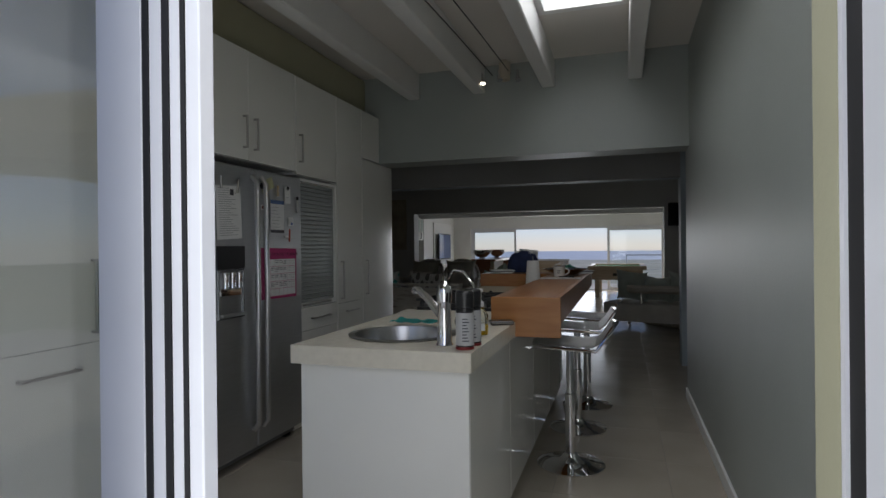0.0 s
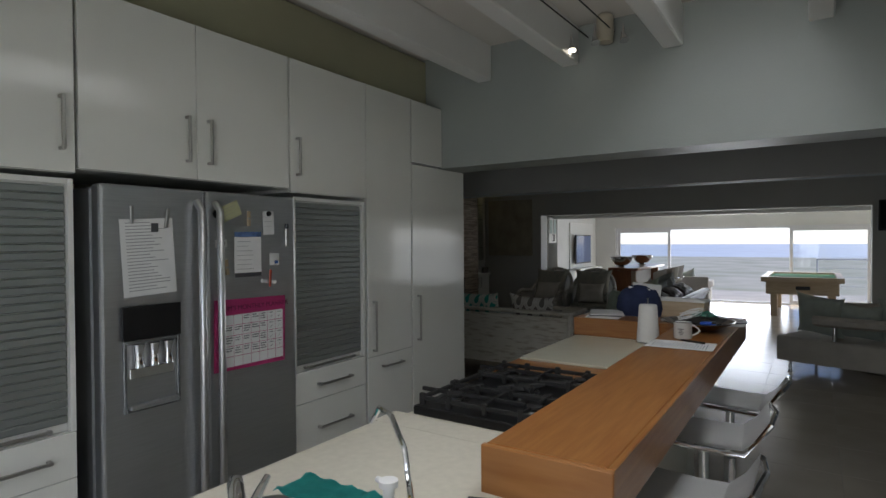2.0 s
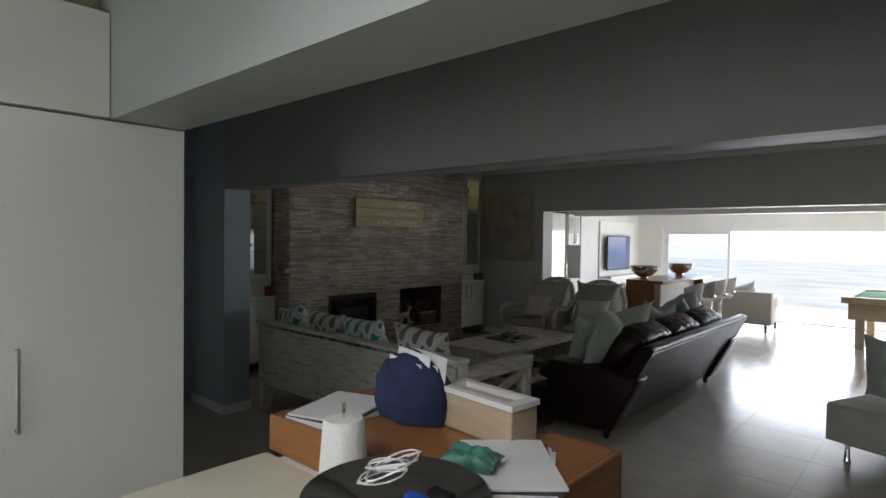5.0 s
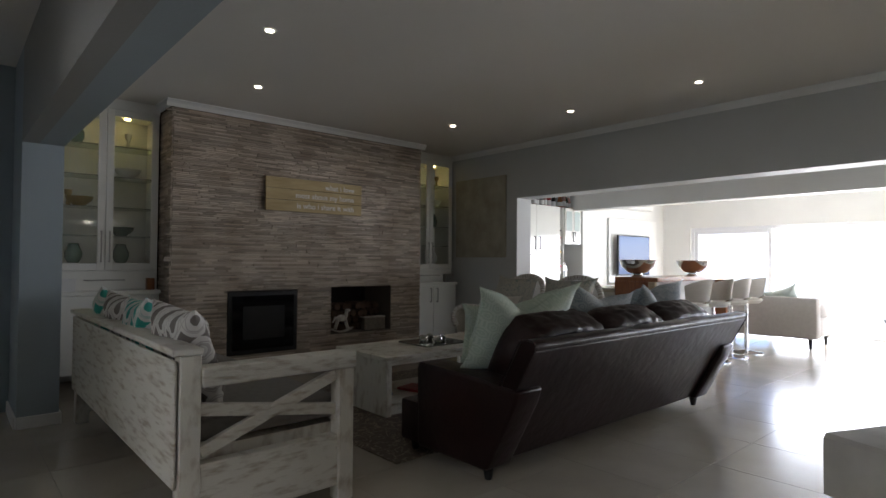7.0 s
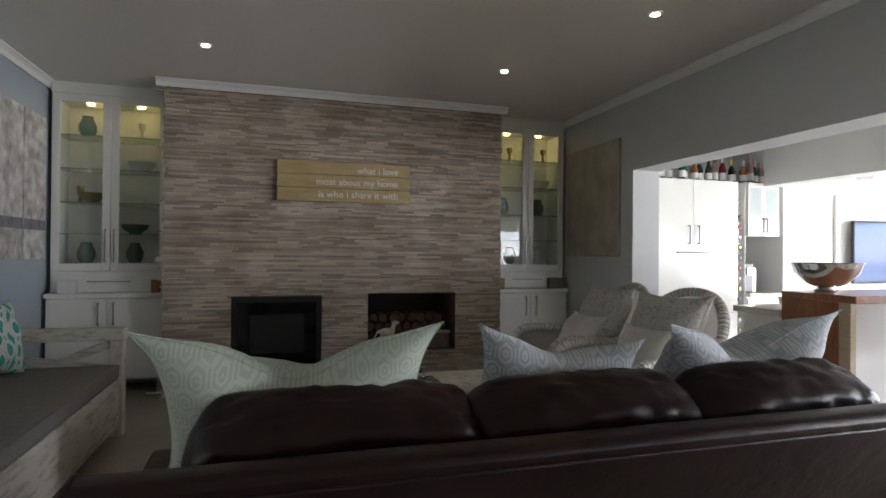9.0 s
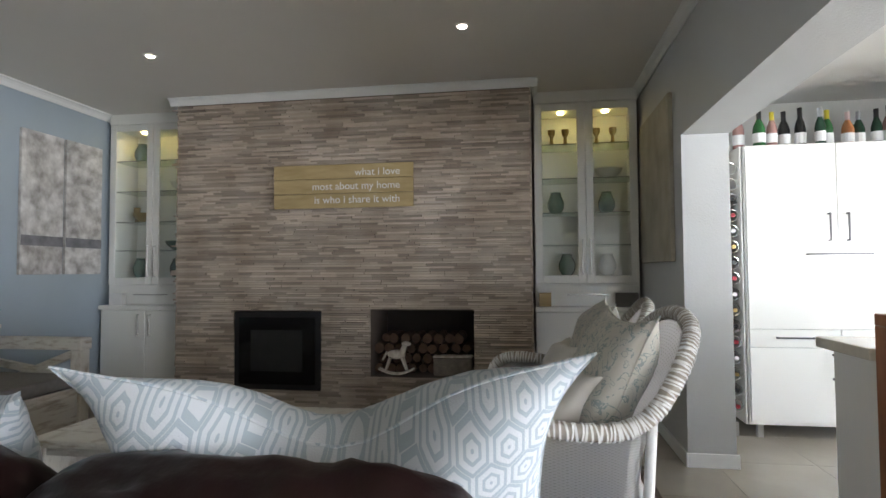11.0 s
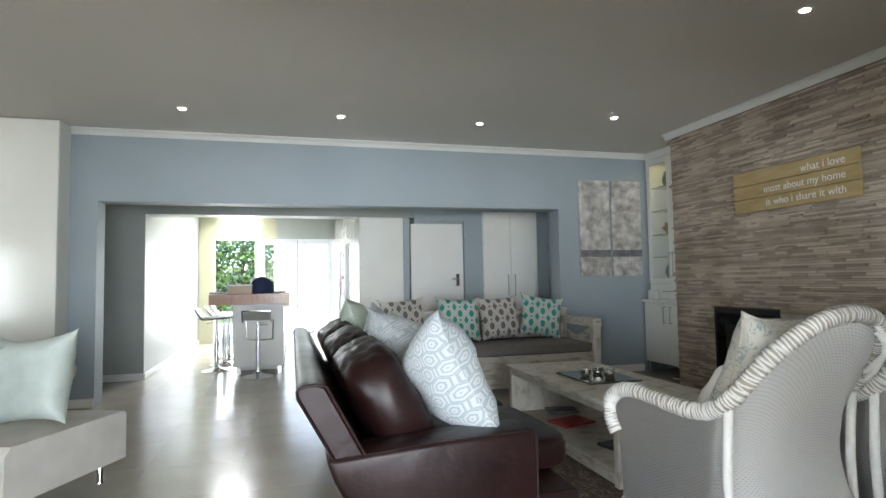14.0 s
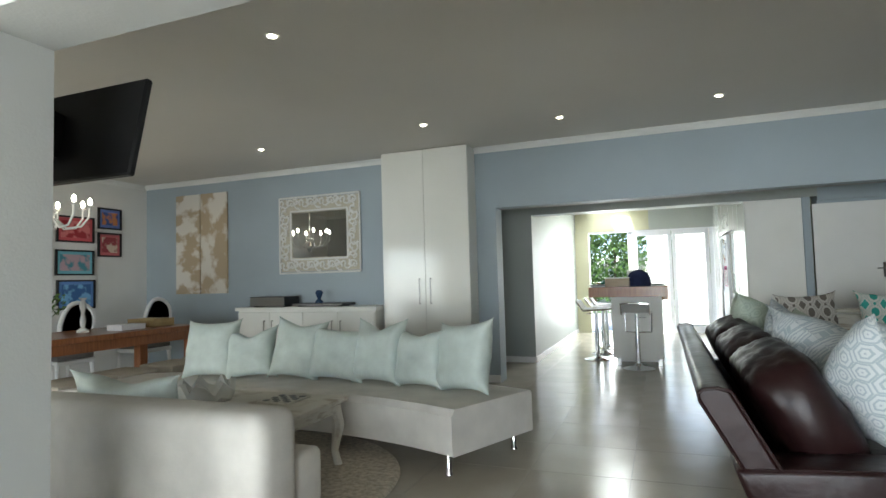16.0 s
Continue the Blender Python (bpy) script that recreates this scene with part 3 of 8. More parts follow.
def kitchen_doors():
    d = thing("door_1", (0, 0, 0), "white aluminium folding glass doors, one leaf folded open", "door")
    d["kind"] = "structure"
    bm = bmesh.new()
    add_box(bm, -2.35, 0.72, 2.36, 2.5, 2.1, 2.12)
    add_box(bm, -2.35, 0.72, 2.36, 2.5, -0.01, 0.03)
    add_box(bm, 0.722, 0.752, 2.36, 2.44, 0.0, 2.119)
    add_box(bm, 0.722, 0.752, 2.496, 2.509, 0.0, 2.119)
    add_box(bm, -2.35, -2.32, 2.36, 2.5, 0.03, 2.1)
    part("door_frame", bm, M_ALU, d)
    part("seal", box(0.726, 0.752, 2.441, 2.495, 0.03, 2.1), M_RUBBER, d, "black rubber seal")
    for x0, x1 in ((-2.32, -1.63), (-1.62, -0.93)):
        glass_leaf(d, x0, x1, 2.43)
    bm = bmesh.new()
    for a in ((-0.92, -0.845, 0.03, 2.1), (-0.257, -0.1675, 0.03, 2.1), (-0.845, -0.257, 0.03, 0.13), (-0.845, -0.257, 2.0, 2.1)):
        add_box(bm, a[0], a[1], 2.40, 2.455, a[2], a[3], bevel=0.004)
    s = part("door_leaf", bm, M_ALU, d)
    g = part("pane", box(-0.845, -0.257, 2.422, 2.43, 0.13, 2.0), M_GLASS, s)
    g.visible_shadow = False
    # folded edges of the open leaf: aluminium ribs between rubber seals
    for x0, x1 in ((-0.167, -0.157), (-0.132, -0.121), (-0.100, -0.093)):
        part("seal", box(x0, x1, 2.399, 2.43, 0.03, 2.1), M_RUBBER, d, "black rubber seal")
    for x0, x1 in ((-0.1565, -0.1325), (-0.1205, -0.1005), (-0.0925, -0.068)):
        part("mullion", box(x0, x1, 2.40, 2.43, 0.03, 2.1, bevel=0.002), M_ALU, d)
    for z in (0.845, 1.95):
        bm = bmesh.new()
        add_cyl(bm, 0.009, z - 0.06, z + 0.06, at=(-0.111, 2.392))
        add_box(bm, -0.152, -0.072, 2.394, 2.398, z - 0.05, z + 0.05, bevel=0.001)
        hg = part("hinge", bm, M_NICKEL, d, "satin steel hinge")
        for sx in (-0.142, -0.082):
            for sz in (-0.03, 0.03):
                part("screw", lathe([(0.0045, 0), (0.0045, 0.002), (0, 0.0025)], 8, Matrix.Translation((sx, 2.394, z + sz)) @ Matrix.Rotation(radians(90), 4, "X")), M_CHROME, hg)


kitchen_doors()


# ---- cabinets ----
def bar_handle(parent, p, length, axis="z", out=(1, 0), w=0.012, proud=0.035):
    """A square bar handle: p is its middle on the door face, out the way it stands off."""
    bm = bmesh.new()
    x, y, z = p
    ox, oy = out
    h = length / 2
    if axis == "z":
        add_box(bm, *sorted((x + ox * (proud - w) - abs(oy) * w / 2, x + ox * proud + abs(oy) * w / 2)), *sorted((y + oy * (proud - w) - abs(ox) * w / 2, y + oy * proud + abs(ox) * w / 2)), z - h, z + h, bevel=0.002)
        for s in (-1, 1):
            zz = z + s * (h - w / 2)
            add_box(bm, *sorted((x - abs(oy) * w / 2, x + ox * (proud - w) + abs(oy) * w / 2)), *sorted((y - abs(ox) * w / 2, y + oy * (proud - w) + abs(ox) * w / 2)), zz - w / 2, zz + w / 2)
    else:
        a = abs(ox)
        add_box(bm, *sorted((x + ox * (proud - w) - (1 - a) * h, x + ox * proud + (1 - a) * h)), *sorted((y + oy * (proud - w) - a * h, y + oy * proud + a * h)), z - w / 2, z + w / 2, bevel=0.002)
        for s in (-1, 1):
            cx, cy = x + (1 - a) * s * (h - w / 2), y + a * s * (h - w / 2)
            add_box(bm, *sorted((cx - (1 - a) * w / 2, cx + ox * (proud - w) + (1 - a) * w / 2)), *sorted((cy - a * w / 2, cy + oy * (proud - w) + a * w / 2)), z - w / 2, z + w / 2)
    return part("handle", bm, M_NICKEL, parent, "satin nickel bar handle")


FX = -1.70


def cab(label, y0, y1, z0, z1, doors, depth=0.6, gloss=None):
    """A kitchen unit against the west wall; doors: (y0, y1, z0, z1, handle) with handle None, ('z', y, z, l) or ('y', y, z, l)."""
    c = thing("kitchen_cabinet", (FX - 0.02, (y0 + y1) / 2, z0), label, "cabinet", "built-in kitchen cabinets")
    c.matrix_world = Matrix()
    c.location = (0, 0, 0)
    part("body", box(-2.33, FX - 0.022, y0 + 0.001, y1 - 0.001, z0, z1), M_SATIN, c)
    for a, b, p, q, h in doors:
        d = part("door", box(FX - 0.02, FX, a + 0.0012, b - 0.0012, p + 0.0012, q - 0.0012, bevel=0.002), gloss or M_GLOSS, c)
        if h:
            bar_handle(d, (FX, h[1], h[2]), h[3], "z" if h[0] == "z" else "y", (1, 0))
    return c


def shutter(y0, y1, z0, z1):
    c = thing("roller_cabinet", (0, 0, 0), "grey aluminium roller shutter cupboard above white drawers", "cabinet", "built-in kitchen cabinets")
    part("body", box(-2.33, FX - 0.03, y0 + 0.001, y1 - 0.001, z0, z1), M_SATIN, c)
    bm = bmesh.new()
    for a in ((y0, y0 + 0.02, z0, z1), (y1 - 0.02, y1, z0, z1), (y0 + 0.02, y1 - 0.02, z1 - 0.02, z1)):
        add_box(bm, FX - 0.03, FX - 0.001, a[0] + 0.001, a[1] - 0.001, a[2], a[3])
    part("frame", bm, M_SATIN, c)
    m = mat("roller_slat", (0.30, 0.32, 0.31), 0.38, 0.6, var=0.03, scale=6)
    n = int((z1 - 0.02 - z0 - 0.03) / 0.03)
    me = None
    for k in range(n):
        z = z0 + 0.032 + k * 0.03
        if me is None:
            s = part("slat", box(-0.004, 0.008, y0 + 0.022, y1 - 0.022, 0, 0.0285, bevel=0.004), m, c)
            me = s.data
        else:
            s = new("slat", me)
            s.parent = c
        s.location = (FX - 0.024, 0, z)
    bar_handle(c, (FX - 0.022, (y0 + y1) / 2, z0 + 0.015), (y1 - y0) * 0.7, "y", (1, 0), proud=0.02)


# columns from the garden door to the passage
cab("tall glossy white larder unit beside the garden door", 2.55, 3.68, 0.1, 2.52, [
    (2.55, 3.12, 0.9, 2.52, ("z", 3.06, 1.1, 0.32)), (3.12, 3.68, 0.9, 2.52, ("z", 3.62, 1.1, 0.32)), (2.55, 3.12, 0.1, 0.9, None), (3.12, 3.68, 0.1, 0.9, ("y", 3.42, 0.8, 0.25))])
tagged(part("plinth", box(-2.33, FX - 0.06, 2.55, 4.21, 0, 0.098), M_SATIN), "white plinth under the kitchen cabinets", "plinth")
tagged(part("plinth", box(-2.33, FX - 0.06, 5.25, 6.94, 0, 0.098), M_SATIN), "white plinth under the kitchen cabinets", "plinth")
for y0, y1, hy in ((3.69, 4.2, 3.98), (5.24, 5.80, 5.53)):
    cab("glossy white drawer unit under the roller cupboard", y0, y1, 0.1, 0.87, [
        (y0, y1, 0.70, 0.87, ("y", hy, 0.785, 0.26)), (y0, y1, 0.40, 0.70, ("y", hy, 0.55, 0.26)), (y0, y1, 0.1, 0.40, ("y", hy, 0.25, 0.26))])
    shutter(y0, y1, 0.872, 1.80)
cab("glossy white high cupboard above the roller shutter", 3.69, 4.21, 1.822, 2.52, [(3.69, 4.21, 1.822, 2.52, ("z", 4.16, 2.0, 0.2))])
cab("glossy white double cupboard above the fridge", 4.22, 5.22, 1.84, 2.52, [(4.22, 4.70, 1.84, 2.52, ("z", 4.65, 2.01, 0.2)), (4.70, 5.22, 1.84, 2.52, ("z", 4.755, 2.01, 0.2))])
cab("glossy white high cupboard with one door", 5.23, 5.815, 1.822, 2.52, [(5.23, 5.815, 1.822, 2.52, ("z", 5.27, 2.01, 0.2))])
cab("tall glossy white unit with door over a drawer", 5.82, 6.27, 0.1, 2.52, [
    (5.82, 6.27, 0.85, 2.52, ("z", 5.87, 1.04, 0.31)), (5.82, 6.27, 0.1, 0.85, ("y", 6.05, 0.78, 0.2))])
cab("high glossy white cupboard over the pantry door", 6.28, 6.648, 2.095, 2.52, [(6.28, 6.648, 2.095, 2.52, None)])
cab("tall glossy white pantry cupboard at the passage corner", 6.28, 6.948, 0.1, 2.085, [(6.28, 6.948, 0.1, 2.085, ("z", 6.335, 1.04, 0.31))])
tagged(part("panel_fascia", box(-2.33, -1.84, 2.55, 6.648, 2.522, 2.88), M_OLIVE), "olive green bulkhead above the cabinets", kind="structure")


def fridge():
    f = thing("fridge", (0, 0, 0), "tall brushed steel side-by-side fridge with papers on it", "fridge")
    y0, y1, ym = 4.27, 5.22, 4.71
    bm = box(-2.3, -1.73, y0, y1, 0.02, 1.78, bevel=0.01)
    part("body", bm, mat("fridge_side", (0.22, 0.225, 0.23), 0.4, 0.5, var=0.05, scale=5), f)
    for a, b in ((y0, ym - 0.004), (ym + 0.004, y1)):
        d = part("door", box(-1.728, -1.66, a, b, 0.08, 1.79, bevel=0.012, seg=2), M_STEEL, f)
        hy = ym - 0.045 if a == y0 else ym + 0.045
        part("handle", tube([(-1.655, hy, 0.2), (-1.62, hy, 0.24), (-1.615, hy, 1.0), (-1.62, hy, 1.70), (-1.655, hy, 1.74)], 0.016, 12), M_BAR, d, "long steel bar handle", True)
    dg = mat("dispenser_grey", (0.30, 0.31, 0.32), 0.25, 0.7)
    bm = bmesh.new()
    for a in ((4.345, 4.357, 0.90, 1.18), (4.563, 4.575, 0.90, 1.18), (4.357, 4.563, 0.90, 0.912), (4.357, 4.563, 1.165, 1.18)):
        add_box(bm, -1.659, -1.646, *a, bevel=0.002)
    disp = part("dispenser", bm, dg, f, "grey water dispenser surround")
    part("back_plate", box(-1.6595, -1.657, 4.357, 4.563, 0.912, 1.165), M_STEEL, disp)
    part("display", box(-1.652, -1.644, 4.34, 4.58, 1.181, 1.315, bevel=0.002), M_BLACK, disp, "black dispenser display")
    for yy in (4.40, 4.46, 4.52):
        part("spout", lathe([(0.022, 0), (0.016, 0.04), (0.024, 0.09)], 12, Matrix.Translation((-1.642, yy, 1.075))), M_CHROME, disp, smooth=True)
    part("lever_plate", box(-1.657, -1.650, 4.37, 4.55, 1.03, 1.07, bevel=0.002), M_CHROME, disp)
    part("tray", box(-1.657, -1.625, 4.36, 4.56, 0.912, 0.93, bevel=0.004), M_STEEL, disp)
    for yy in (4.35, 5.15):
        part("foot", box(-1.78, -1.74, yy - 0.03, yy + 0.03, 0, 0.02), M_RUBBER, f)
    return f


fridge()


def paper(name, label, y0, y1, z0, z1, tilt=0.0, material=None, lines=0, category="note"):
    p = thing(name, (-1.655, (y0 + y1) / 2, (z0 + z1) / 2), label, category)
    w, h = y1 - y0, z1 - z0
    m = Matrix.Rotation(radians(tilt), 4, "X")
    part("sheet", box(0, 0.0015, -w / 2, w / 2, -h / 2, h / 2, m=m), material or M_PAPER, p)
    if lines:
        bm = bmesh.new()
        rnd = random.Random(int(h * 1000))
        for k in range(lines):
            z = h / 2 - h * (k + 1.2) / (lines + 2)
            add_box(bm, 0.0016, 0.002, -w * 0.4, -w * 0.4 + w * rnd.uniform(0.4, 0.8), z - h * 0.005, z + h * 0.005, m=m)
        part("print", bm, M_PRINT, p, "rows of small dark print")
    return p


pg = paper("note", "white printed page pegged high on the fridge door", 4.345, 4.560, 1.355, 1.66, 3, lines=22)
part("peg", box(0.002, 0.014, 0.045, 0.058, 0.125, 0.205, bevel=0.002, m=Matrix.Rotation(radians(-8), 4, "X")), M_NICKEL, pg, "grey clothes-peg magnet")
part("peg", box(0.002, 0.012, -0.075, -0.063, 0.13, 0.20, bevel=0.002), M_NICKEL, pg, "grey clothes-peg magnet")
part("picture", box(0.0017, 0.0022, 0.01, 0.04, 0.10, 0.135), M_INK, pg, "small dark printed emblem")
sl = paper("note", "creased yellow-green slip stuck at an angle", 4.755, 4.885, 1.665, 1.735, 24, mat("yellow_slip", (0.50, 0.50, 0.30), 0.7), 3)
part("magnet", lathe([(0.02, 0), (0.018, 0.006), (0, 0.008)], 14, Matrix.Translation((0.002, -0.06, -0.01)) @ Matrix.Rotation(radians(90), 4, "Y")), M_BLACK, sl, "round black magnet")
pr = paper("note", "white price sheet with blue head and black foot", 4.85, 5.00, 1.40, 1.613, 0, lines=8)
part("head_band", box(0.0016, 0.0022, -0.075, 0.075, 0.082, 0.106), mat("blue_band", (0.08, 0.14, 0.30), 0.6, var=0.4, scale=40), pr, "dark blue printed band")
part("foot_band", box(0.0016, 0.0022, -0.075, 0.075, -0.106, -0.086), M_INK, pr, "black printed band")
cd = paper("note", "small white card held by a round magnet", 5.012, 5.078, 1.60, 1.713, 2, lines=3)
part("magnet", lathe([(0.013, 0), (0.012, 0.006), (0, 0.008)], 14, Matrix.Translation((0.002, 0, 0.045)) @ Matrix.Rotation(radians(90), 4, "Y")), M_BLACK, cd, "round dark magnet")
bc = paper("note", "small white card with a blue mark", 5.05, 5.108, 1.45, 1.508, 0, M_PAPER)
part("mark", box(0.0016, 0.0022, 0.0, 0.022, -0.022, -0.006), mat("blue_mark", (0.05, 0.12, 0.35), 0.6), bc)
tg = paper("magnet", "white oblong magnet with a small red car", 4.752, 4.812, 1.54, 1.575, 3, M_PAPER, category="fridge magnet")
part("car_print", box(0.0016, 0.003, -0.022, 0.018, -0.009, 0.008), mat("car_brown", (0.15, 0.03, 0.02), 0.5), tg, "small dark red car shape")
for yy, zz, tt in ((4.927, 1.674, 0), (4.806, 1.45, 6)):
    pgm = thing("peg_magnet", (-1.655, yy, zz), "pale wooden clothes-peg magnet on the fridge", "fridge magnet")
    part("peg", box(0, 0.012, -0.008, 0.008, -0.035, 0.035, bevel=0.002, m=Matrix.Rotation(radians(tt), 4, "X")), M_OAK, pgm)
    part("spring", box(0.0121, 0.0135, -0.009, 0.009, -0.004, 0.004), M_NICKEL, pgm)
bo = thing("bottle_opener", (-1.655, 5.154, 1.60), "small steel bottle opener magnet with a black top", "fridge magnet")
part("body", box(0, 0.012, -0.011, 0.011, -0.06, 0.03, bevel=0.004), M_NICKEL, bo)
part("grip", box(0, 0.013, -0.008, 0.008, 0.031, 0.055, bevel=0.003), M_BLACK, bo)
sf = thing("plane_magnet", (-1.652, 5.04, 1.375), "small red and white aeroplane magnet", "fridge magnet")
part("wings", box(0, 0.008, -0.045, 0.045, -0.012, 0.006, bevel=0.003, m=Matrix.Rotation(radians(-8), 4, "X")), M_PAPER, sf)
part("fuselage", box(0.0081, 0.016, -0.008, 0.008, -0.03, 0.055, bevel=0.004, m=Matrix.Rotation(radians(-4), 4, "X")), mat("toy_red", (0.40, 0.06, 0.03), 0.4), sf, "red body")


def calendar():
    c = thing("calendar", (-1.655, 4.94, 1.138), "magenta month planner with a white grid of handwriting", "calendar")
    w, h = 0.40, 0.325
    part("sheet", box(0, 0.0015, -w / 2, w / 2, -h / 2, h / 2, m=Matrix.Rotation(radians(-1), 4, "X")), M_PINK, c)
    ink = bmesh.new()
    rnd = random.Random(8)
    for r in range(5):
        for k in range(7):
            y0, z0 = -0.145 + k * 0.0475, -0.145 + r * 0.0478
            part("day_box", box(0.0016, 0.002, y0, y0 + 0.0455, z0, z0 + 0.0455), M_PAPER, c)
            if r == 0 or (r == 4 and k < 2):
                continue
            if k > 4:
                add_box(ink, 0.0021, 0.0024, y0 + 0.012, y0 + 0.034, z0 + 0.034, z0 + 0.037)
                add_box(ink, 0.0021, 0.0024, -0.009, 0.009, -0.001, 0.001, m=Matrix.Translation((0, y0 + 0.022, z0 + 0.016)) @ Matrix.Rotation(radians(35), 4, "X"))
                continue
            for q in range(rnd.choice((2, 2, 3))):
                y = y0 + 0.006
                while y < y0 + rnd.uniform(0.028, 0.04):
                    e = rnd.uniform(0.003, 0.007)
                    add_box(ink, 0.0021, 0.0024, y, y + e, z0 + 0.034 - q * 0.011, z0 + 0.039 - q * 0.011 + rnd.uniform(-0.0012, 0.0012))
                    y += e + 0.0015
    tagged(part("handwriting", ink, M_INK, c), kind="stuff")
    cu = bpy.data.curves.new("heading", "FONT")
    cu.body, cu.size, cu.extrude, cu.align_x = "MOM'S MONTHLY PLANNER", 0.0315, 0.0004, "CENTER"
    ob = new("heading", cu)
    dg = bpy.context.evaluated_depsgraph_get()
    me = bpy.data.meshes.new_from_object(ob.evaluated_get(dg))
    bpy.data.objects.remove(ob)
    t = new("heading", me)
    me.materials.append(mat("dark_pink", (0.12, 0.01, 0.05), 0.6))
    t.parent = c
    t["kind"] = "stuff"
    t.matrix_basis = Matrix.Translation((0.002, 0.02, 0.113)) @ Euler((radians(90), 0, radians(90))).to_matrix().to_4x4()
    bm = bmesh.new()
    for k in range(5):
        tube([(0.002, -0.195, 0.11 - k * 0.05), (0.002, -0.175, 0.07 - k * 0.05), (0.002, -0.15, 0.03 - k * 0.05)], 0.0008, 4, bm)
    part("scrolls", bm, mat("pale_pink", (0.55, 0.2, 0.35), 0.6), c, "pale pink curling lines")


calendar()


# ---- kitchen island ----
def island():
    c = thing("island_cabinet", (0, 0, 0), "long glossy white kitchen island base", "cabinet")
    bm = bmesh.new()
    for a in ((-0.69, -0.05, 3.68, 4.22, 0.09, 0.76), (-0.69, -0.05, 4.22, 6.62, 0.09, 0.86), (-0.69, -0.645, 3.68, 4.22, 0.76, 0.86), (-0.155, -0.05, 3.68, 4.22, 0.76, 0.86), (-0.645, -0.155, 3.68, 3.72, 0.76, 0.86)):
        add_box(bm, *a)
    part("body", bm, M_GLOSS, c)
    for k in range(4):
        y = 3.68 + k * 0.735
        part("panel", box(-0.05, -0.032, y, y + 0.731, 0.1, 0.855, bevel=0.002), M_GLOSS, c)
    part("end_panel", box(-0.70, -0.03, 3.66, 3.678, 0.0, 0.86, bevel=0.002), M_SATIN, c)
    part("plinth", box(-0.64, -0.10, 3.7, 6.6, 0.0, 0.089), M_SATIN, c)
    t = thing("worktop", (0, 0, 0), "thick cream stone worktop on the island", "worktop")
    bm = bmesh.new()
    cx, cy, r = -0.40, 3.97, 0.205
    seg = 32
    ring_in = [(cx + r * math.cos(2 * math.pi * k / seg), cy + r * math.sin(2 * math.pi * k / seg)) for k in range(seg)]
    x0, x1, y0, y1 = -0.715, -0.015, 3.62, 4.74

    def edge(k):
        a = 2 * math.pi * k / seg
        dx, dy = math.cos(a), math.sin(a)
        s = min(((x1 - cx) / dx if dx > 0 else (x0 - cx) / dx) if abs(dx) > 1e-6 else 9, ((y1 - cy) / dy if dy > 0 else (y0 - cy) / dy) if abs(dy) > 1e-6 else 9)
        return (cx + dx * s, cy + dy * s)
    outer = [edge(k) for k in range(seg)]
    for z in (0.93, 0.862):
        vi = [bm.verts.new((*p, z)) for p in ring_in]
        vo = [bm.verts.new((*p, z)) for p in outer]
        for k in range(seg):
            bm.faces.new((vi[k], vi[(k + 1) % seg], vo[(k + 1) % seg], vo[k]))
        corners = []
        for (px, py) in ((x0, y0), (x1, y0), (x1, y1), (x0, y1)):
            k = min(range(seg), key=lambda q: abs((math.atan2(py - cy, px - cx) - 2 * math.pi * (q + 0.5) / seg + math.pi) % (2 * math.pi) - math.pi))
            corners.append((k, bm.verts.new((px, py, z))))
        for k, v in corners:
            bm.faces.new((vo[k], vo[(k + 1) % seg], v))
        if z > 0.9:
            ti, to = vi, vo
        else:
            for k in range(seg):
                bm.faces.new((ti[k], ti[(k + 1) % seg], vi[(k + 1) % seg], vi[k]))
    part("slab", bm, M_STONE_TOP, t)
    bm = bmesh.new()
    for a in ((x0 - 0.002, x1 + 0.002, y0 - 0.004, y0 - 0.0005), (x0 - 0.004, x0 - 0.0005, y0, y1), (x1 + 0.0005, x1 + 0.004, y0, y1), (x0, x1, y1 + 0.0005, y1 + 0.004)):
        add_box(bm, *a, 0.862, 0.9302)
    part("slab_edge", bm, M_STONE_TOP, t)
    part("slab_back", box(-0.735, -0.13, 4.745, 4.87, 0.862, 0.93), M_STONE_TOP, t)
    s = thing("sink", (cx, cy, 0.93), "round brushed steel sink set into the worktop", "sink")
    part("bowl", lathe([(0.02, -0.15), (0.12, -0.15), (0.19, -0.13), (0.198, -0.02), (0.202, 0.002), (0.226, 0.003), (0.228, 0.006), (0.2, 0.007), (0.193, -0.02), (0.18, -0.135), (0.02, -0.146)], 40), mat("sink_steel", (0.5, 0.5, 0.5), 0.28, 1.0, var=0.05, scale=10), s, smooth=True)
    part("drain", lathe([(0.03, -0.144), (0.035, -0.141), (0.02, -0.14), (0.0, -0.14)], 20), M_CHROME, s, smooth=True)
    h = thing("hob", (-0.46, 5.29, 0.93), "black gas hob with cast iron grates", "hob")
    part("panel", box(-0.235, 0.34, -0.365, 0.36, -0.02, 0.012, bevel=0.004), M_BLACK, h)
    part("surround", box(-0.26, 0.335, -0.405, 0.385, -0.065, -0.021), M_STONE_TOP, h)
    for bx, by, r in ((-0.13, -0.23, 0.04), (0.2, -0.23, 0.035), (-0.13, 0.235, 0.04), (0.2, 0.235, 0.03), (0.04, 0.0, 0.058)):
        b = part("burner", lathe([(r * 1.3, 0.012), (r * 1.3, 0.022), (r, 0.024), (r, 0.034), (r * 0.4, 0.037), (0, 0.037)], 20, Matrix.Translation((bx, by, 0))), M_CHROME, h, "steel burner ring", True)
        part("cap", lathe([(r * 0.85, 0.0375), (r * 0.8, 0.045), (0, 0.046)], 18, Matrix.Translation((bx, by, 0))), M_IRON, b, smooth=True)
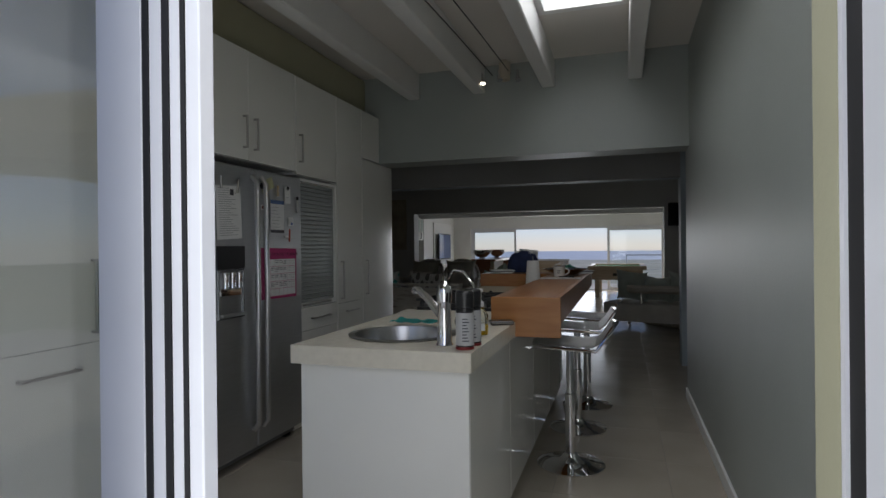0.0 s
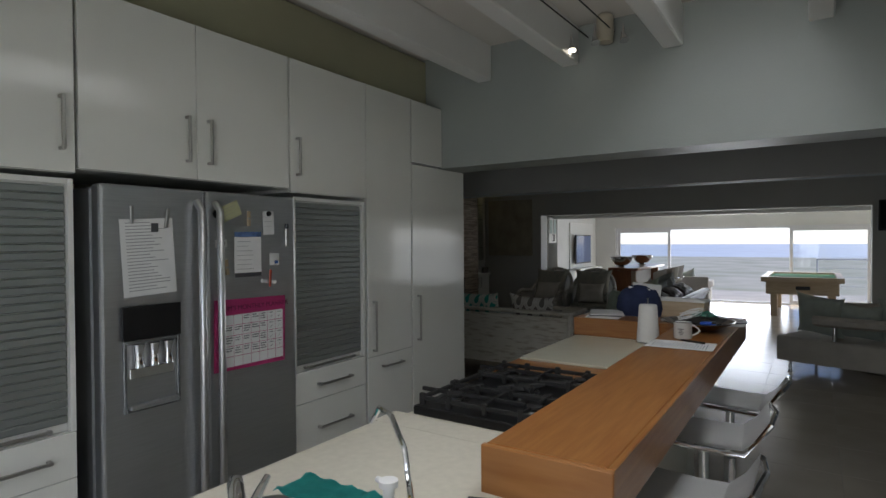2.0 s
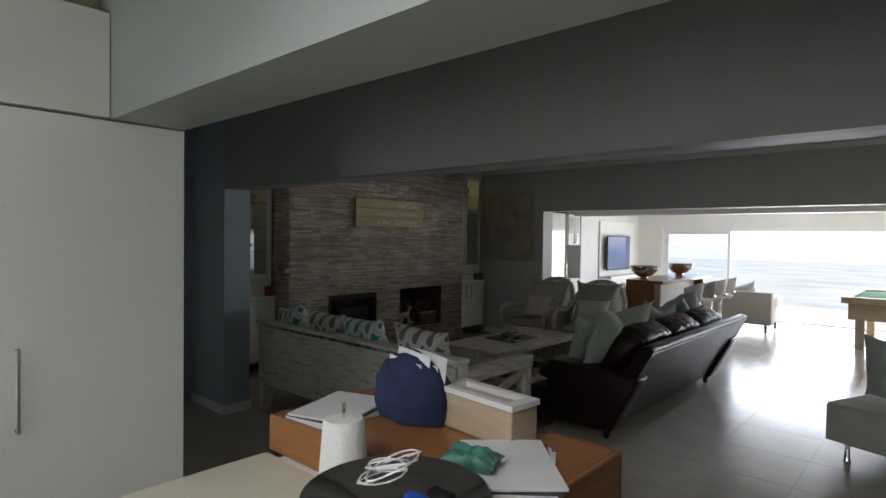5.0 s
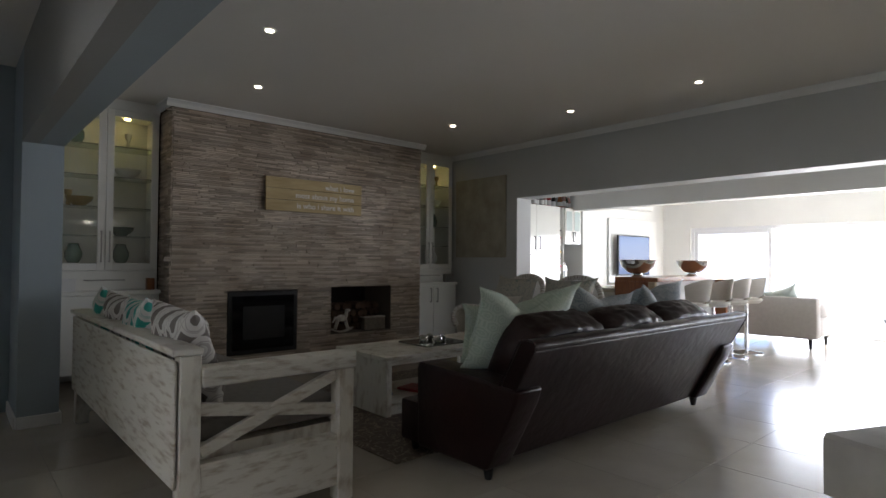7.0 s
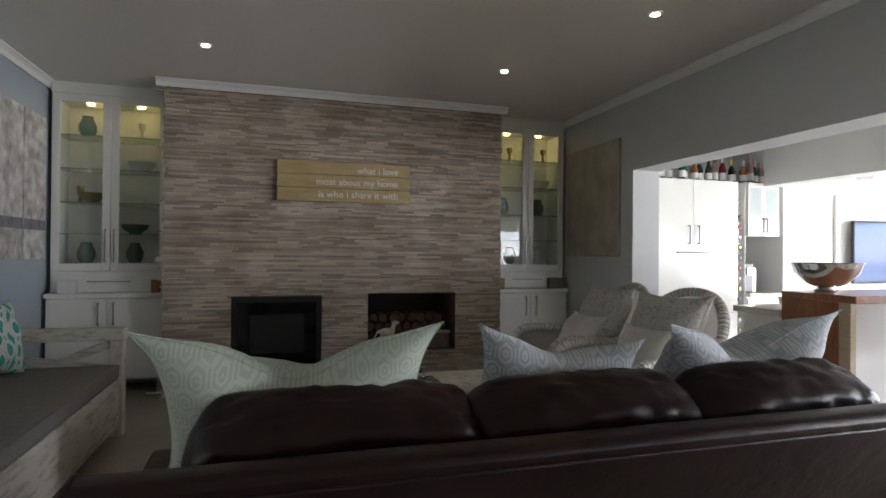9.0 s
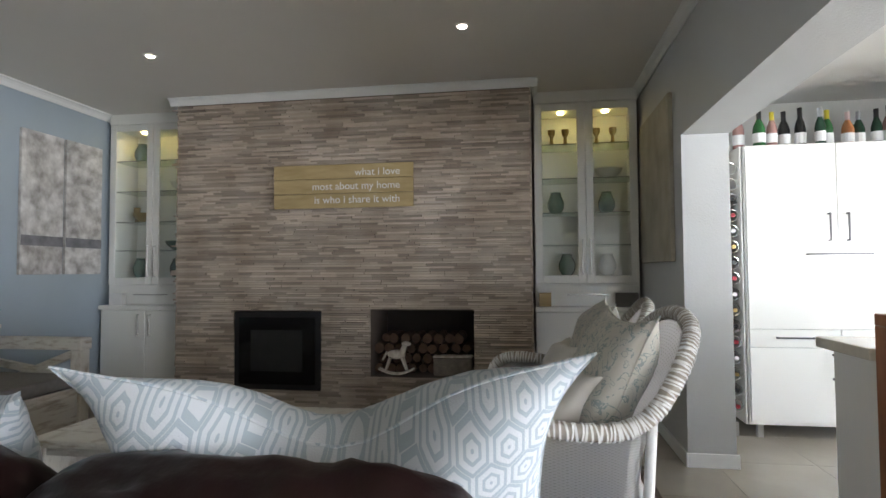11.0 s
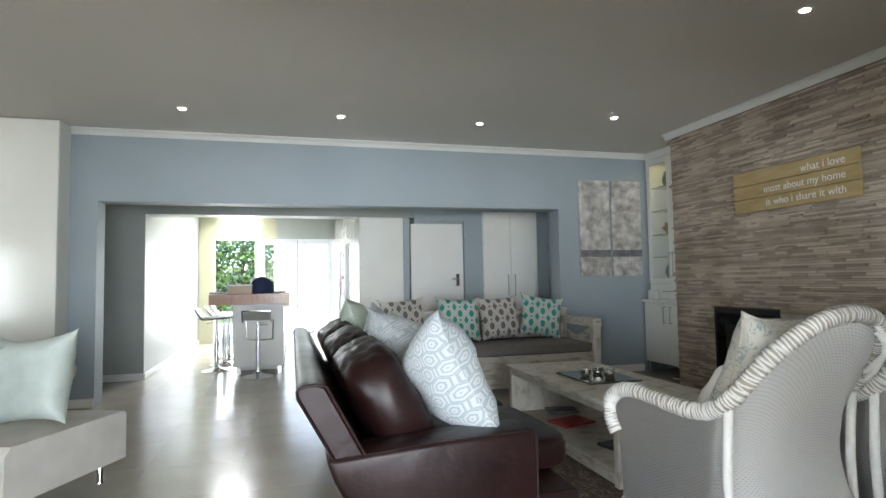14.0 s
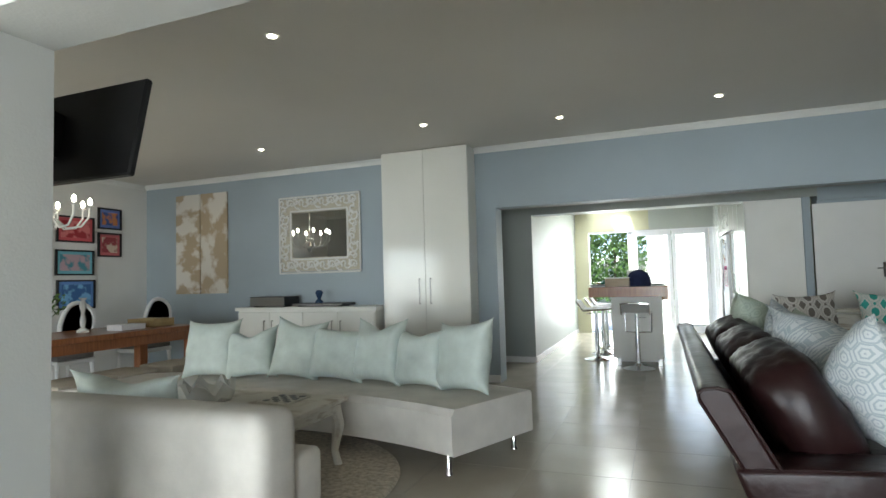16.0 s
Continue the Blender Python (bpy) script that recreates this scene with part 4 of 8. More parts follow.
    # three grates side by side, each over its burners
    for ya, yb, cs in ((-0.345, -0.115, ((-0.13, -0.23), (0.2, -0.23))), (-0.11, 0.115, ((0.04, 0.0),)), (0.12, 0.345, ((-0.13, 0.235), (0.2, 0.235)))):
        bm = bmesh.new()
        for yy in (ya + 0.008, yb - 0.008):
            add_box(bm, -0.215, 0.33, yy - 0.0065, yy + 0.0065, 0.032, 0.048, bevel=0.002)
        for xx in (-0.209, 0.324) + ((0.035,) if len(cs) > 1 else ()):
            add_box(bm, xx - 0.0065, xx + 0.0065, ya + 0.0145, yb - 0.0145, 0.032, 0.048, bevel=0.002)
        for xx in (-0.209, -0.09, 0.06, 0.20, 0.324):
            for yy in (ya + 0.008, yb - 0.008):
                add_box(bm, xx - 0.011, xx + 0.011, yy - 0.009, yy + 0.009, 0.013, 0.058, bevel=0.003)
        for cx, cy in cs:
            for k in range(4):
                q = math.radians(45 + 90 * k) if len(cs) == 1 else math.radians(90 * k)
                r1 = 0.155 if (len(cs) > 1 and k % 2 == 0) else 0.10
                add_box(bm, 0.032, r1, -0.005, 0.005, 0.034, 0.05, bevel=0.002, m=Matrix.Translation((cx, cy, 0)) @ Matrix.Rotation(q, 4, "Z"))
        part("grate", bm, M_IRON, h, "black cast iron grate")
    b = thing("breakfast_bar", (0, 0, 0), "honey oak raised breakfast bar along the island", "counter")
    part("bar_top", box(-0.125, 0.185, 4.47, 7.30, 0.935, 1.05, bevel=0.004), M_WOOD, b)
    part("end_top", box(-0.77, -0.127, 6.82, 7.30, 0.935, 1.05, bevel=0.004), M_WOODX, b)
    part("front_board", box(-0.13, 0.205, 4.45, 4.468, 0.86, 1.051, bevel=0.003), mat("oak_front", (0.30, 0.12, 0.035), 0.35, scale=3, stretch=(1.2, 10, 10), color2=(0.40, 0.18, 0.06)), b)
    part("side_board", box(0.186, 0.202, 4.47, 7.30, 0.92, 1.051, bevel=0.003), M_WOOD, b)
    part("lower_shelf", box(-0.77, -0.127, 5.70, 6.818, 0.86, 0.925, bevel=0.003), M_WOODX, b)
    part("end_board", box(-0.77, 0.20, 7.301, 7.317, 0.92, 1.05, bevel=0.003), M_REDWOOD, b)
    part("support", box(-0.69, -0.05, 6.64, 6.95, 0.09, 0.934, bevel=0.003), M_SATIN, b, "white end cabinet under the bar")
    for xx in (-0.64, -0.12):
        part("foot", box(xx - 0.025, xx + 0.025, 6.88, 6.93, 0, 0.089), M_NICKEL, b)
    part("cutting_board", box(-0.75, -0.14, 5.96, 6.80, 0.9255, 0.938, bevel=0.002), mat("glass_board", (0.62, 0.60, 0.48), 0.25, var=0.02, scale=10), thing("chopping_board", (0, 0, 0), "large cream glass chopping board by the hob", "chopping board"))


island()


def stool(label):
    s = thing("bar_stool", (0, 0, 0), label, "bar stool", "bar stools at the island")
    part("base", lathe([(0.0, 0.0), (0.195, 0.0), (0.197, 0.008), (0.15, 0.022), (0.06, 0.04), (0.035, 0.07), (0.0, 0.07)], 32), M_CHROME, s, smooth=True)
    part("column", lathe([(0.03, 0.06), (0.03, 0.42), (0.022, 0.425), (0.022, 0.70), (0.0, 0.70)], 20), M_CHROME, s, smooth=True)
    fr = tube([(-0.19, -0.17, 0.72), (0.16, -0.17, 0.705), (0.25, -0.17, 0.84), (0.27, 0, 0.85), (0.25, 0.17, 0.84), (0.16, 0.17, 0.705), (-0.19, 0.17, 0.72), (-0.23, 0.17, 0.70), (-0.25, 0.16, 0.45), (-0.25, 0, 0.44), (-0.25, -0.16, 0.45), (-0.23, -0.17, 0.70)], 0.011, 8, closed=True)
    part("frame", fr, M_CHROME, s, "chrome seat frame and footrest", True)
    bm = bmesh.new()
    pts = [(-0.2, 0.735), (0.05, 0.722), (0.15, 0.725), (0.2, 0.77), (0.245, 0.845)]
    for z in (0, 0.012):
        rows = [[bm.verts.new((x, y, zz + z)) for y in (-0.165, 0, 0.165)] for x, zz in pts]
        for a, b in zip(rows, rows[1:]):
            for k in range(2):
                bm.faces.new((a[k], a[k + 1], b[k + 1], b[k]))
        if z:
            for a, b in zip(rows, rows[1:]):
                pass
    bmesh.ops.solidify(bm, geom=bm.faces[:], thickness=0.006)
    part("seat", bm, mat("stool_seat", (0.70, 0.70, 0.69), 0.35, var=0.03, scale=8), s, "pale grey moulded seat", True)
    part("lever", tube([(0.03, 0.03, 0.66), (0.12, 0.12, 0.66)], 0.005), M_CHROME, s)
    return s


st = stool("chrome gas-lift bar stool with a pale seat")
st.matrix_world = pose(0.18, 5.17, 0)
copy_thing(st, pose(0.17, 5.87, 0, 0, 0, 4))
copy_thing(st, pose(0.2, 6.5, 0, 0, 0, -3))
e = copy_thing(st, pose(-0.38, 7.24, 0, 0, 0, 88))
e["label"] = "chrome gas-lift bar stool at the end of the bar"


# ---- stone chimney wall ----
def chimney():
    c = thing("chimney_breast", (0, 0, 0), "split stone clad chimney breast with two recesses", "fireplace")
    c["kind"] = "structure"
    x1, y0, y1 = -4.87, 9.53, 12.635
    holes = [(10.08, 10.87, 0.20, 0.87), (11.30, 12.17, 0.33, 0.885)]
    bm = bmesh.new()
    for a in ((y0, 10.08, 0, LZ), (10.87, 11.30, 0, LZ), (12.17, y1, 0, LZ), (10.08, 10.87, 0, 0.20), (10.08, 10.87, 0.87, LZ), (11.30, 12.17, 0, 0.33), (11.30, 12.17, 0.885, LZ)):
        add_box(bm, -5.6, x1, *a)
    part("core", bm, mat("mortar_brown", (0.13, 0.10, 0.08), 0.9), c)
    rnd = random.Random(3)
    verts, faces = [], []

    def strip(xa, xb, ya, yb, za, zb, rot=False):
        i = len(verts)
        e = 0.0015
        for (x, y, z) in ((xa, ya, za), (xa, yb, za), (xa, yb, zb), (xa, ya, zb), (xb, ya + e, za + e), (xb, yb - e, za + e), (xb, yb - e, zb - e), (xb, ya + e, zb - e)):
            verts.append((x, y, z))
        faces.extend([(i + 4, i + 5, i + 6, i + 7), (i, i + 1, i + 5, i + 4), (i + 1, i + 2, i + 6, i + 5), (i + 2, i + 3, i + 7, i + 6), (i + 3, i, i + 4, i + 7)])
    z = 0.0
    while z < LZ - 0.08:
        h = rnd.choice((0.012, 0.015, 0.018, 0.022))
        y = y0 - rnd.uniform(0, 0.2)
        while y < y1:
            ln = rnd.uniform(0.06, 0.36)
            ya, yb = max(y, y0), min(y + ln, y1)
            spans = [(ya, yb)]
            for a, b, p, q in holes:
                if z + h > p and z < q:
                    spans = [s for u, v in spans for s in ((u, min(v, a)), (max(u, b), v)) if s[1] - s[0] > 0.004]
            for u, v in spans:
                strip(x1 - 0.001, x1 + rnd.uniform(0.008, 0.026), u, v, z, z + h)
            y += ln
        for ys, sg in ((y0, -1), (y1, 1)):
            x = -5.24
            while x < x1:
                ln = rnd.uniform(0.08, 0.3)
                xb = min(x + ln, x1 + 0.012)
                i = len(verts)
                d = rnd.uniform(0.006, 0.018) * sg
                for (px, py, pz) in ((x, ys, z), (xb, ys, z), (xb, ys, z + h), (x, ys, z + h), (x, ys + d, z), (xb, ys + d, z), (xb, ys + d, z + h), (x, ys + d, z + h)):
                    verts.append((px, py, pz))
                faces.extend([(i + 4, i + 5, i + 6, i + 7), (i, i + 1, i + 5, i + 4), (i + 1, i + 2, i + 6, i + 5), (i + 2, i + 3, i + 7, i + 6), (i + 3, i, i + 4, i + 7)])
                x += ln
        z += h + 0.0008
    # the strips of a middle stretch are pieces of their own
    picked = []
    n0 = 0
    for i in range(0, len(verts), 8):
        q = verts[i:i + 8]
        cy, cz = (q[4][1] + q[6][1]) / 2, (q[4][2] + q[6][2]) / 2
        if len(picked) < 290 and q[4][0] > x1 and 9.8 < cy < 12.2 and 1.05 < cz < 1.65 and q[4][1] != q[0][1]:
            picked.append(q)
    taken = {tuple(q[0]) + tuple(q[6]) for q in picked}
    v2, f2 = [], []
    box_faces = [(4, 5, 6, 7), (0, 1, 5, 4), (1, 2, 6, 5), (2, 3, 7, 6), (3, 0, 4, 7)]
    for i in range(0, len(verts), 8):
        q = verts[i:i + 8]
        if tuple(q[0]) + tuple(q[6]) in taken:
            continue
        k = len(v2)
        v2 += q
        f2 += [tuple(k + a for a in f) for f in box_faces]
    verts, faces = v2, f2
    for q in picked:
        pm = bpy.data.meshes.new("stone_strip")
        pm.from_pydata(q, [], box_faces)
        pm.materials.append(M_STRIP)
        po = new("stone_strip", pm)
        po.parent = c
    me = bpy.data.meshes.new("cladding")
    me.from_pydata(verts, [], faces)
    me.materials.append(M_STONE)
    ob = new("cladding", me)
    ob.parent = c
    tagged(ob, "thin uneven strips of beige and brown split stone", kind="stuff")
    # fire insert
    f = thing("fire_insert", (0, 0, 0), "black glass-fronted wood burner set in the stone", "fireplace")
    part("frame", box(-5.2, x1 + 0.02, 10.085, 10.865, 0.205, 0.865, bevel=0.004), M_SOOT, f)
    part("glass_door", box(x1 + 0.021, x1 + 0.028, 10.13, 10.82, 0.25, 0.82, bevel=0.002), mat("dark_glass", (0.006, 0.006, 0.007), 0.08), f, "black glass door")
    part("inner_frame", box(x1 + 0.0285, x1 + 0.031, 10.24, 10.71, 0.36, 0.71, bevel=0.001), M_SOOT, f)
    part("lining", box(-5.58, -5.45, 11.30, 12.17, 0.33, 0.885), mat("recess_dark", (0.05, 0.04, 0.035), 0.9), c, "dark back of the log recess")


chimney()


def logs():
    lg = thing("log_pile", (-5.15, 11.72, 0.33), "stack of split firewood in the stone recess", "firewood", )
    rnd = random.Random(11)
    m = mat("log_bark", (0.10, 0.06, 0.04), 0.9, var=0.3, scale=20, island=0.4, bump=0.4)
    k = 0
    for row in range(4):
        for i in range(9 - row % 2):
            y = -0.38 + i * 0.093 + (row % 2) * 0.045 + rnd.uniform(-0.01, 0.01)
            z = 0.05 + row * 0.085
            if y > 0.4:
                continue
            r = rnd.uniform(0.036, 0.046)
            mm = Matrix.Translation((rnd.uniform(-0.05, 0.03), y, z)) @ Matrix.Rotation(radians(90), 4, "Y")
            bm = bmesh.new()
            res = add_cyl(bm, r, -0.14, 0.14, seg=7)
            for v in res:
                v.co.x *= 1 + rnd.uniform(-0.15, 0.15)
            bmesh.ops.transform(bm, matrix=mm, verts=bm.verts[:])
            part("log", bm, m, lg)
            k += 1
    b = thing("rope_box", (-4.98, 11.98, 0.335), "small pale rectangular basket by the logs", "box")
    part("body", box(-0.05, 0.05, -0.16, 0.16, 0, 0.15, bevel=0.008), mat("basket_grey", (0.2, 0.17, 0.14), 0.8, var=0.2, scale=30), b)
    part("lid", box(-0.055, 0.055, -0.165, 0.165, 0.151, 0.165, bevel=0.004), M_DISTRESS, b)
    h = thing("rocking_horse", (-4.95, 11.5, 0.335), "small white painted rocking horse ornament", "ornament")
    bm = bmesh.new()

    def blob(c, r, s):
        q = bmesh.ops.create_uvsphere(bm, u_segments=10, v_segments=8, radius=r)
        bmesh.ops.scale(bm, vec=s, verts=q["verts"])
        bmesh.ops.translate(bm, vec=c, verts=q["verts"])
    blob((0, 0, 0.17), 0.045, (0.7, 1.8, 0.9))
    blob((0, 0.085, 0.26), 0.026, (0.6, 1.6, 0.8))
    tube([(0, 0.05, 0.18), (0, 0.075, 0.25)], [0.03, 0.018], 8, bm)
    for y in (-0.05, 0.05):
        for x in (-0.02, 0.02):
            tube([(x, y, 0.15), (x, y * 1.8, 0.04)], [0.014, 0.008], 6, bm)
    tube([(0, -0.08, 0.19), (0, -0.12, 0.12)], [0.012, 0.008], 6, bm)
    for x in (-0.025, 0.025):
        tube([(x, -0.15 + 0.3 * k / 8, 0.008 + 0.045 * (2 * k / 8 - 1) ** 2) for k in range(9)], 0.008, 6, bm)
    part("horse", bm, M_DISTRESS, h, smooth=True)


logs()


def sign():
    s = thing("wooden_sign", (-4.835, 11.07, 1.93), "pine plank sign with white typed words", "sign")
    for k in range(3):
        z = -0.185 + k * 0.124
        part("plank", box(-0.0, 0.025, -0.61, 0.61, z, z + 0.12, bevel=0.003), M_BOARD, s)
    for k, (txt, yr) in enumerate((("what i love", 0.50), ("most about my home", 0.50), ("is who i share it with", 0.50))):
        cu = bpy.data.curves.new("lettering", "FONT")
        cu.body, cu.size, cu.extrude, cu.align_x = txt, 0.088, 0.001, "RIGHT"
        ob = new("lettering", cu)
        dg = bpy.context.evaluated_depsgraph_get()
        me = bpy.data.meshes.new_from_object(ob.evaluated_get(dg))
        bpy.data.objects.remove(ob)
        t = new("lettering", me)
        me.materials.append(M_PAPER)
        t.parent = s
        t["kind"] = "stuff"
        t.matrix_basis = Matrix.Translation((0.027, yr, 0.085 - k * 0.115)) @ Euler((radians(90), 0, radians(90))).to_matrix().to_4x4()


sign()


def display_cabinet(y0, y1, label):
    c = thing("display_cabinet", (0, 0, 0), label, "cabinet", "display cabinets beside the fireplace")
    fx = -5.2
    w = y1 - y0
    part("lower_body", box(-5.58, -5.13, y0 + 0.005, y1 - 0.005, 0.13, 0.86), M_SATIN, c)
    part("counter", box(-5.58, -5.08, y0 + 0.002, y1 - 0.002, 0.862, 0.9, bevel=0.004), M_SATIN, c)
    ym = (y0 + y1) / 2
    for a, b, hy in ((y0 + 0.01, ym - 0.002, ym - 0.06), (ym + 0.002, y1 - 0.01, ym + 0.06)):
        d = part("door", box(-5.129, -5.11, a, b, 0.14, 0.855, bevel=0.003), M_SATIN, c)
        bar_handle(d, (-5.11, hy, 0.72), 0.2, "z", (1, 0))
    for a in (y0 + 0.05, y1 - 0.05):
        part("leg", box(-5.17, -5.13, a - 0.02, a + 0.02, 0, 0.129), M_NICKEL, c)
    part("drawer_body", box(-5.58, fx - 0.02, y0 + 0.005, y1 - 0.005, 0.901, 1.09), M_SATIN, c)
    d = part("drawer", box(fx - 0.019, fx, y0 + 0.02, y1 - 0.02, 0.91, 1.075, bevel=0.003), M_SATIN, c)
    bar_handle(d, (fx, ym, 1.0), 0.34, "y", (1, 0))
    bm = bmesh.new()
    for a in ((-5.58, fx - 0.02, y0 + 0.005, y0 + 0.03, 1.09, LZ - 0.1), (-5.58, fx - 0.02, y1 - 0.03, y1 - 0.005, 1.09, LZ - 0.1), (-5.58, fx - 0.02, y0 + 0.03, y1 - 0.03, 2.62, LZ - 0.1), (-5.59, -5.575, y0 + 0.03, y1 - 0.03, 1.09, 2.62)):
        add_box(bm, *a)
    part("case", bm, M_SATIN, c)
    part("case_top", box(-5.58, fx, y0 + 0.005, y1 - 0.005, LZ - 0.1, LZ - 0.001), M_SATIN, c)
    for a, b, hy in ((y0 + 0.01, ym - 0.002, ym - 0.035), (ym + 0.002, y1 - 0.01, ym + 0.035)):
        bm = bmesh.new()
        t = 0.065
        for q in ((a, a + t, 1.095, 2.655), (b - t, b, 1.095, 2.655), (a + t, b - t, 1.095, 1.095 + t), (a + t, b - t, 2.655 - t, 2.655)):
            add_box(bm, fx - 0.019, fx, *q, bevel=0.003)
        d = part("door", bm, M_SATIN, c)
        g = part("pane", box(fx - 0.012, fx - 0.008, a + t, b - t, 1.16, 2.59), M_GLASS, d)
        g.visible_shadow = False
        bar_handle(d, (fx, hy, 1.32), 0.3, "z", (1, 0))
    for z in (1.42, 1.70, 2.0, 2.3):
        part("shelf", box(-5.57, fx - 0.05, y0 + 0.031, y1 - 0.031, z, z + 0.008), mat("shelf_glass", (0.7, 0.82, 0.76), 0.05, trans=0.9) if z == 1.42 else bpy.data.materials["shelf_glass"], c, "green-edged glass shelf").visible_shadow = False
    for a in (y0 + w * 0.28, y0 + w * 0.72):
        part("bulb", lathe([(0.03, 2.612), (0.03, 2.6), (0, 2.6)], 12, Matrix.Translation((-5.36, a, 0))), M_WARM, c, "warm halogen cabinet light")
    return c


display_cabinet(8.56, 9.505, "white glazed display cabinet with warm lit shelves")
display_cabinet(12.665, 13.545, "white glazed display cabinet lit warm yellow, counter below")


def vase(label, p, prof, m, name="vase", cat_="vase"):
    v = thing(name, p, label, cat_)
    part("body", lathe(prof, 20), m, v, smooth=True)
    return v


M_GREENG = mat("green_glazed", (0.22, 0.33, 0.27), 0.15, var=0.1, scale=10, trans=0.55)
M_WHITEC = mat("white_ceramic", (0.7, 0.7, 0.68), 0.25)
M_BRASS = mat("aged_brass", (0.35, 0.25, 0.10), 0.35, 0.8)
POT = [(0, 0), (0.045, 0), (0.072, 0.05), (0.074, 0.10), (0.05, 0.155), (0.042, 0.175), (0.05, 0.185), (0.038, 0.18), (0, 0.16)]
TALL = [(0, 0), (0.03, 0), (0.018, 0.02), (0.012, 0.08), (0.03, 0.11), (0.032, 0.15), (0, 0.15)]
BOWLP = [(0, 0), (0.04, 0), (0.1, 0.05), (0.12, 0.09), (0.115, 0.09), (0.09, 0.05), (0, 0.02)]
for p, pr, m, lb in (((-5.36, 12.86, 1.708), POT, M_GREENG, "round grey-green glazed pot"), ((-5.36, 12.95, 1.165), POT, M_GREENG, "squat green pot on the lowest shelf"), ((-5.38, 13.32, 2.008), BOWLP, M_WHITEC, "white ceramic bowl on a glass shelf"),
                     ((-5.38, 13.3, 1.708), POT, M_GREENG, "broad dark green bowl on a glass shelf"), ((-5.36, 12.83, 2.308), TALL, M_BRASS, "small brass goblet on a glass shelf"), ((-5.36, 12.95, 2.308), TALL, M_BRASS, "small brass goblet on a glass shelf"),
                     ((-5.36, 13.22, 2.308), TALL, M_BRASS, "small brass goblet on a glass shelf"), ((-5.36, 13.36, 2.308), TALL, M_BRASS, "tall brass goblet on a glass shelf"), ((-5.38, 13.3, 1.165), POT, M_WHITEC, "white patterned jar on a glass shelf"),
                     ((-5.36, 8.75, 1.708), TALL, M_BRASS, "dark metal figure on a glass shelf"), ((-5.36, 8.84, 1.708), BOWLP, M_BRASS, "dark round teapot on a glass shelf"), ((-5.36, 9.2, 1.428), BOWLP, M_GREENG, "green dish on a glass shelf"), ((-5.36, 8.8, 1.165), POT, M_GREENG, "dark green jar on a glass shelf"),
                     ((-5.36, 9.25, 2.008), BOWLP, M_WHITEC, "white dish on a glass shelf"), ((-5.36, 8.8, 2.308), POT, M_GREENG, "green jug on a glass shelf"), ((-5.36, 9.25, 2.308), TALL, M_WHITEC, "white candlestick on a glass shelf"), ((-5.36, 9.2, 1.165), POT, M_GREENG, "grey-green jar on a glass shelf")):
    vase(lb, p, pr, m)
for y, w, lb, m in ((8.72, 0.14, "small white box frame on the counter", M_PAPER), (9.42, 0.07, "small brown wooden box", M_REDWOOD), (12.75, 0.10, "small brown wooden box", M_BOARD), (13.42, 0.18, "pale grey cloth box", M_GREYSEAT)):
    b = thing("box", (-5.14, y, 0.901), lb, "box")
    part("body", box(-0.03, 0.03, -w / 2, w / 2, 0, 0.11, bevel=0.004), m, b)
    part("rim", box(-0.033, 0.033, -w / 2 - 0.003, w / 2 + 0.003, 0.111, 0.116), m, b)


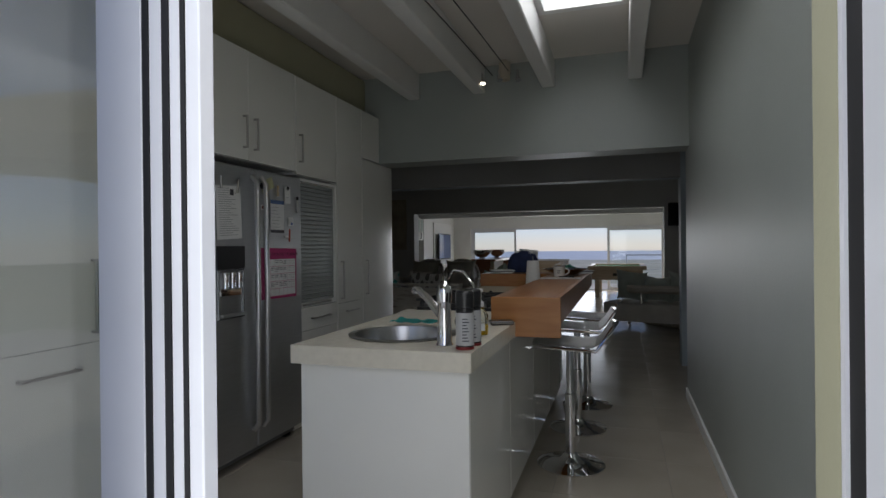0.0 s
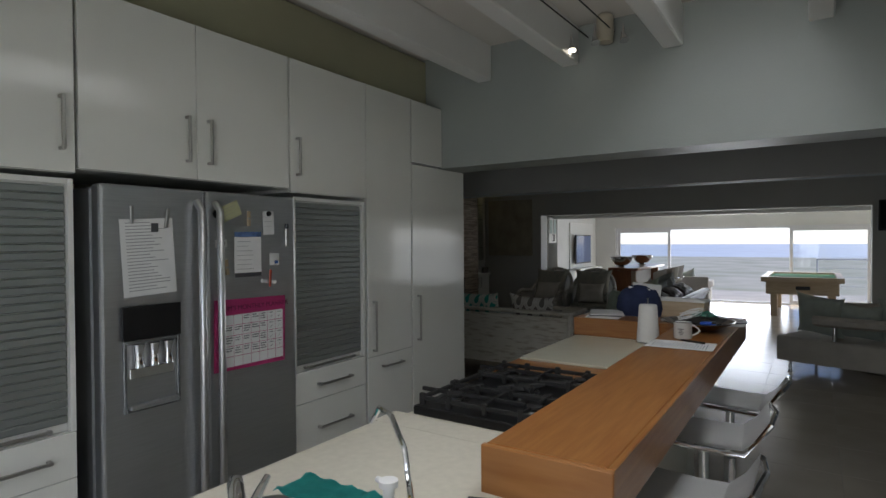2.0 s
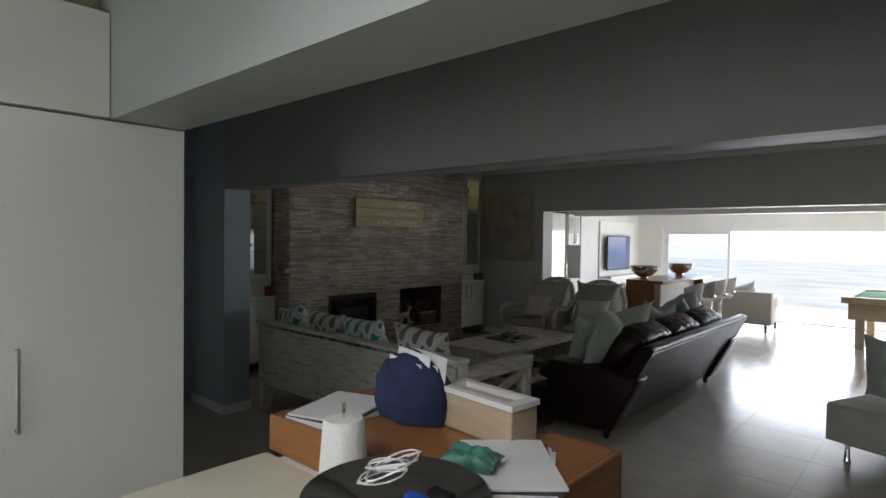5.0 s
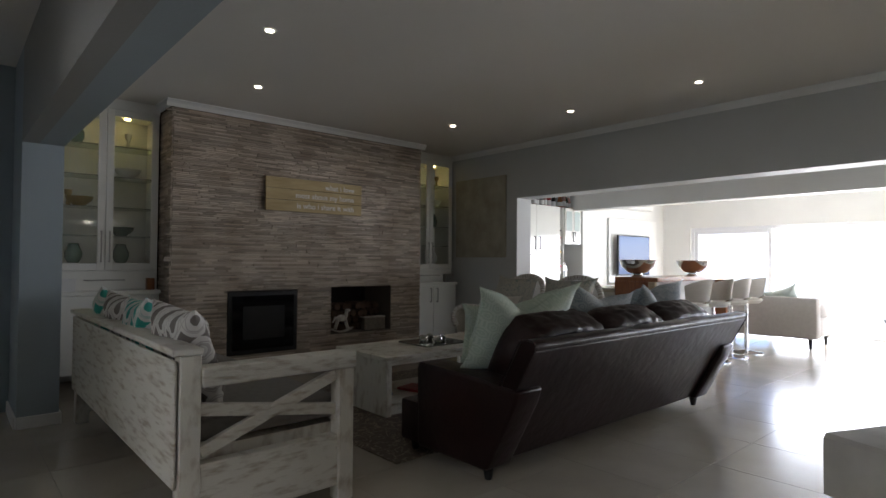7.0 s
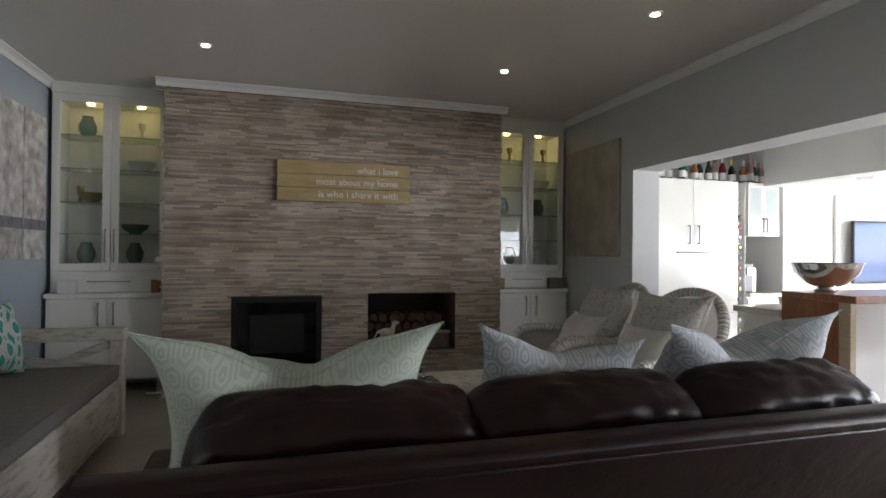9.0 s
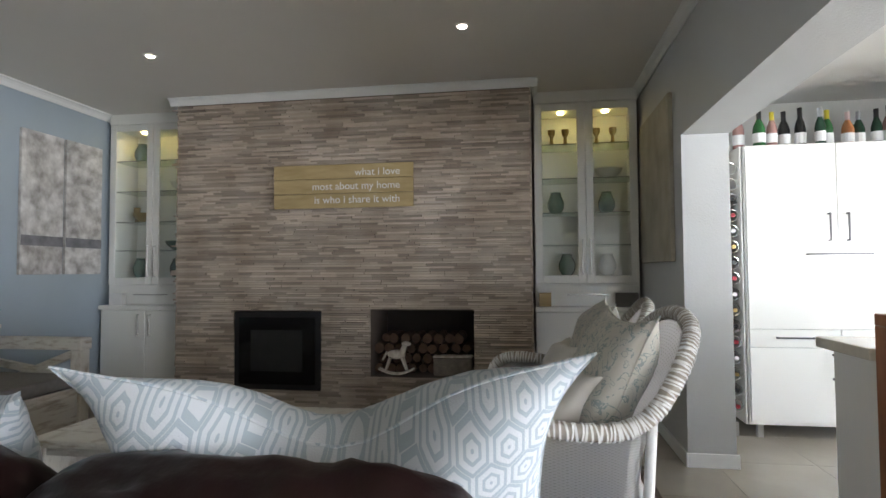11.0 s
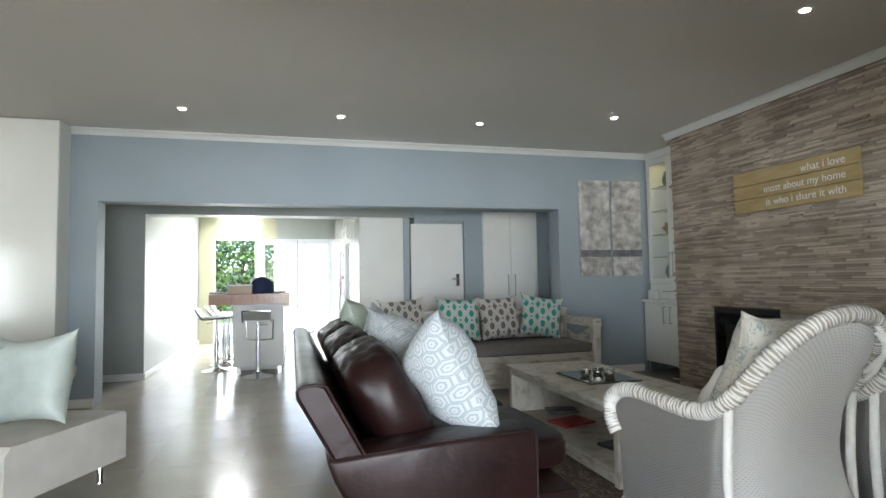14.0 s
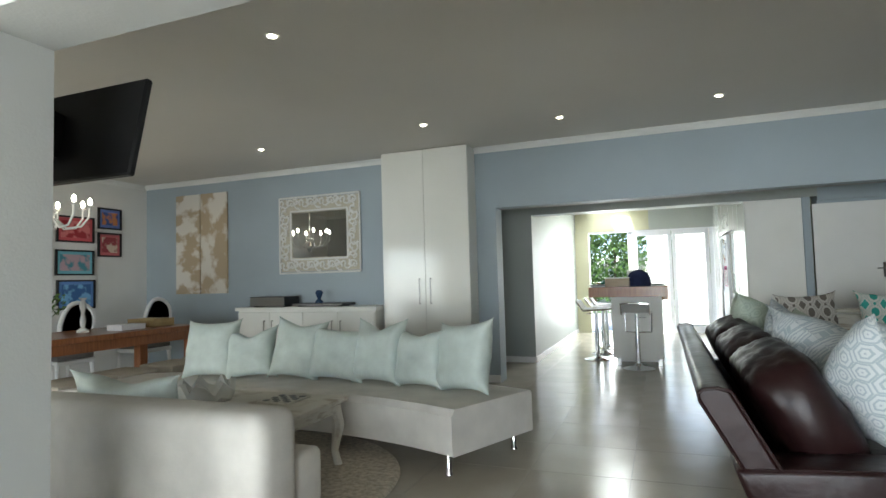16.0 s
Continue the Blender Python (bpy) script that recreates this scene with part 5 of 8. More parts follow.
# ---- cushions ----
def fabric(name, base, mark, kind, size=1.0, rough=0.8):
    """A woven fabric with a printed pattern in object space (x across, z up)."""
    m = bpy.data.materials.new(name)
    m.use_nodes = True
    n, l = m.node_tree.nodes, m.node_tree.links
    b = n["Principled BSDF"]
    b.inputs["Roughness"].default_value = rough
    co = n.new("ShaderNodeTexCoord")
    sp = n.new("ShaderNodeSeparateXYZ")
    l.new(co.outputs["Object"], sp.inputs[0])

    def op(o, a, c=None, d=None):
        q = n.new("ShaderNodeMath")
        q.operation = o
        for i, v in enumerate((a, c, d)):
            if v is None:
                continue
            if isinstance(v, (int, float)):
                q.inputs[i].default_value = v
            else:
                l.new(v, q.inputs[i])
        return q.outputs[0]
    X, Z = sp.outputs[0], sp.outputs[2]
    def cell(x, pitch, shift=0.0):
        return op("MULTIPLY", op("SUBTRACT", op("FRACT", op("ADD", op("DIVIDE", x, pitch), 0.5 + shift)), 0.5), pitch)

    def oval(x, z, a, b):
        u, v = op("DIVIDE", x, a), op("DIVIDE", z, b)
        return op("ADD", op("MULTIPLY", u, u), op("MULTIPLY", v, v))
    if kind == "ogee":
        # ovals and diamonds in alternate columns, small dots and a thin chain between them
        px, pz = 0.135 * size, 0.155 * size
        u0, v0, u1, v1 = cell(X, px), cell(Z, pz), cell(X, px, 0.5), cell(Z, pz, 0.5)
        e0 = oval(u0, v0, 0.030 * size, 0.042 * size)
        d1 = op("ADD", op("DIVIDE", op("ABSOLUTE", u1), 0.030 * size), op("DIVIDE", op("ABSOLUTE", v1), 0.050 * size))
        dot = oval(u0, v1, 0.011 * size, 0.014 * size)
        ring = op("LESS_THAN", op("ABSOLUTE", op("SUBTRACT", e0, 2.5)), 0.22)
        ring2 = op("LESS_THAN", op("ABSOLUTE", op("SUBTRACT", d1, 1.55)), 0.06)
        solid = op("MAXIMUM", op("MAXIMUM", op("LESS_THAN", e0, 1.0), op("LESS_THAN", d1, 1.0)), op("LESS_THAN", dot, 1.0))
        fac = op("SUBTRACT", 1.0, op("MAXIMUM", solid, op("MULTIPLY", op("MAXIMUM", ring, ring2), 0.45)))
    elif kind == "key":
        # nested long hexagons set in two offset lattices
        px, pz = 0.105 * size, 0.19 * size

        def hexa(sh):
            u, v = op("ABSOLUTE", cell(X, px, sh)), op("ABSOLUTE", cell(Z, pz, sh))
            return op("MAXIMUM", op("DIVIDE", u, px / 2), op("ADD", op("DIVIDE", u, px), op("DIVIDE", v, pz * 0.385)))
        hx = op("MINIMUM", hexa(0.0), hexa(0.5))
        fac = op("MULTIPLY", op("LESS_THAN", op("FRACT", op("ADD", op("MULTIPLY", hx, 2.5), 0.2)), 0.42), 1.0)
    else:
        nz = n.new("ShaderNodeTexNoise")
        nz.inputs["Scale"].default_value, nz.inputs["Detail"].default_value = 16 / size, 3
        nz.inputs["Distortion"].default_value = 1.5
        l.new(co.outputs["Object"], nz.inputs["Vector"])
        fac = op("LESS_THAN", op("ABSOLUTE", op("SUBTRACT", nz.outputs["Fac"], 0.52)), 0.022)
    mx = n.new("ShaderNodeMix")
    mx.data_type = "RGBA"
    l.new(fac, mx.inputs["Factor"])
    mx.inputs[6].default_value, mx.inputs[7].default_value = (*base, 1), (*mark, 1)
    l.new(mx.outputs[2], b.inputs["Base Color"])
    nb = n.new("ShaderNodeTexNoise")
    nb.inputs["Scale"].default_value = 250
    l.new(co.outputs["Object"], nb.inputs["Vector"])
    bp = n.new("ShaderNodeBump")
    bp.inputs["Strength"].default_value, bp.inputs["Distance"].default_value = 0.3, 0.003
    l.new(nb.outputs["Fac"], bp.inputs["Height"])
    l.new(bp.outputs[0], b.inputs["Normal"])
    return m


M_TEALP = fabric("teal_ogee", (0.03, 0.33, 0.27), (0.62, 0.62, 0.58), "ogee", 0.95)
M_TAUPEP = fabric("taupe_ogee", (0.17, 0.15, 0.135), (0.60, 0.58, 0.54), "ogee", 0.95)
M_KEYP = fabric("pale_blue_key", (0.50, 0.53, 0.54), (0.33, 0.38, 0.41), "key", 0.62)
M_GREENP = fabric("sage_key", (0.38, 0.45, 0.37), (0.47, 0.53, 0.45), "key", 0.6)
M_SCROLL = fabric("scroll_print", (0.46, 0.44, 0.38), (0.25, 0.29, 0.28), "scroll")


def cushion_mesh(w, h, t, seed, crush=0.0, n=12, puff=1.0):
    """A pillow w by h by t with drawn-out corners and soft folds; it stands on z = 0 in the x-z plane. crush: how deep its top is chopped in."""
    bm = bmesh.new()
    rnd = random.Random(seed)
    off = Vector((rnd.uniform(0, 50), rnd.uniform(0, 50), 0))
    n = max(n, 22 if crush > 0.1 else 16)
    grid = {}
    for side in (1, -1):
        for i in range(n + 1):
            for j in range(n + 1):
                if side < 0 and (i in (0, n) or j in (0, n)):
                    grid[side, i, j] = grid[1, i, j]
                    continue
                u, v = math.sin((2 * i / n - 1) * 1.35) / math.sin(1.35), math.sin((2 * j / n - 1) * 1.35) / math.sin(1.35)
                pin = 1 - 0.13 * (1 - abs(u) ** 2.5) * abs(v) ** 3
                pin2 = 1 - 0.13 * (1 - abs(v) ** 2.5) * abs(u) ** 3
                d = (max(0, (1 - u ** 4) * (1 - v ** 4))) ** (0.85 if crush > 0.1 else 0.55)
                fold = noise.noise(Vector((u * 1.7, v * 1.7, side)) + off)
                dent = math.exp(-(u / 0.42) ** 2) * max(0, (v + 0.7) / 1.7) ** 1.3
                y = side * t / 2 * d * (1 + 0.22 * fold * puff) * (1 + 0.2 * (crush > 0.1) * (1 - dent))
                ear = 0.05 * abs(u * v) ** 7
                x, z = u * w / 2 * (pin2 + ear), v * h / 2 * (pin + ear) + h / 2
                z -= crush * dent
                y += 0.02 * noise.noise(Vector((u * 2, v * 2, 5)) + off) * d
                pleat = noise.noise(Vector((u * 9, v * 2.5, 8)) + off) * max(0, v) ** 2 + noise.noise(Vector((u * 2.5, v * 9, 2)) + off) * u * u
                y += 0.012 * pleat * d
                y += (crush > 0.1) * 0.03 * math.sin(u * 7) * dent * side * d
                grid[side, i, j] = bm.verts.new((x, y, z))
        for i in range(n):
            for j in range(n):
                q = [grid[side, i, j], grid[side, i + 1, j], grid[side, i + 1, j + 1], grid[side, i, j + 1]]
                bm.faces.new(q if side < 0 else q[::-1])
    return bm


def cushion(label, loc, size, material, seed, rx=0.0, ry=0.0, rz=0.0, crush=0.0, group="", name="cushion", piping=None):
    w, h, t = size
    c = thing(name, (0, 0, 0), label, "cushion", group)
    c.matrix_world = pose(*loc) @ pose(0, 0, 0, 0, 0, rz) @ pose(0, 0, 0, rx, ry, 0)
    part("cover", cushion_mesh(w, h, t, seed, crush), material, c, smooth=True)
    if piping:
        pts = []
        for k in range(64):
            s = k / 16
            e, f = int(s) % 4, s - int(s)
            u, v = ((2 * f - 1, -1), (1, 2 * f - 1), (1 - 2 * f, 1), (-1, 1 - 2 * f))[e]
            pin, pin2 = 1 - 0.13 * (1 - abs(u) ** 2.5) * abs(v) ** 3, 1 - 0.13 * (1 - abs(v) ** 2.5) * abs(u) ** 3
            dent = math.exp(-(u / 0.42) ** 2) * max(0, (v + 0.7) / 1.7) ** 1.3
            ear = 0.05 * abs(u * v) ** 7
            pts.append((u * w / 2 * (pin2 + ear), 0, v * h / 2 * (pin + ear) + h / 2 - crush * dent))
        part("piping", tube(pts, 0.004, 5, closed=True), piping, c, smooth=True)
    return c


# ---- day bench ----
def bench():
    b = thing("day_bench", (0, 0, 0), "whitewashed wooden day bench with crossed end panels", "bench")
    x0, x1, y0, y1 = -3.95, -1.48, 8.62, 9.46
    for x in (x0, x1 - 0.085):
        for y in (y0, y1 - 0.085):
            part("leg", box(x, x + 0.085, y, y + 0.085, 0, 0.66 if y > y0 else 0.80, bevel=0.004), M_DISTRESS, b)
    for x in (x0, x1 - 0.085):
        part("arm_rail", box(x - 0.01, x + 0.095, y0 + 0.087, y1 + 0.01, 0.661, 0.745, bevel=0.006), M_DISTRESSX, b)
        part("lower_rail", box(x + 0.01, x + 0.075, y0 + 0.086, y1 - 0.086, 0.08, 0.335, bevel=0.004), M_DISTRESSX, b)
        for s in (-1, 1):
            ang, ln, zc = (radians(21), 0.352, 0.505) if s > 0 else (radians(-9), 0.335, 0.51)
            part("cross_brace", box(-0.018 + 0.003 * s, 0.018 + 0.003 * s, -ln, ln, -0.027, 0.027, bevel=0.003, m=Matrix.Translation((x + 0.043, (y0 + y1) / 2, zc)) @ Matrix.Rotation(ang, 4, "X")), M_DISTRESSX, b)
    part("back_rail", box(x0 + 0.02, x1 - 0.02, y0 - 0.02, y0 - 0.006, 0.25, 0.78, bevel=0.004), M_DISTRESSX, b)
    part("back_cap", box(x0 - 0.01, x1 + 0.01, y0 - 0.035, y0 + 0.09, 0.802, 0.832, bevel=0.006), M_DISTRESSX, b)
    part("front_rail", box(x0 + 0.086, x1 - 0.086, y1 - 0.06, y1 - 0.02, 0.08, 0.40, bevel=0.004), M_DISTRESSX, b)
    part("bench_base", box(x0 + 0.086, x1 - 0.086, y0 + 0.0, y1 - 0.061, 0.3, 0.38), M_DISTRESS, b)
    mt = thing("seat_mattress", (0, 0, 0), "flat grey canvas seat mattress on the bench", "cushion")
    part("cover", box(x0 + 0.09, x1 - 0.09, y0 + 0.01, y1 - 0.015, 0.401, 0.50, bevel=0.025, seg=3), M_GREYSEAT, mt, smooth=True)
    part("piping", tube([(x0 + 0.1, y1 - 0.018, 0.49), (x1 - 0.1, y1 - 0.018, 0.49)], 0.006, 6), M_GREYSEAT, mt)
    for k, (x, m, lb) in enumerate(((-3.52, M_TEALP, "teal cushion with a white ogee pattern"), (-3.07, M_TAUPEP, "taupe cushion with a white ogee pattern"), (-2.57, M_TEALP, "teal cushion with a white ogee pattern"), (-1.98, M_TAUPEP, "taupe cushion with a white ogee pattern"))):
        cushion(lb, (x, 8.86, 0.505), (0.50, 0.50, 0.19), m, 20 + k, rx=17, rz=(-12 if k == 0 else (2, -3, 5)[k - 1]), ry=(-9 if k == 0 else (2, -2, 3)[k - 1]), group="printed cushions on the day bench")


bench()


def coffee_table():
    t = thing("coffee_table", (0, 0, 0), "whitewashed plank coffee table with a low shelf", "table")
    x0, x1, y0, y1, h = -3.22, -2.52, 10.42, 12.02, 0.47
    for k in range(5):
        w = (x1 - x0 + 0.04) / 5
        part("top_plank", box(x0 - 0.02 + k * w + 0.001, x0 - 0.02 + (k + 1) * w - 0.001, y0 - 0.02, y1 + 0.02, h - 0.035, h, bevel=0.003), M_DISTRESS if k % 2 else M_DISTRESSX, t)
    for y in (y0, y1 - 0.05):
        part("end_panel", box(x0, x1, y, y + 0.05, 0.0, h - 0.036, bevel=0.004), M_DISTRESS, t)
    part("shelf", box(x0 + 0.01, x1 - 0.01, y0 + 0.051, y1 - 0.051, 0.07, 0.10, bevel=0.003), M_DISTRESSX, t)
    for x in (x0 + 0.01, x1 - 0.03):
        part("rail", box(x, x + 0.02, y0 + 0.051, y1 - 0.051, h - 0.075, h - 0.036), M_DISTRESSX, t)
        part("shelf_rail", box(x, x + 0.02, y0 + 0.051, y1 - 0.051, 0.02, 0.069), M_DISTRESSX, t)
    r = random.Random(2)
    tr = thing("tray", (-2.88, 11.2, h + 0.001), "square mirrored tray with small silver pots", "tray")
    part("plate", box(-0.2, 0.2, -0.25, 0.25, 0, 0.012, bevel=0.004), mat("tray_glass", (0.16, 0.17, 0.14), 0.08, 0.6), tr)
    for k, (x, y, s) in enumerate(((-0.05, -0.08, 1), (0.08, -0.02, 1), (-0.02, 0.12, 0.8), (-0.09, 0.03, 0.7))):
        p = vase("small round silver tea light pot", (-2.88 + x, 11.2 + y, h + 0.014), [(0, 0), (0.025 * s, 0), (0.042 * s, 0.02), (0.04 * s, 0.045), (0.02 * s, 0.055), (0, 0.056)], M_CHROME, "silver_pot", "ornament")
    for k, (x, y, w, m, lb) in enumerate(((-2.80, 10.95, 0.28, mat("magazine_red", (0.35, 0.03, 0.03), 0.4, var=0.3, scale=15), "red magazine on the table shelf"), (-2.85, 11.6, 0.30, mat("book_dark", (0.05, 0.05, 0.06), 0.4, var=0.3, scale=15), "dark picture book on the table shelf"), (-2.9, 10.6, 0.24, mat("magazine_grey", (0.2, 0.22, 0.25), 0.4, var=0.3, scale=15), "grey magazine on the table shelf"))):
        bk = thing("book", (x, y, 0.101), lb, "book", "", r.uniform(-15, 15))
        part("cover", box(-w / 2, w / 2, -w * 0.38, w * 0.38, 0, 0.02, bevel=0.002), m, bk)


coffee_table()


def soft(ob, width, seg=3):
    """Rounds the edges of a part."""
    m = ob.modifiers.new("round", "BEVEL")
    m.width, m.segments, m.limit_method, m.angle_limit = width, seg, "ANGLE", radians(35)
    ob.data.polygons.foreach_set("use_smooth", [True] * len(ob.data.polygons))
    return ob


def plump(x0, x1, y0, y1, z0, z1, seed, n=16, swell=0.12, wrinkle=0.002):
    """A stuffed leather block with bulging faces and creases."""
    bm = bmesh.new()
    bmesh.ops.create_cube(bm, size=2)
    bmesh.ops.subdivide_edges(bm, edges=bm.edges[:], cuts=n, use_grid_fill=True)
    c = Vector(((x0 + x1) / 2, (y0 + y1) / 2, (z0 + z1) / 2))
    r = Vector(((x1 - x0) / 2, (y1 - y0) / 2, (z1 - z0) / 2))
    for v in bm.verts:
        p = v.co.copy()
        q = (abs(p.x) ** 7 + abs(p.y) ** 7 + abs(p.z) ** 7) ** (1 / 7)
        p /= q
        a = [1 + swell * (1 - p[(k + 1) % 3] ** 2) * (1 - p[(k + 2) % 3] ** 2) * abs(p[k]) for k in range(3)]
        w = 1 + wrinkle * noise.noise(Vector((p.x * 2.2, p.y * 7, p.z * 2.2 + seed))) / min(r) * 1.2 + wrinkle * 0.6 * noise.noise(Vector((p.x * 5, p.y * 16, p.z * 5 + seed))) / min(r)
        v.co = c + Vector((p.x * r.x * a[0], p.y * r.y * a[1], p.z * r.z * a[2])) * 1.0
        v.co += (w - 1) * Vector((p.x * r.x, 0, p.z * r.z))
    return bm


def leather_sofa():
    s = thing("leather_sofa", (0, 0, 0), "dark brown leather sofa with a raked back", "sofa")
    y0, y1 = 10.06, 12.76
    part("base", box(-1.90, -1.20, y0 + 0.02, y1 - 0.02, 0.08, 0.335, bevel=0.02, seg=2), M_LEATHER, s, smooth=True)
    # the raked back board: outer face, padded top roll, inner face
    prof = [(-1.175, 0.085), (-0.985, 0.44), (-0.802, 0.765), (-0.800, 0.79), (-0.815, 0.805), (-0.865, 0.812), (-0.905, 0.80), (-0.92, 0.77), (-1.10, 0.44), (-1.24, 0.085)]
    n = 26
    bm = bmesh.new()
    rings = []
    for k in range(n + 1):
        y = y0 + 0.015 + (y1 - y0 - 0.03) * k / n
        sag = 0.012 * noise.noise(Vector((y * 1.3, 0, 2))) + 0.005 * noise.noise(Vector((y * 6, 0, 7)))
        rings.append([bm.verts.new((x + sag * (0.3 + z), y, z + sag * 0.8 * (z > 0.7))) for x, z in prof])
    for a, b in zip(rings, rings[1:]):
        for i in range(len(prof)):
            bm.faces.new((a[i], a[(i + 1) % len(prof)], b[(i + 1) % len(prof)], b[i]))
    bm.faces.new(rings[0]), bm.faces.new(rings[-1][::-1])
    soft(part("backrest", bm, M_LEATHER, s, smooth=True), 0.012, 2)
    for ye in (y0 + 0.012, y1 - 0.012):
        part("seam", tube([(x, ye, z) for x, z in prof[1:9]], 0.005, 6), M_LEATHER, s, "stitched edge piping", True)
    part("seam", tube([(-0.806, y0 + 0.02, 0.755), (-0.806, y1 - 0.02, 0.755)], 0.005, 6), M_LEATHER, s, "stitched edge piping", True)
    w = (y1 - y0 - 0.44) / 3
    for k in range(3):
        ya = y0 + 0.22 + k * w
        xa = -1.98
        part("seat_cushion", plump(xa, -1.20, ya + 0.006, ya + w - 0.006, 0.337, 0.485, 5 + k, 12, 0.08), M_LEATHER, s, smooth=True)
        bm = plump(-0.125, 0.125, -w / 2 + 0.004, w / 2 - 0.004, -0.225, 0.215, 30 + k, 22, 0.14, 0.006)
        mm = pose(-1.175, ya + w / 2, 0.665, 0, 29, 0)
        bmesh.ops.transform(bm, matrix=mm, verts=bm.verts[:])
        part("back_cushion", bm, M_LEATHER, s, smooth=True)
    for ya, yb in ((y0, y0 + 0.21), (y1 - 0.21, y1)):
        bm = bmesh.new()
        side = [(-1.71, 0.08), (-1.13, 0.08), (-0.93, 0.46), (-0.90, 0.545), (-1.30, 0.575), (-1.71, 0.59)]
        a = [bm.verts.new((x, ya, z)) for x, z in side]
        b = [bm.verts.new((x, yb, z)) for x, z in side]
        for i in range(6):
            bm.faces.new((a[i], a[(i + 1) % 6], b[(i + 1) % 6], b[i]))
        bm.faces.new(a), bm.faces.new(b[::-1])
        soft(part("arm", bm, M_LEATHER, s), 0.022)
        for ye in (ya + 0.012, yb - 0.012):
            part("seam", tube([(-1.707, ye, 0.10), (-1.709, ye, 0.55), (-1.69, ye, 0.583), (-1.30, ye, 0.570), (-0.95, ye, 0.543)], 0.005, 6), M_LEATHER, s, "stitched edge piping", True)
    for x in (-1.84, -1.20):
        for y in (y0 + 0.10, y1 - 0.10):
            part("leg", lathe([(0.02, 0), (0.028, 0.04), (0.034, 0.08)], 10, Matrix.Translation((x, y, 0))), M_BLACK, s, "short dark turned foot", True)
    cushion("sage green cushion with a woven key pattern", (-1.40, 10.55, 0.555), (0.82, 0.55, 0.22), M_GREENP, 41, rx=24, rz=85, ry=-1, crush=0.13, piping=M_GREENP)
    cushion("pale blue key pattern cushion, chopped in at the top", (-1.53, 12.22, 0.53), (0.93, 0.58, 0.26), M_KEYP, 42, rx=29, rz=99, ry=-1, crush=0.16, piping=M_KEYP)
    cushion("second pale blue key pattern cushion", (-1.42, 11.38, 0.50), (0.56, 0.54, 0.18), M_KEYP, 43, rx=18, rz=80, ry=6, crush=0.05)
    cushion("plain taupe scatter cushion", (-1.45, 11.15, 0.49), (0.48, 0.40, 0.14), M_VELVET, 44, rx=20, rz=90, crush=0.03)
    cushion("second sage green key pattern cushion", (-1.62, 10.66, 0.485), (0.56, 0.50, 0.16), M_GREENP, 45, rx=20, rz=70, ry=-4, crush=0.04)


leather_sofa()


def wicker_sheet(bm, rows):
    for a, b in zip(rows, rows[1:]):
        for k in range(len(a) - 1):
            bm.faces.new((a[k], a[k + 1], b[k + 1], b[k]))


def wicker_mat():
    m = bpy.data.materials.new("wicker_weave")
    m.use_nodes = True
    n, l = m.node_tree.nodes, m.node_tree.links
    b = n["Principled BSDF"]
    b.inputs["Roughness"].default_value = 0.5
    co = n.new("ShaderNodeTexCoord")
    sp = n.new("ShaderNodeSeparateXYZ")
    l.new(co.outputs["UV"], sp.inputs[0])

    def op(o, a, c=None):
        q = n.new("ShaderNodeMath")
        q.operation = o
        for i, v in enumerate((a, c)):
            if v is None:
                continue
            if isinstance(v, (int, float)):
                q.inputs[i].default_value = v
            else:
                l.new(v, q.inputs[i])
        return q.outputs[0]
    u, v = op("MULTIPLY", sp.outputs[0], 290.0), op("MULTIPLY", sp.outputs[1], 620.0)
    # strands pass over and under upright stakes, each row offset from the next
    w = op("ADD", op("MULTIPLY", op("COSINE", op("ADD", u, op("MULTIPLY", op("FLOOR", op("DIVIDE", v, 6.2832)), 3.1416))), 0.45), op("MULTIPLY", op("COSINE", v), 0.55))
    rp = n.new("ShaderNodeValToRGB")
    # no relief: shade in the dips between strands is put into the colour
    rp.color_ramp.elements[0].color, rp.color_ramp.elements[1].color = (0.66, 0.65, 0.62, 1), (0.94, 0.93, 0.92, 1)
    rp.color_ramp.elements[0].position, rp.color_ramp.elements[1].position = 0.10, 0.26
    l.new(op("ADD", op("MULTIPLY", w, 0.5), 0.5), rp.inputs[0])
    l.new(rp.outputs[0], b.inputs["Base Color"])
    return m


M_WEAVE = wicker_mat()


def grid_mesh(name, fn, nu, nv, su, sv, parent, thick=0.012):
    """A woven sheet: fn(u, v) gives the place for u, v in 0..1; su, sv its size in metres for the weave."""
    bm = bmesh.new()
    uvl = bm.loops.layers.uv.new("uv")
    g = [[bm.verts.new(fn(i / nu, j / nv)) for j in range(nv + 1)] for i in range(nu + 1)]
    uv = {g[i][j]: (i / nu * su, j / nv * sv) for i in range(nu + 1) for j in range(nv + 1)}
    for i in range(nu):
        for j in range(nv):
            f = bm.faces.new((g[i][j], g[i + 1][j], g[i + 1][j + 1], g[i][j + 1]))
            for lp in f.loops:
                lp[uvl].uv = uv[lp.vert]
    bmesh.ops.solidify(bm, geom=bm.faces[:], thickness=thick)
    return part(name, bm, M_WEAVE, parent, smooth=True)


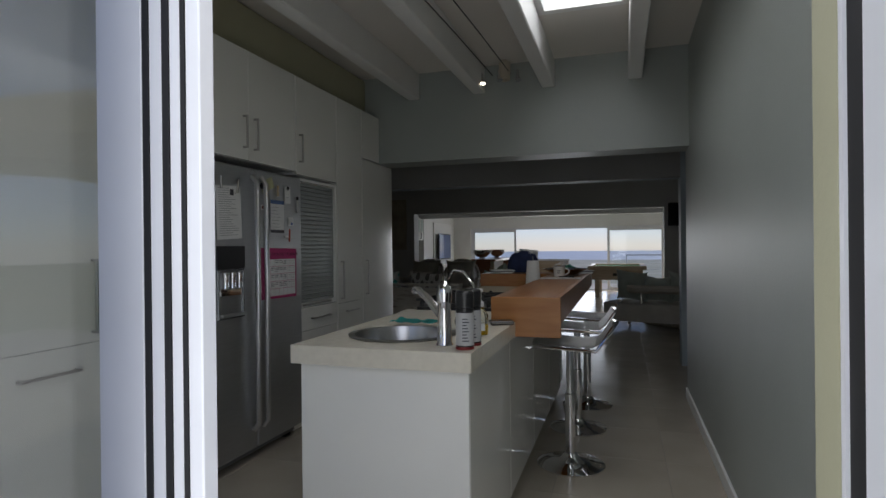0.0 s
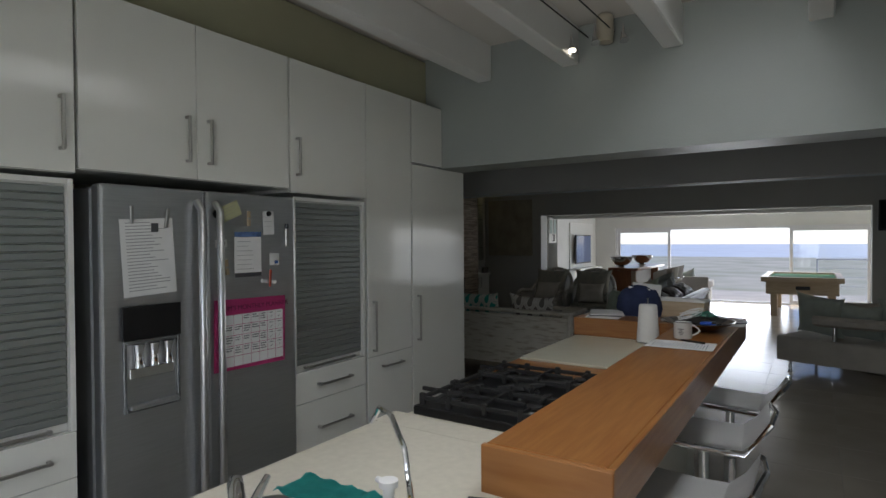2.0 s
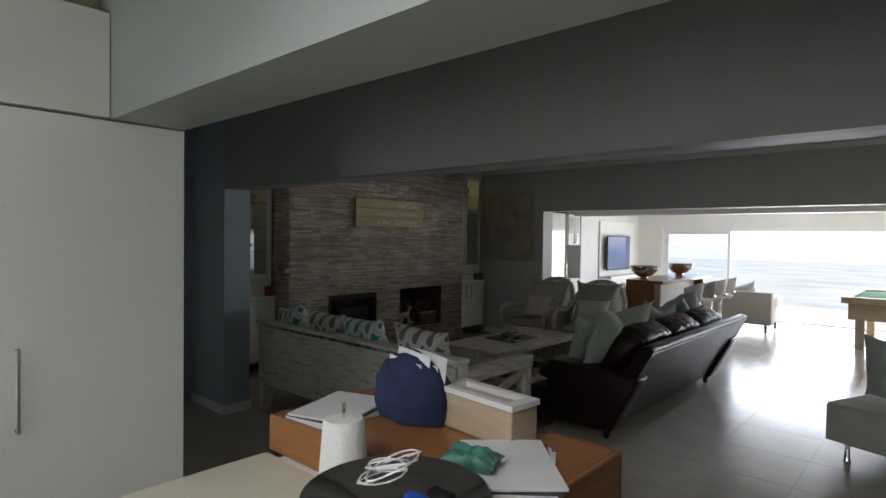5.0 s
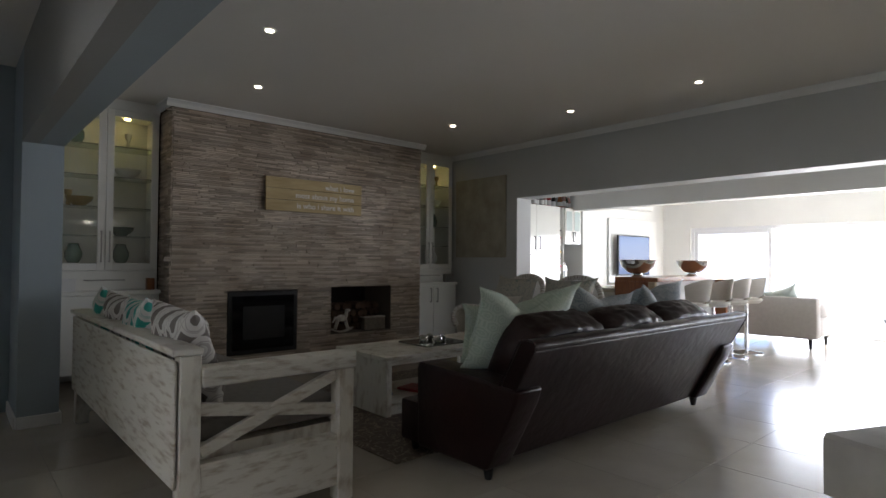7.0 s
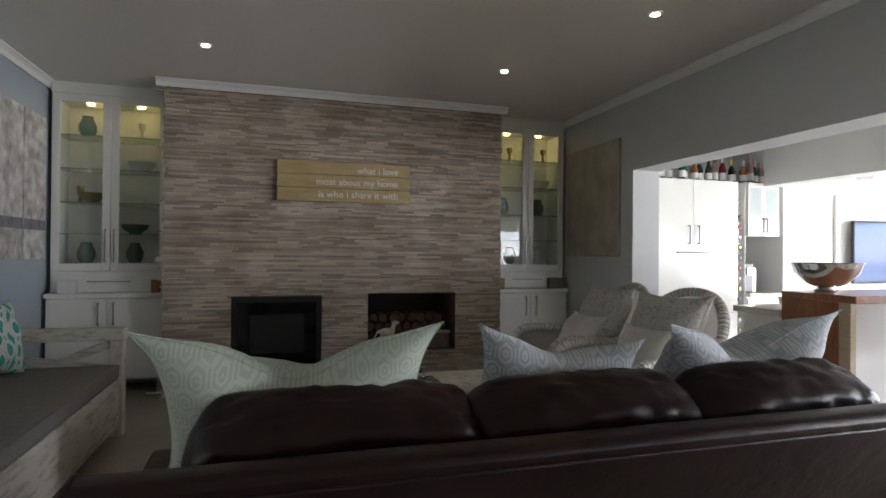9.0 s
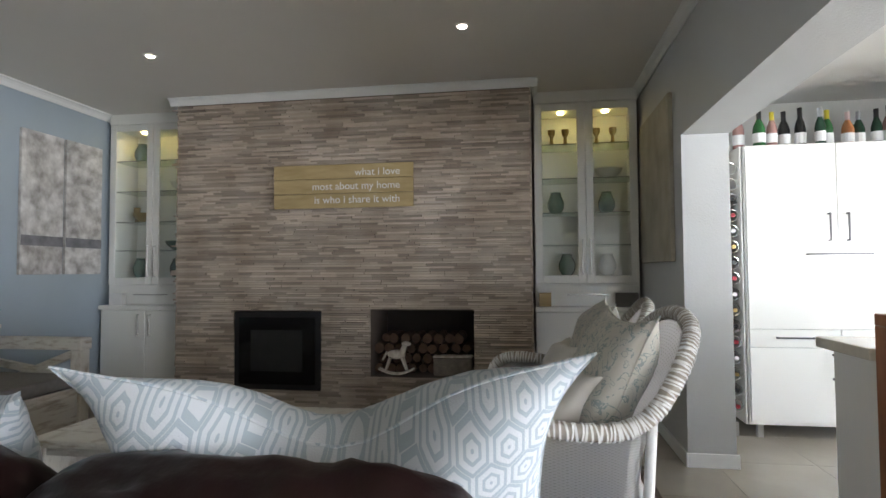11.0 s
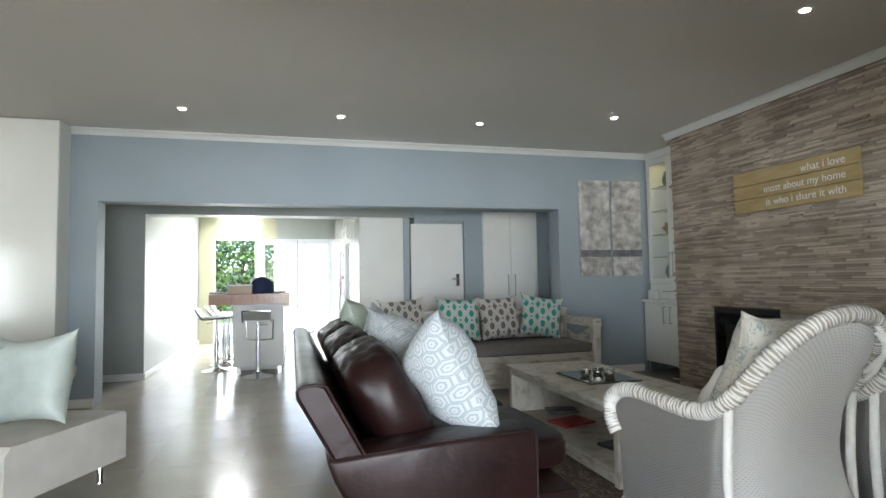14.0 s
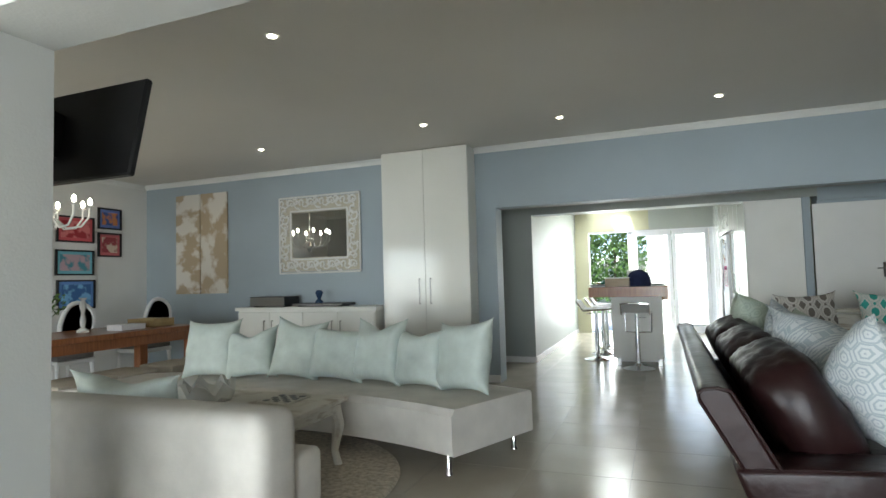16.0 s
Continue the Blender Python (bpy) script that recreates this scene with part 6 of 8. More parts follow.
def wicker_chair(label):
    """Front towards -y; stands at its middle."""
    c = thing("wicker_armchair", (0, 0, 0), label, "armchair", "wicker armchairs by the fireplace")
    half = [(0, 0.455, 1.015), (0.12, 0.45, 1.0), (0.22, 0.425, 0.955), (0.29, 0.375, 0.885), (0.335, 0.315, 0.80), (0.36, 0.245, 0.71), (0.37, 0.17, 0.655), (0.372, 0.08, 0.63), (0.372, -0.04, 0.632), (0.372, -0.18, 0.648), (0.372, -0.30, 0.65), (0.372, -0.38, 0.625), (0.374, -0.425, 0.57), (0.372, -0.425, 0.50), (0.366, -0.40, 0.44)]

    def rim(t):
        """The rolled rim: t from -1, left arm's front, over the back's top at 0, to 1."""
        a = abs(t) * (len(half) - 1)
        i = min(int(a), len(half) - 2)
        f = a - i
        p0, p1, p2, p3 = (Vector(half[max(i - 1, 0)] if i else (-half[1][0], half[1][1], half[1][2])), Vector(half[i]), Vector(half[i + 1]), Vector(half[min(i + 2, len(half) - 1)]))
        q = 0.5 * (2 * p1 + (p2 - p0) * f + (2 * p0 - 5 * p1 + 4 * p2 - p3) * f * f + (3 * p1 - p0 - 3 * p2 + p3) * f ** 3)
        return Vector((q.x * (1 if t > 0 else -1), q.y, q.z))
    n = 72
    line = [rim(2 * k / n - 1) for k in range(n + 1)]
    part("rim", tube(line, 0.031, 10), mat("wicker_core", (0.40, 0.36, 0.30), 0.6, var=0.1, scale=30), c, "thick rolled wicker rim", True)
    braid = bmesh.new()
    m2 = 210
    wrap_rnd = random.Random(17)
    for k in range(m2):
        t = 2 * (k + 0.5) / m2 - 1
        p, q = rim(t), rim(t + 0.004)
        d = (q - p).normalized()
        m = Matrix.Translation(p) @ d.to_track_quat("Z", "Y").to_matrix().to_4x4() @ Matrix.Rotation(radians(wrap_rnd.uniform(-8, 16)), 4, "X") @ Matrix.Rotation(radians(wrap_rnd.uniform(-7, 7)), 4, "Y")
        rr = wrap_rnd.uniform(0.0325, 0.0365)
        bmesh.ops.create_cone(braid, cap_ends=False, segments=9, radius1=rr, radius2=rr + 0.001, depth=wrap_rnd.uniform(0.006, 0.0105), matrix=m)
    tagged(part("wrapping", braid, M_WICKER, c, smooth=True), kind="stuff")

    def foot_line(t):
        """Where the woven skin under the rim meets the ground edge."""
        p = rim(t)
        a = abs(t)
        if a > 0.43:
            return Vector((math.copysign(0.35, p.x), min(max(p.y * 0.93, -0.38), 0.20), 0.10))
        k = a / 0.43
        return Vector((math.copysign(0.34 * k, t), 0.37 - 0.17 * k ** 6, 0.10 + 0.03 * (1 - k ** 2)))

    def waist(t):
        a = min(abs(t) / 0.43, 1)
        p = rim(t)
        if abs(t) > 0.43:
            return Vector((math.copysign(0.355, p.x), min(max(p.y * 0.95, -0.39), 0.18), 0.38))
        return Vector((math.copysign(0.26 * a + 0.08 * a ** 6, t), 0.235 - 0.06 * a ** 6, 0.42))

    def shell(u, v):
        t = (2 * u - 1) * 0.86
        a, b, d = rim(t), waist(t), foot_line(t)
        if v < 0.55:
            q = a.lerp(b, v / 0.55)
        else:
            q = b.lerp(d, (v - 0.55) / 0.45)
        q.y -= 0.02 * math.sin(math.pi * min(v / 0.55, 1)) * (abs(t) < 0.4)
        return q
    grid_mesh("shell", shell, 64, 16, 2.4, 0.9, c)
    grid_mesh("front_panel", lambda u, v: Vector(((u - 0.5) * 0.70, -0.385 + 0.02 * math.sin(u * math.pi), 0.09 + v * 0.28)), 8, 4, 0.70, 0.28, c)
    grid_mesh("seat", lambda u, v: Vector(((u - 0.5) * 0.66, -0.38 + v * 0.56, 0.36)), 6, 6, 0.66, 0.56, c)
    for sx in (-1, 1):
        part("corner_post", tube([(0.362 * sx, 0.225, 0.70), (0.36 * sx, 0.205, 0.40), (0.35 * sx, 0.215, 0.0)], 0.019, 10), M_WICKER, c, "straight white corner post", True)
        part("leg", tube([(0.345 * sx, -0.375, 0.0), (0.345 * sx, -0.375, 0.14)], 0.02), M_WICKER, c)
        part("leg", tube([(0.28 * sx, 0.27, 0.0), (0.28 * sx, 0.26, 0.16)], 0.018), M_WICKER, c)
        for k, e in enumerate((0.0, 0.028) if sx < 0 else ()):
            part("scroll", tube([(0.15 * sx, 0.455, 0.965 - e), (0.19 * sx, 0.462, 0.92 - e), (0.215 * sx, 0.44, 0.85), (0.225 * sx, 0.395, 0.78 + e), (0.26 * sx, 0.345, 0.745 + e), (0.325 * sx, 0.305, 0.77 + e)], 0.010, 8), M_WICKER, c, "bent cane scroll", True)
    return c


def chair_cushions(px, py, rz):
    m = pose(px, py, 0, 0, 0, rz)

    def at(x, y, z, r):
        q = m @ Vector((x, y, z))
        return tuple(q)
    sc = thing("seat_cushion", (0, 0, 0), "scroll printed seat cushion on the wicker chair", "cushion", "wicker chair cushions")
    sc.matrix_world = m
    part("cover", box(-0.3, 0.3, -0.33, 0.16, 0.375, 0.48, bevel=0.035, seg=3), M_SCROLL, sc, smooth=True)
    cushion("rounded back cushion with grey scroll print", at(0, 0.04, 0.47, 0), (0.62, 0.60, 0.22), M_SCROLL, 51, rx=-22, rz=rz, group="wicker chair cushions", piping=M_SCROLL)
    cushion("plain beige scatter cushion on the wicker chair", at(0.02, -0.13, 0.485, 0), (0.44, 0.38, 0.15), M_VELVET, 52, rx=-32, rz=rz + 5, group="wicker chair cushions")


wc = wicker_chair("white wicker armchair with scroll print cushions")
for k, (x, y, r) in enumerate(((-2.68, 12.77, 8), (-3.50, 12.79, -3))):
    if k == 0:
        wc.matrix_world = pose(x, y, 0.012, 0, 0, r)
    else:
        copy_thing(wc, pose(x, y, 0.012, 0, 0, r))
    chair_cushions(x, y, r)


# ---- white lounge ----
def arc_sofa():
    s = thing("curved_sofa", (0, 0, 0), "curved cream velvet sofa on chrome feet", "sofa")
    cx, cy, ri, ro = 1.95, 15.0, 3.62, 4.42
    a0, a1, n = -113.5, -58.0, 28

    def ring(prof, name, b0=a0, b1=a1, material=M_VELVET):
        bm = bmesh.new()
        rings = []
        for k in range(n + 1):
            a = radians(b0 + (b1 - b0) * k / n)
            rings.append([bm.verts.new((cx + r * math.cos(a), cy + r * math.sin(a), z)) for r, z in prof])
        for p, q in zip(rings, rings[1:]):
            for i in range(len(prof)):
                bm.faces.new((p[i], p[(i + 1) % len(prof)], q[(i + 1) % len(prof)], q[i]))
        bm.faces.new(rings[0]), bm.faces.new(rings[-1][::-1])
        return part(name, bm, material, s, smooth=True)
    ring([(ri, 0.14), (ri - 0.015, 0.2), (ri - 0.015, 0.38), (ri + 0.02, 0.42), (ro - 0.02, 0.42), (ro, 0.40), (ro, 0.14)], "seat")
    ring([(ro - 0.15, 0.56), (ro - 0.17, 0.60), (ro - 0.15, 0.655), (ro - 0.05, 0.69), (ro + 0.06, 0.70), (ro + 0.10, 0.665), (ro + 0.08, 0.61), (ro - 0.04, 0.57)], "backrest", -108.3, -84)
    for a in (-106, -96, -86):
        q = radians(a)
        part("back_post", lathe([(0.022, 0.421), (0.018, 0.43), (0.018, 0.585)], 14, Matrix.Translation(((cx + (ro - 0.05) * math.cos(q)), cy + (ro - 0.05) * math.sin(q), 0))), M_CHROME, s, "chrome post under the back roll", True)
    for a in (a0 + 1.6, (a0 + a1) / 2, a1 - 1.6):
        for r in (ri + 0.06, ro - 0.06):
            q = radians(a)
            part("foot", lathe([(0.026, 0), (0.026, 0.01), (0.018, 0.02), (0.018, 0.14)], 14, Matrix.Translation((cx + r * math.cos(q), cy + r * math.sin(q), 0))), M_CHROME, s, "chrome foot", True)
    for k in range(7):
        a = -109.3 + k * 5.6
        q = radians(a)
        r = ro - 0.40
        cushion("pale sea-green silk cushion on the curved sofa", (cx + r * math.cos(q), cy + r * math.sin(q), 0.422), (0.46 if k % 3 else 0.52, 0.43 if k % 2 else 0.50, 0.19), M_SILK, 70 + k, rx=-14, rz=a + 90 + 180 + (k * 37 % 17) - 8, ry=(k * 29 % 13) - 6, crush=0.03 * (k % 3), group="silk cushions on the curved sofa")


arc_sofa()


def block_chair():
    s = thing("lounge_chair", (0, 0, 0), "low-backed cream velvet lounge chair", "armchair")
    part("back", box(0.85, 2.45, 12.72, 13.0, 0.14, 0.665, bevel=0.075, seg=4), M_VELVET, s, smooth=True)
    part("seat", box(0.88, 2.43, 12.50, 12.719, 0.14, 0.42, bevel=0.04, seg=3), M_VELVET, s, smooth=True)
    for x in (0.98, 2.35):
        for y in (12.6, 12.9):
            part("foot", lathe([(0.016, 0), (0.02, 0.14)], 10, Matrix.Translation((x, y, 0))), M_CHROME, s, "chrome foot", True)
    cushion("small sea-green silk bolster on the chair back", (2.0, 12.62, 0.425), (0.78, 0.34, 0.14), M_SILK, 90, rx=12, rz=180, crush=0.05)


block_chair()


def lounge_table():
    t = thing("side_table", (0, 0, 0), "whitewashed low table with curved cabriole legs", "table")
    x0, x1, y0, y1, h = 1.26, 2.5, 11.62, 12.36, 0.46
    part("tabletop", box(x0, x1, y0, y1, h - 0.03, h, bevel=0.008, seg=2), M_DISTRESSX, t)
    part("apron", box(x0 + 0.04, x1 - 0.04, y0 + 0.04, y1 - 0.04, h - 0.10, h - 0.031, bevel=0.004), M_DISTRESSX, t)
    for x in (x0 + 0.07, x1 - 0.07):
        for y in (y0 + 0.07, y1 - 0.07):
            sx, sy = (1 if x > 1.8 else -1), (1 if y > 12 else -1)
            part("leg", tube([(x, y, h - 0.05), (x + 0.02 * sx, y + 0.02 * sy, 0.28), (x, y, 0.12), (x + 0.02 * sx, y + 0.02 * sy, 0.0)], [0.045, 0.04, 0.024, 0.03], 8), M_DISTRESS, t, smooth=True)
    sh = vase("white ceramic clam shell bowl", (2.0, 12.1, h + 0.001), [(0, 0), (0.06, 0), (0.14, 0.05), (0.16, 0.12), (0.13, 0.13), (0.10, 0.07), (0, 0.03)], M_WHITEC, "shell_bowl", "bowl")
    for v in sh.children[0].data.vertices:
        a = math.atan2(v.co.y, v.co.x)
        v.co.z *= 1 + 0.35 * math.sin(a * 7)
        v.co.x *= 1.2
    bd = thing("game_board", (1.6, 11.85, h + 0.001), "small chequered board game on the table", "game")
    part("board", box(-0.12, 0.12, -0.12, 0.12, 0, 0.01, bevel=0.002), M_DISTRESS, bd)
    bm = bmesh.new()
    for i in range(5):
        for j in range(5):
            if (i + j) % 2 == 0:
                add_box(bm, -0.1 + i * 0.04, -0.065 + i * 0.04, -0.1 + j * 0.04, -0.065 + j * 0.04, 0.0101, 0.013)
    part("squares", bm, M_BLACK, bd)


lounge_table()
tagged(part("shag_rug", lathe([(0, 0.001), (1.05, 0.001), (1.07, 0.012), (1.05, 0.03), (0, 0.032)], 60, Matrix.Translation((1.85, 12.1, 0))), M_SHAG, smooth=True), "thick cream shag rug under the low table", "rug")
tagged(part("patterned_rug", box(-3.9, -1.7, 9.9, 13.3, 0.0005, 0.011, bevel=0.004), fabric("rug_mottle", (0.10, 0.075, 0.055), (0.26, 0.21, 0.16), "scroll", 1.6)), "brown mottled rug under the coffee table", "rug")


# ---- passage doors ----
def passage_doors():
    d = thing("door_2", (0, 0, 0), "closed flush white interior door with a small handle plate", "door")
    d["kind"] = "structure"
    part("door_leaf", box(-3.22, -2.44, 6.905, 6.94, 0.005, 2.0, bevel=0.003), M_WHITE, d)
    part("door_handle", box(-3.16, -3.11, 6.941, 6.948, 1.10, 1.27, bevel=0.002), M_CHROME, d, "chrome lock plate and lever")
    part("lever", tube([(-3.135, 6.95, 1.20), (-3.135, 6.985, 1.20), (-3.04, 6.985, 1.20)], 0.008, 8), M_CHROME, d)
    c = thing("linen_cupboard", (0, 0, 0), "white two-door cupboard built into the passage wall", "cabinet")
    part("body", box(-4.40, -3.53, 6.905, 6.935, 0.0, 2.19), M_SATIN, c)
    for a, b, h in ((-4.395, -3.967, -4.02), (-3.963, -3.535, -3.91)):
        q = part("door", box(a, b, 6.936, 6.955, 0.08, 2.18, bevel=0.003), M_SATIN, c)
        bar_handle(q, (h, 6.955, 1.10), 0.3, "z", (0, 1))


passage_doors()


def hall_cabinet():
    c = thing("hall_cabinet", (0, 0, 0), "full-height glossy white two-door cabinet on the dining wall", "cabinet")
    part("body", box(1.32, 2.42, 8.54, 8.81, 0.0, LZ - 0.005), M_SATIN, c)
    for a, b, h in ((1.322, 1.868, 1.80), (1.872, 2.418, 1.94)):
        q = part("door", box(a, b, 8.811, 8.83, 0.06, LZ - 0.01, bevel=0.002), M_GLOSS, c)
        bar_handle(q, (h, 8.83, 1.08), 0.3, "z", (0, 1))


hall_cabinet()


# ---- wall pictures ----
def canvas(label, x0, x1, z0, z1, y, base, mark, face=1, seed=0.0, sc=1.0, band=False, sharp=True):
    c = thing("canvas_picture", (0, 0, 0), label, "picture")
    m = mat("canvas_paint", base, 0.6, scale=3.2 * sc, color2=mark, bump=0.4, bscale=25, stretch=(1, 1, 0.8 + seed), sharp=sharp)
    part("canvas", box(x0, x1, *sorted((y, y + 0.03 * face)), z0, z1, bevel=0.003), m, c)
    if band:
        zb = z0 + (z1 - z0) * 0.20
        part("band", box(x0 + 0.002, x1 - 0.002, *sorted((y + 0.031 * face, y + 0.033 * face)), zb, zb + 0.085), mat("grey_band", (0.17, 0.17, 0.18), 0.6, var=0.3, scale=12), c, "dark grey painted band")
    return c


canvas("pale canvas of grey garden flowers, dark band below", -4.66, -4.24, 1.20, 2.40, 8.532, (0.68, 0.67, 0.64), (0.24, 0.22, 0.20), band=True, sc=3.2, sharp=False)
canvas("second pale flower canvas hung beside the first", -5.11, -4.69, 1.20, 2.40, 8.532, (0.68, 0.67, 0.64), (0.26, 0.24, 0.22), band=True, seed=0.3, sc=3.2, sharp=False)
canvas("large gold and grey abstract canvas on the pier", -5.12, -4.14, 1.26, 2.38, 13.568, (0.30, 0.27, 0.20), (0.45, 0.42, 0.34), face=-1, sc=1.5, sharp=False)
for x0, x1 in ((5.03, 5.51), (5.53, 5.98)):
    canvas("tall cream canvas with beige flower blossoms", x0, x1, 1.10, 2.55, 8.532, (0.66, 0.63, 0.57), (0.42, 0.33, 0.22), seed=x0 - 5, sc=1.0)


def mirror():
    c = thing("mirror", (0, 0, 0), "rectangular mirror in a carved white scrollwork frame", "mirror")
    x0, x1, z0, z1 = 2.88, 4.12, 1.35, 2.37
    part("glass", box(3.07, 3.93, 8.55, 8.556, 1.54, 2.17), M_MIRROR, c)
    bm = bmesh.new()
    for a in ((x0 + 0.02, 3.08, z0 + 0.02, z1 - 0.02), (3.92, x1 - 0.02, z0 + 0.02, z1 - 0.02), (3.08, 3.92, z0 + 0.02, 1.55), (3.08, 3.92, 2.16, z1 - 0.02)):
        add_box(bm, a[0], a[1], 8.535, 8.56, a[2], a[3])
    # darker backing: the shade between the scrolls is put into its colour
    fr = part("frame", bm, mat("frame_shadow", (0.48, 0.45, 0.36), 0.7), c)
    bm = bmesh.new()
    rnd = random.Random(4)

    def curl(x, z, a, r):
        tube([(x + r * (1 - q / 9) * math.cos(a + q * 0.75), 8.568, z + r * (1 - q / 9) * math.sin(a + q * 0.75)) for q in range(8)], [0.016 - 0.001 * q for q in range(8)], 6, bm)
    for k in range(11):
        x = x0 + 0.09 + k * (x1 - x0 - 0.18) / 10
        for z in (z0 + 0.09, z1 - 0.09):
            curl(x, z, k * 2.1, 0.075)
            curl(x + 0.04, z + 0.02, k * 2.1 + 3.1, 0.05)
    for k in range(7):
        z = z0 + 0.2 + k * (z1 - z0 - 0.4) / 6
        for x in (x0 + 0.09, x1 - 0.09):
            curl(x, z, k * 1.7, 0.075)
            curl(x + 0.02, z + 0.04, k * 1.7 + 3.1, 0.05)
    for a, b in (((x0, z0), (x1, z0)), ((x1, z0), (x1, z1)), ((x1, z1), (x0, z1)), ((x0, z1), (x0, z0)), ((3.06, 1.53), (3.94, 1.53)), ((3.94, 1.53), (3.94, 2.18)), ((3.94, 2.18), (3.06, 2.18)), ((3.06, 2.18), (3.06, 1.53))):
        tube([(a[0], 8.56, a[1]), (b[0], 8.56, b[1])], 0.014, 6, bm)
    part("carving", bm, M_WHITEC, c, "carved white leaf scrolls", True)


mirror()


def gallery():
    pal = [(0.35, 0.03, 0.04), (0.05, 0.10, 0.30), (0.08, 0.28, 0.35), (0.30, 0.05, 0.06), (0.05, 0.14, 0.35), (0.12, 0.14, 0.12), (0.25, 0.10, 0.12), (0.1, 0.12, 0.14)]
    mk = [(0.65, 0.2, 0.2), (0.5, 0.2, 0.08), (0.5, 0.35, 0.4), (0.6, 0.5, 0.4), (0.2, 0.45, 0.7), (0.4, 0.3, 0.2), (0.4, 0.3, 0.3), (0.3, 0.3, 0.3)]
    spots = [(9.40, 9.92, 1.84, 2.19), (8.98, 9.34, 2.05, 2.35), (9.40, 9.93, 1.40, 1.74), (8.98, 9.34, 1.66, 2.0), (9.38, 9.91, 0.95, 1.34), (10.0, 10.3, 1.70, 2.05), (10.0, 10.3, 1.35, 1.65), (10.36, 10.8, 1.5, 2.1)]
    for (y0, y1, z0, z1), b, k in zip(spots, pal, mk):
        c = thing("framed_picture", (0, 0, 0), "bright child-like painting in a thin dark frame", "picture", "framed pictures on the dining wall")
        bm = bmesh.new()
        t = 0.022
        for a in ((y0, y1, z0, z0 + t), (y0, y1, z1 - t, z1), (y0, y0 + t, z0 + t, z1 - t), (y1 - t, y1, z0 + t, z1 - t)):
            add_box(bm, 6.57, 6.598, *a)
        part("frame", bm, M_BLACK, c)
        part("mount", box(6.588, 6.597, y0 + t, y1 - t, z0 + t, z1 - t), mat("mount", tuple(min(0.6, v * 1.6 + 0.06) for v in b), 0.7), c)
        part("painting", box(6.580, 6.587, y0 + t + 0.04, y1 - t - 0.04, z0 + t + 0.04, z1 - t - 0.04), mat("painting", b, 0.6, scale=7, color2=k, sharp=True), c)


gallery()


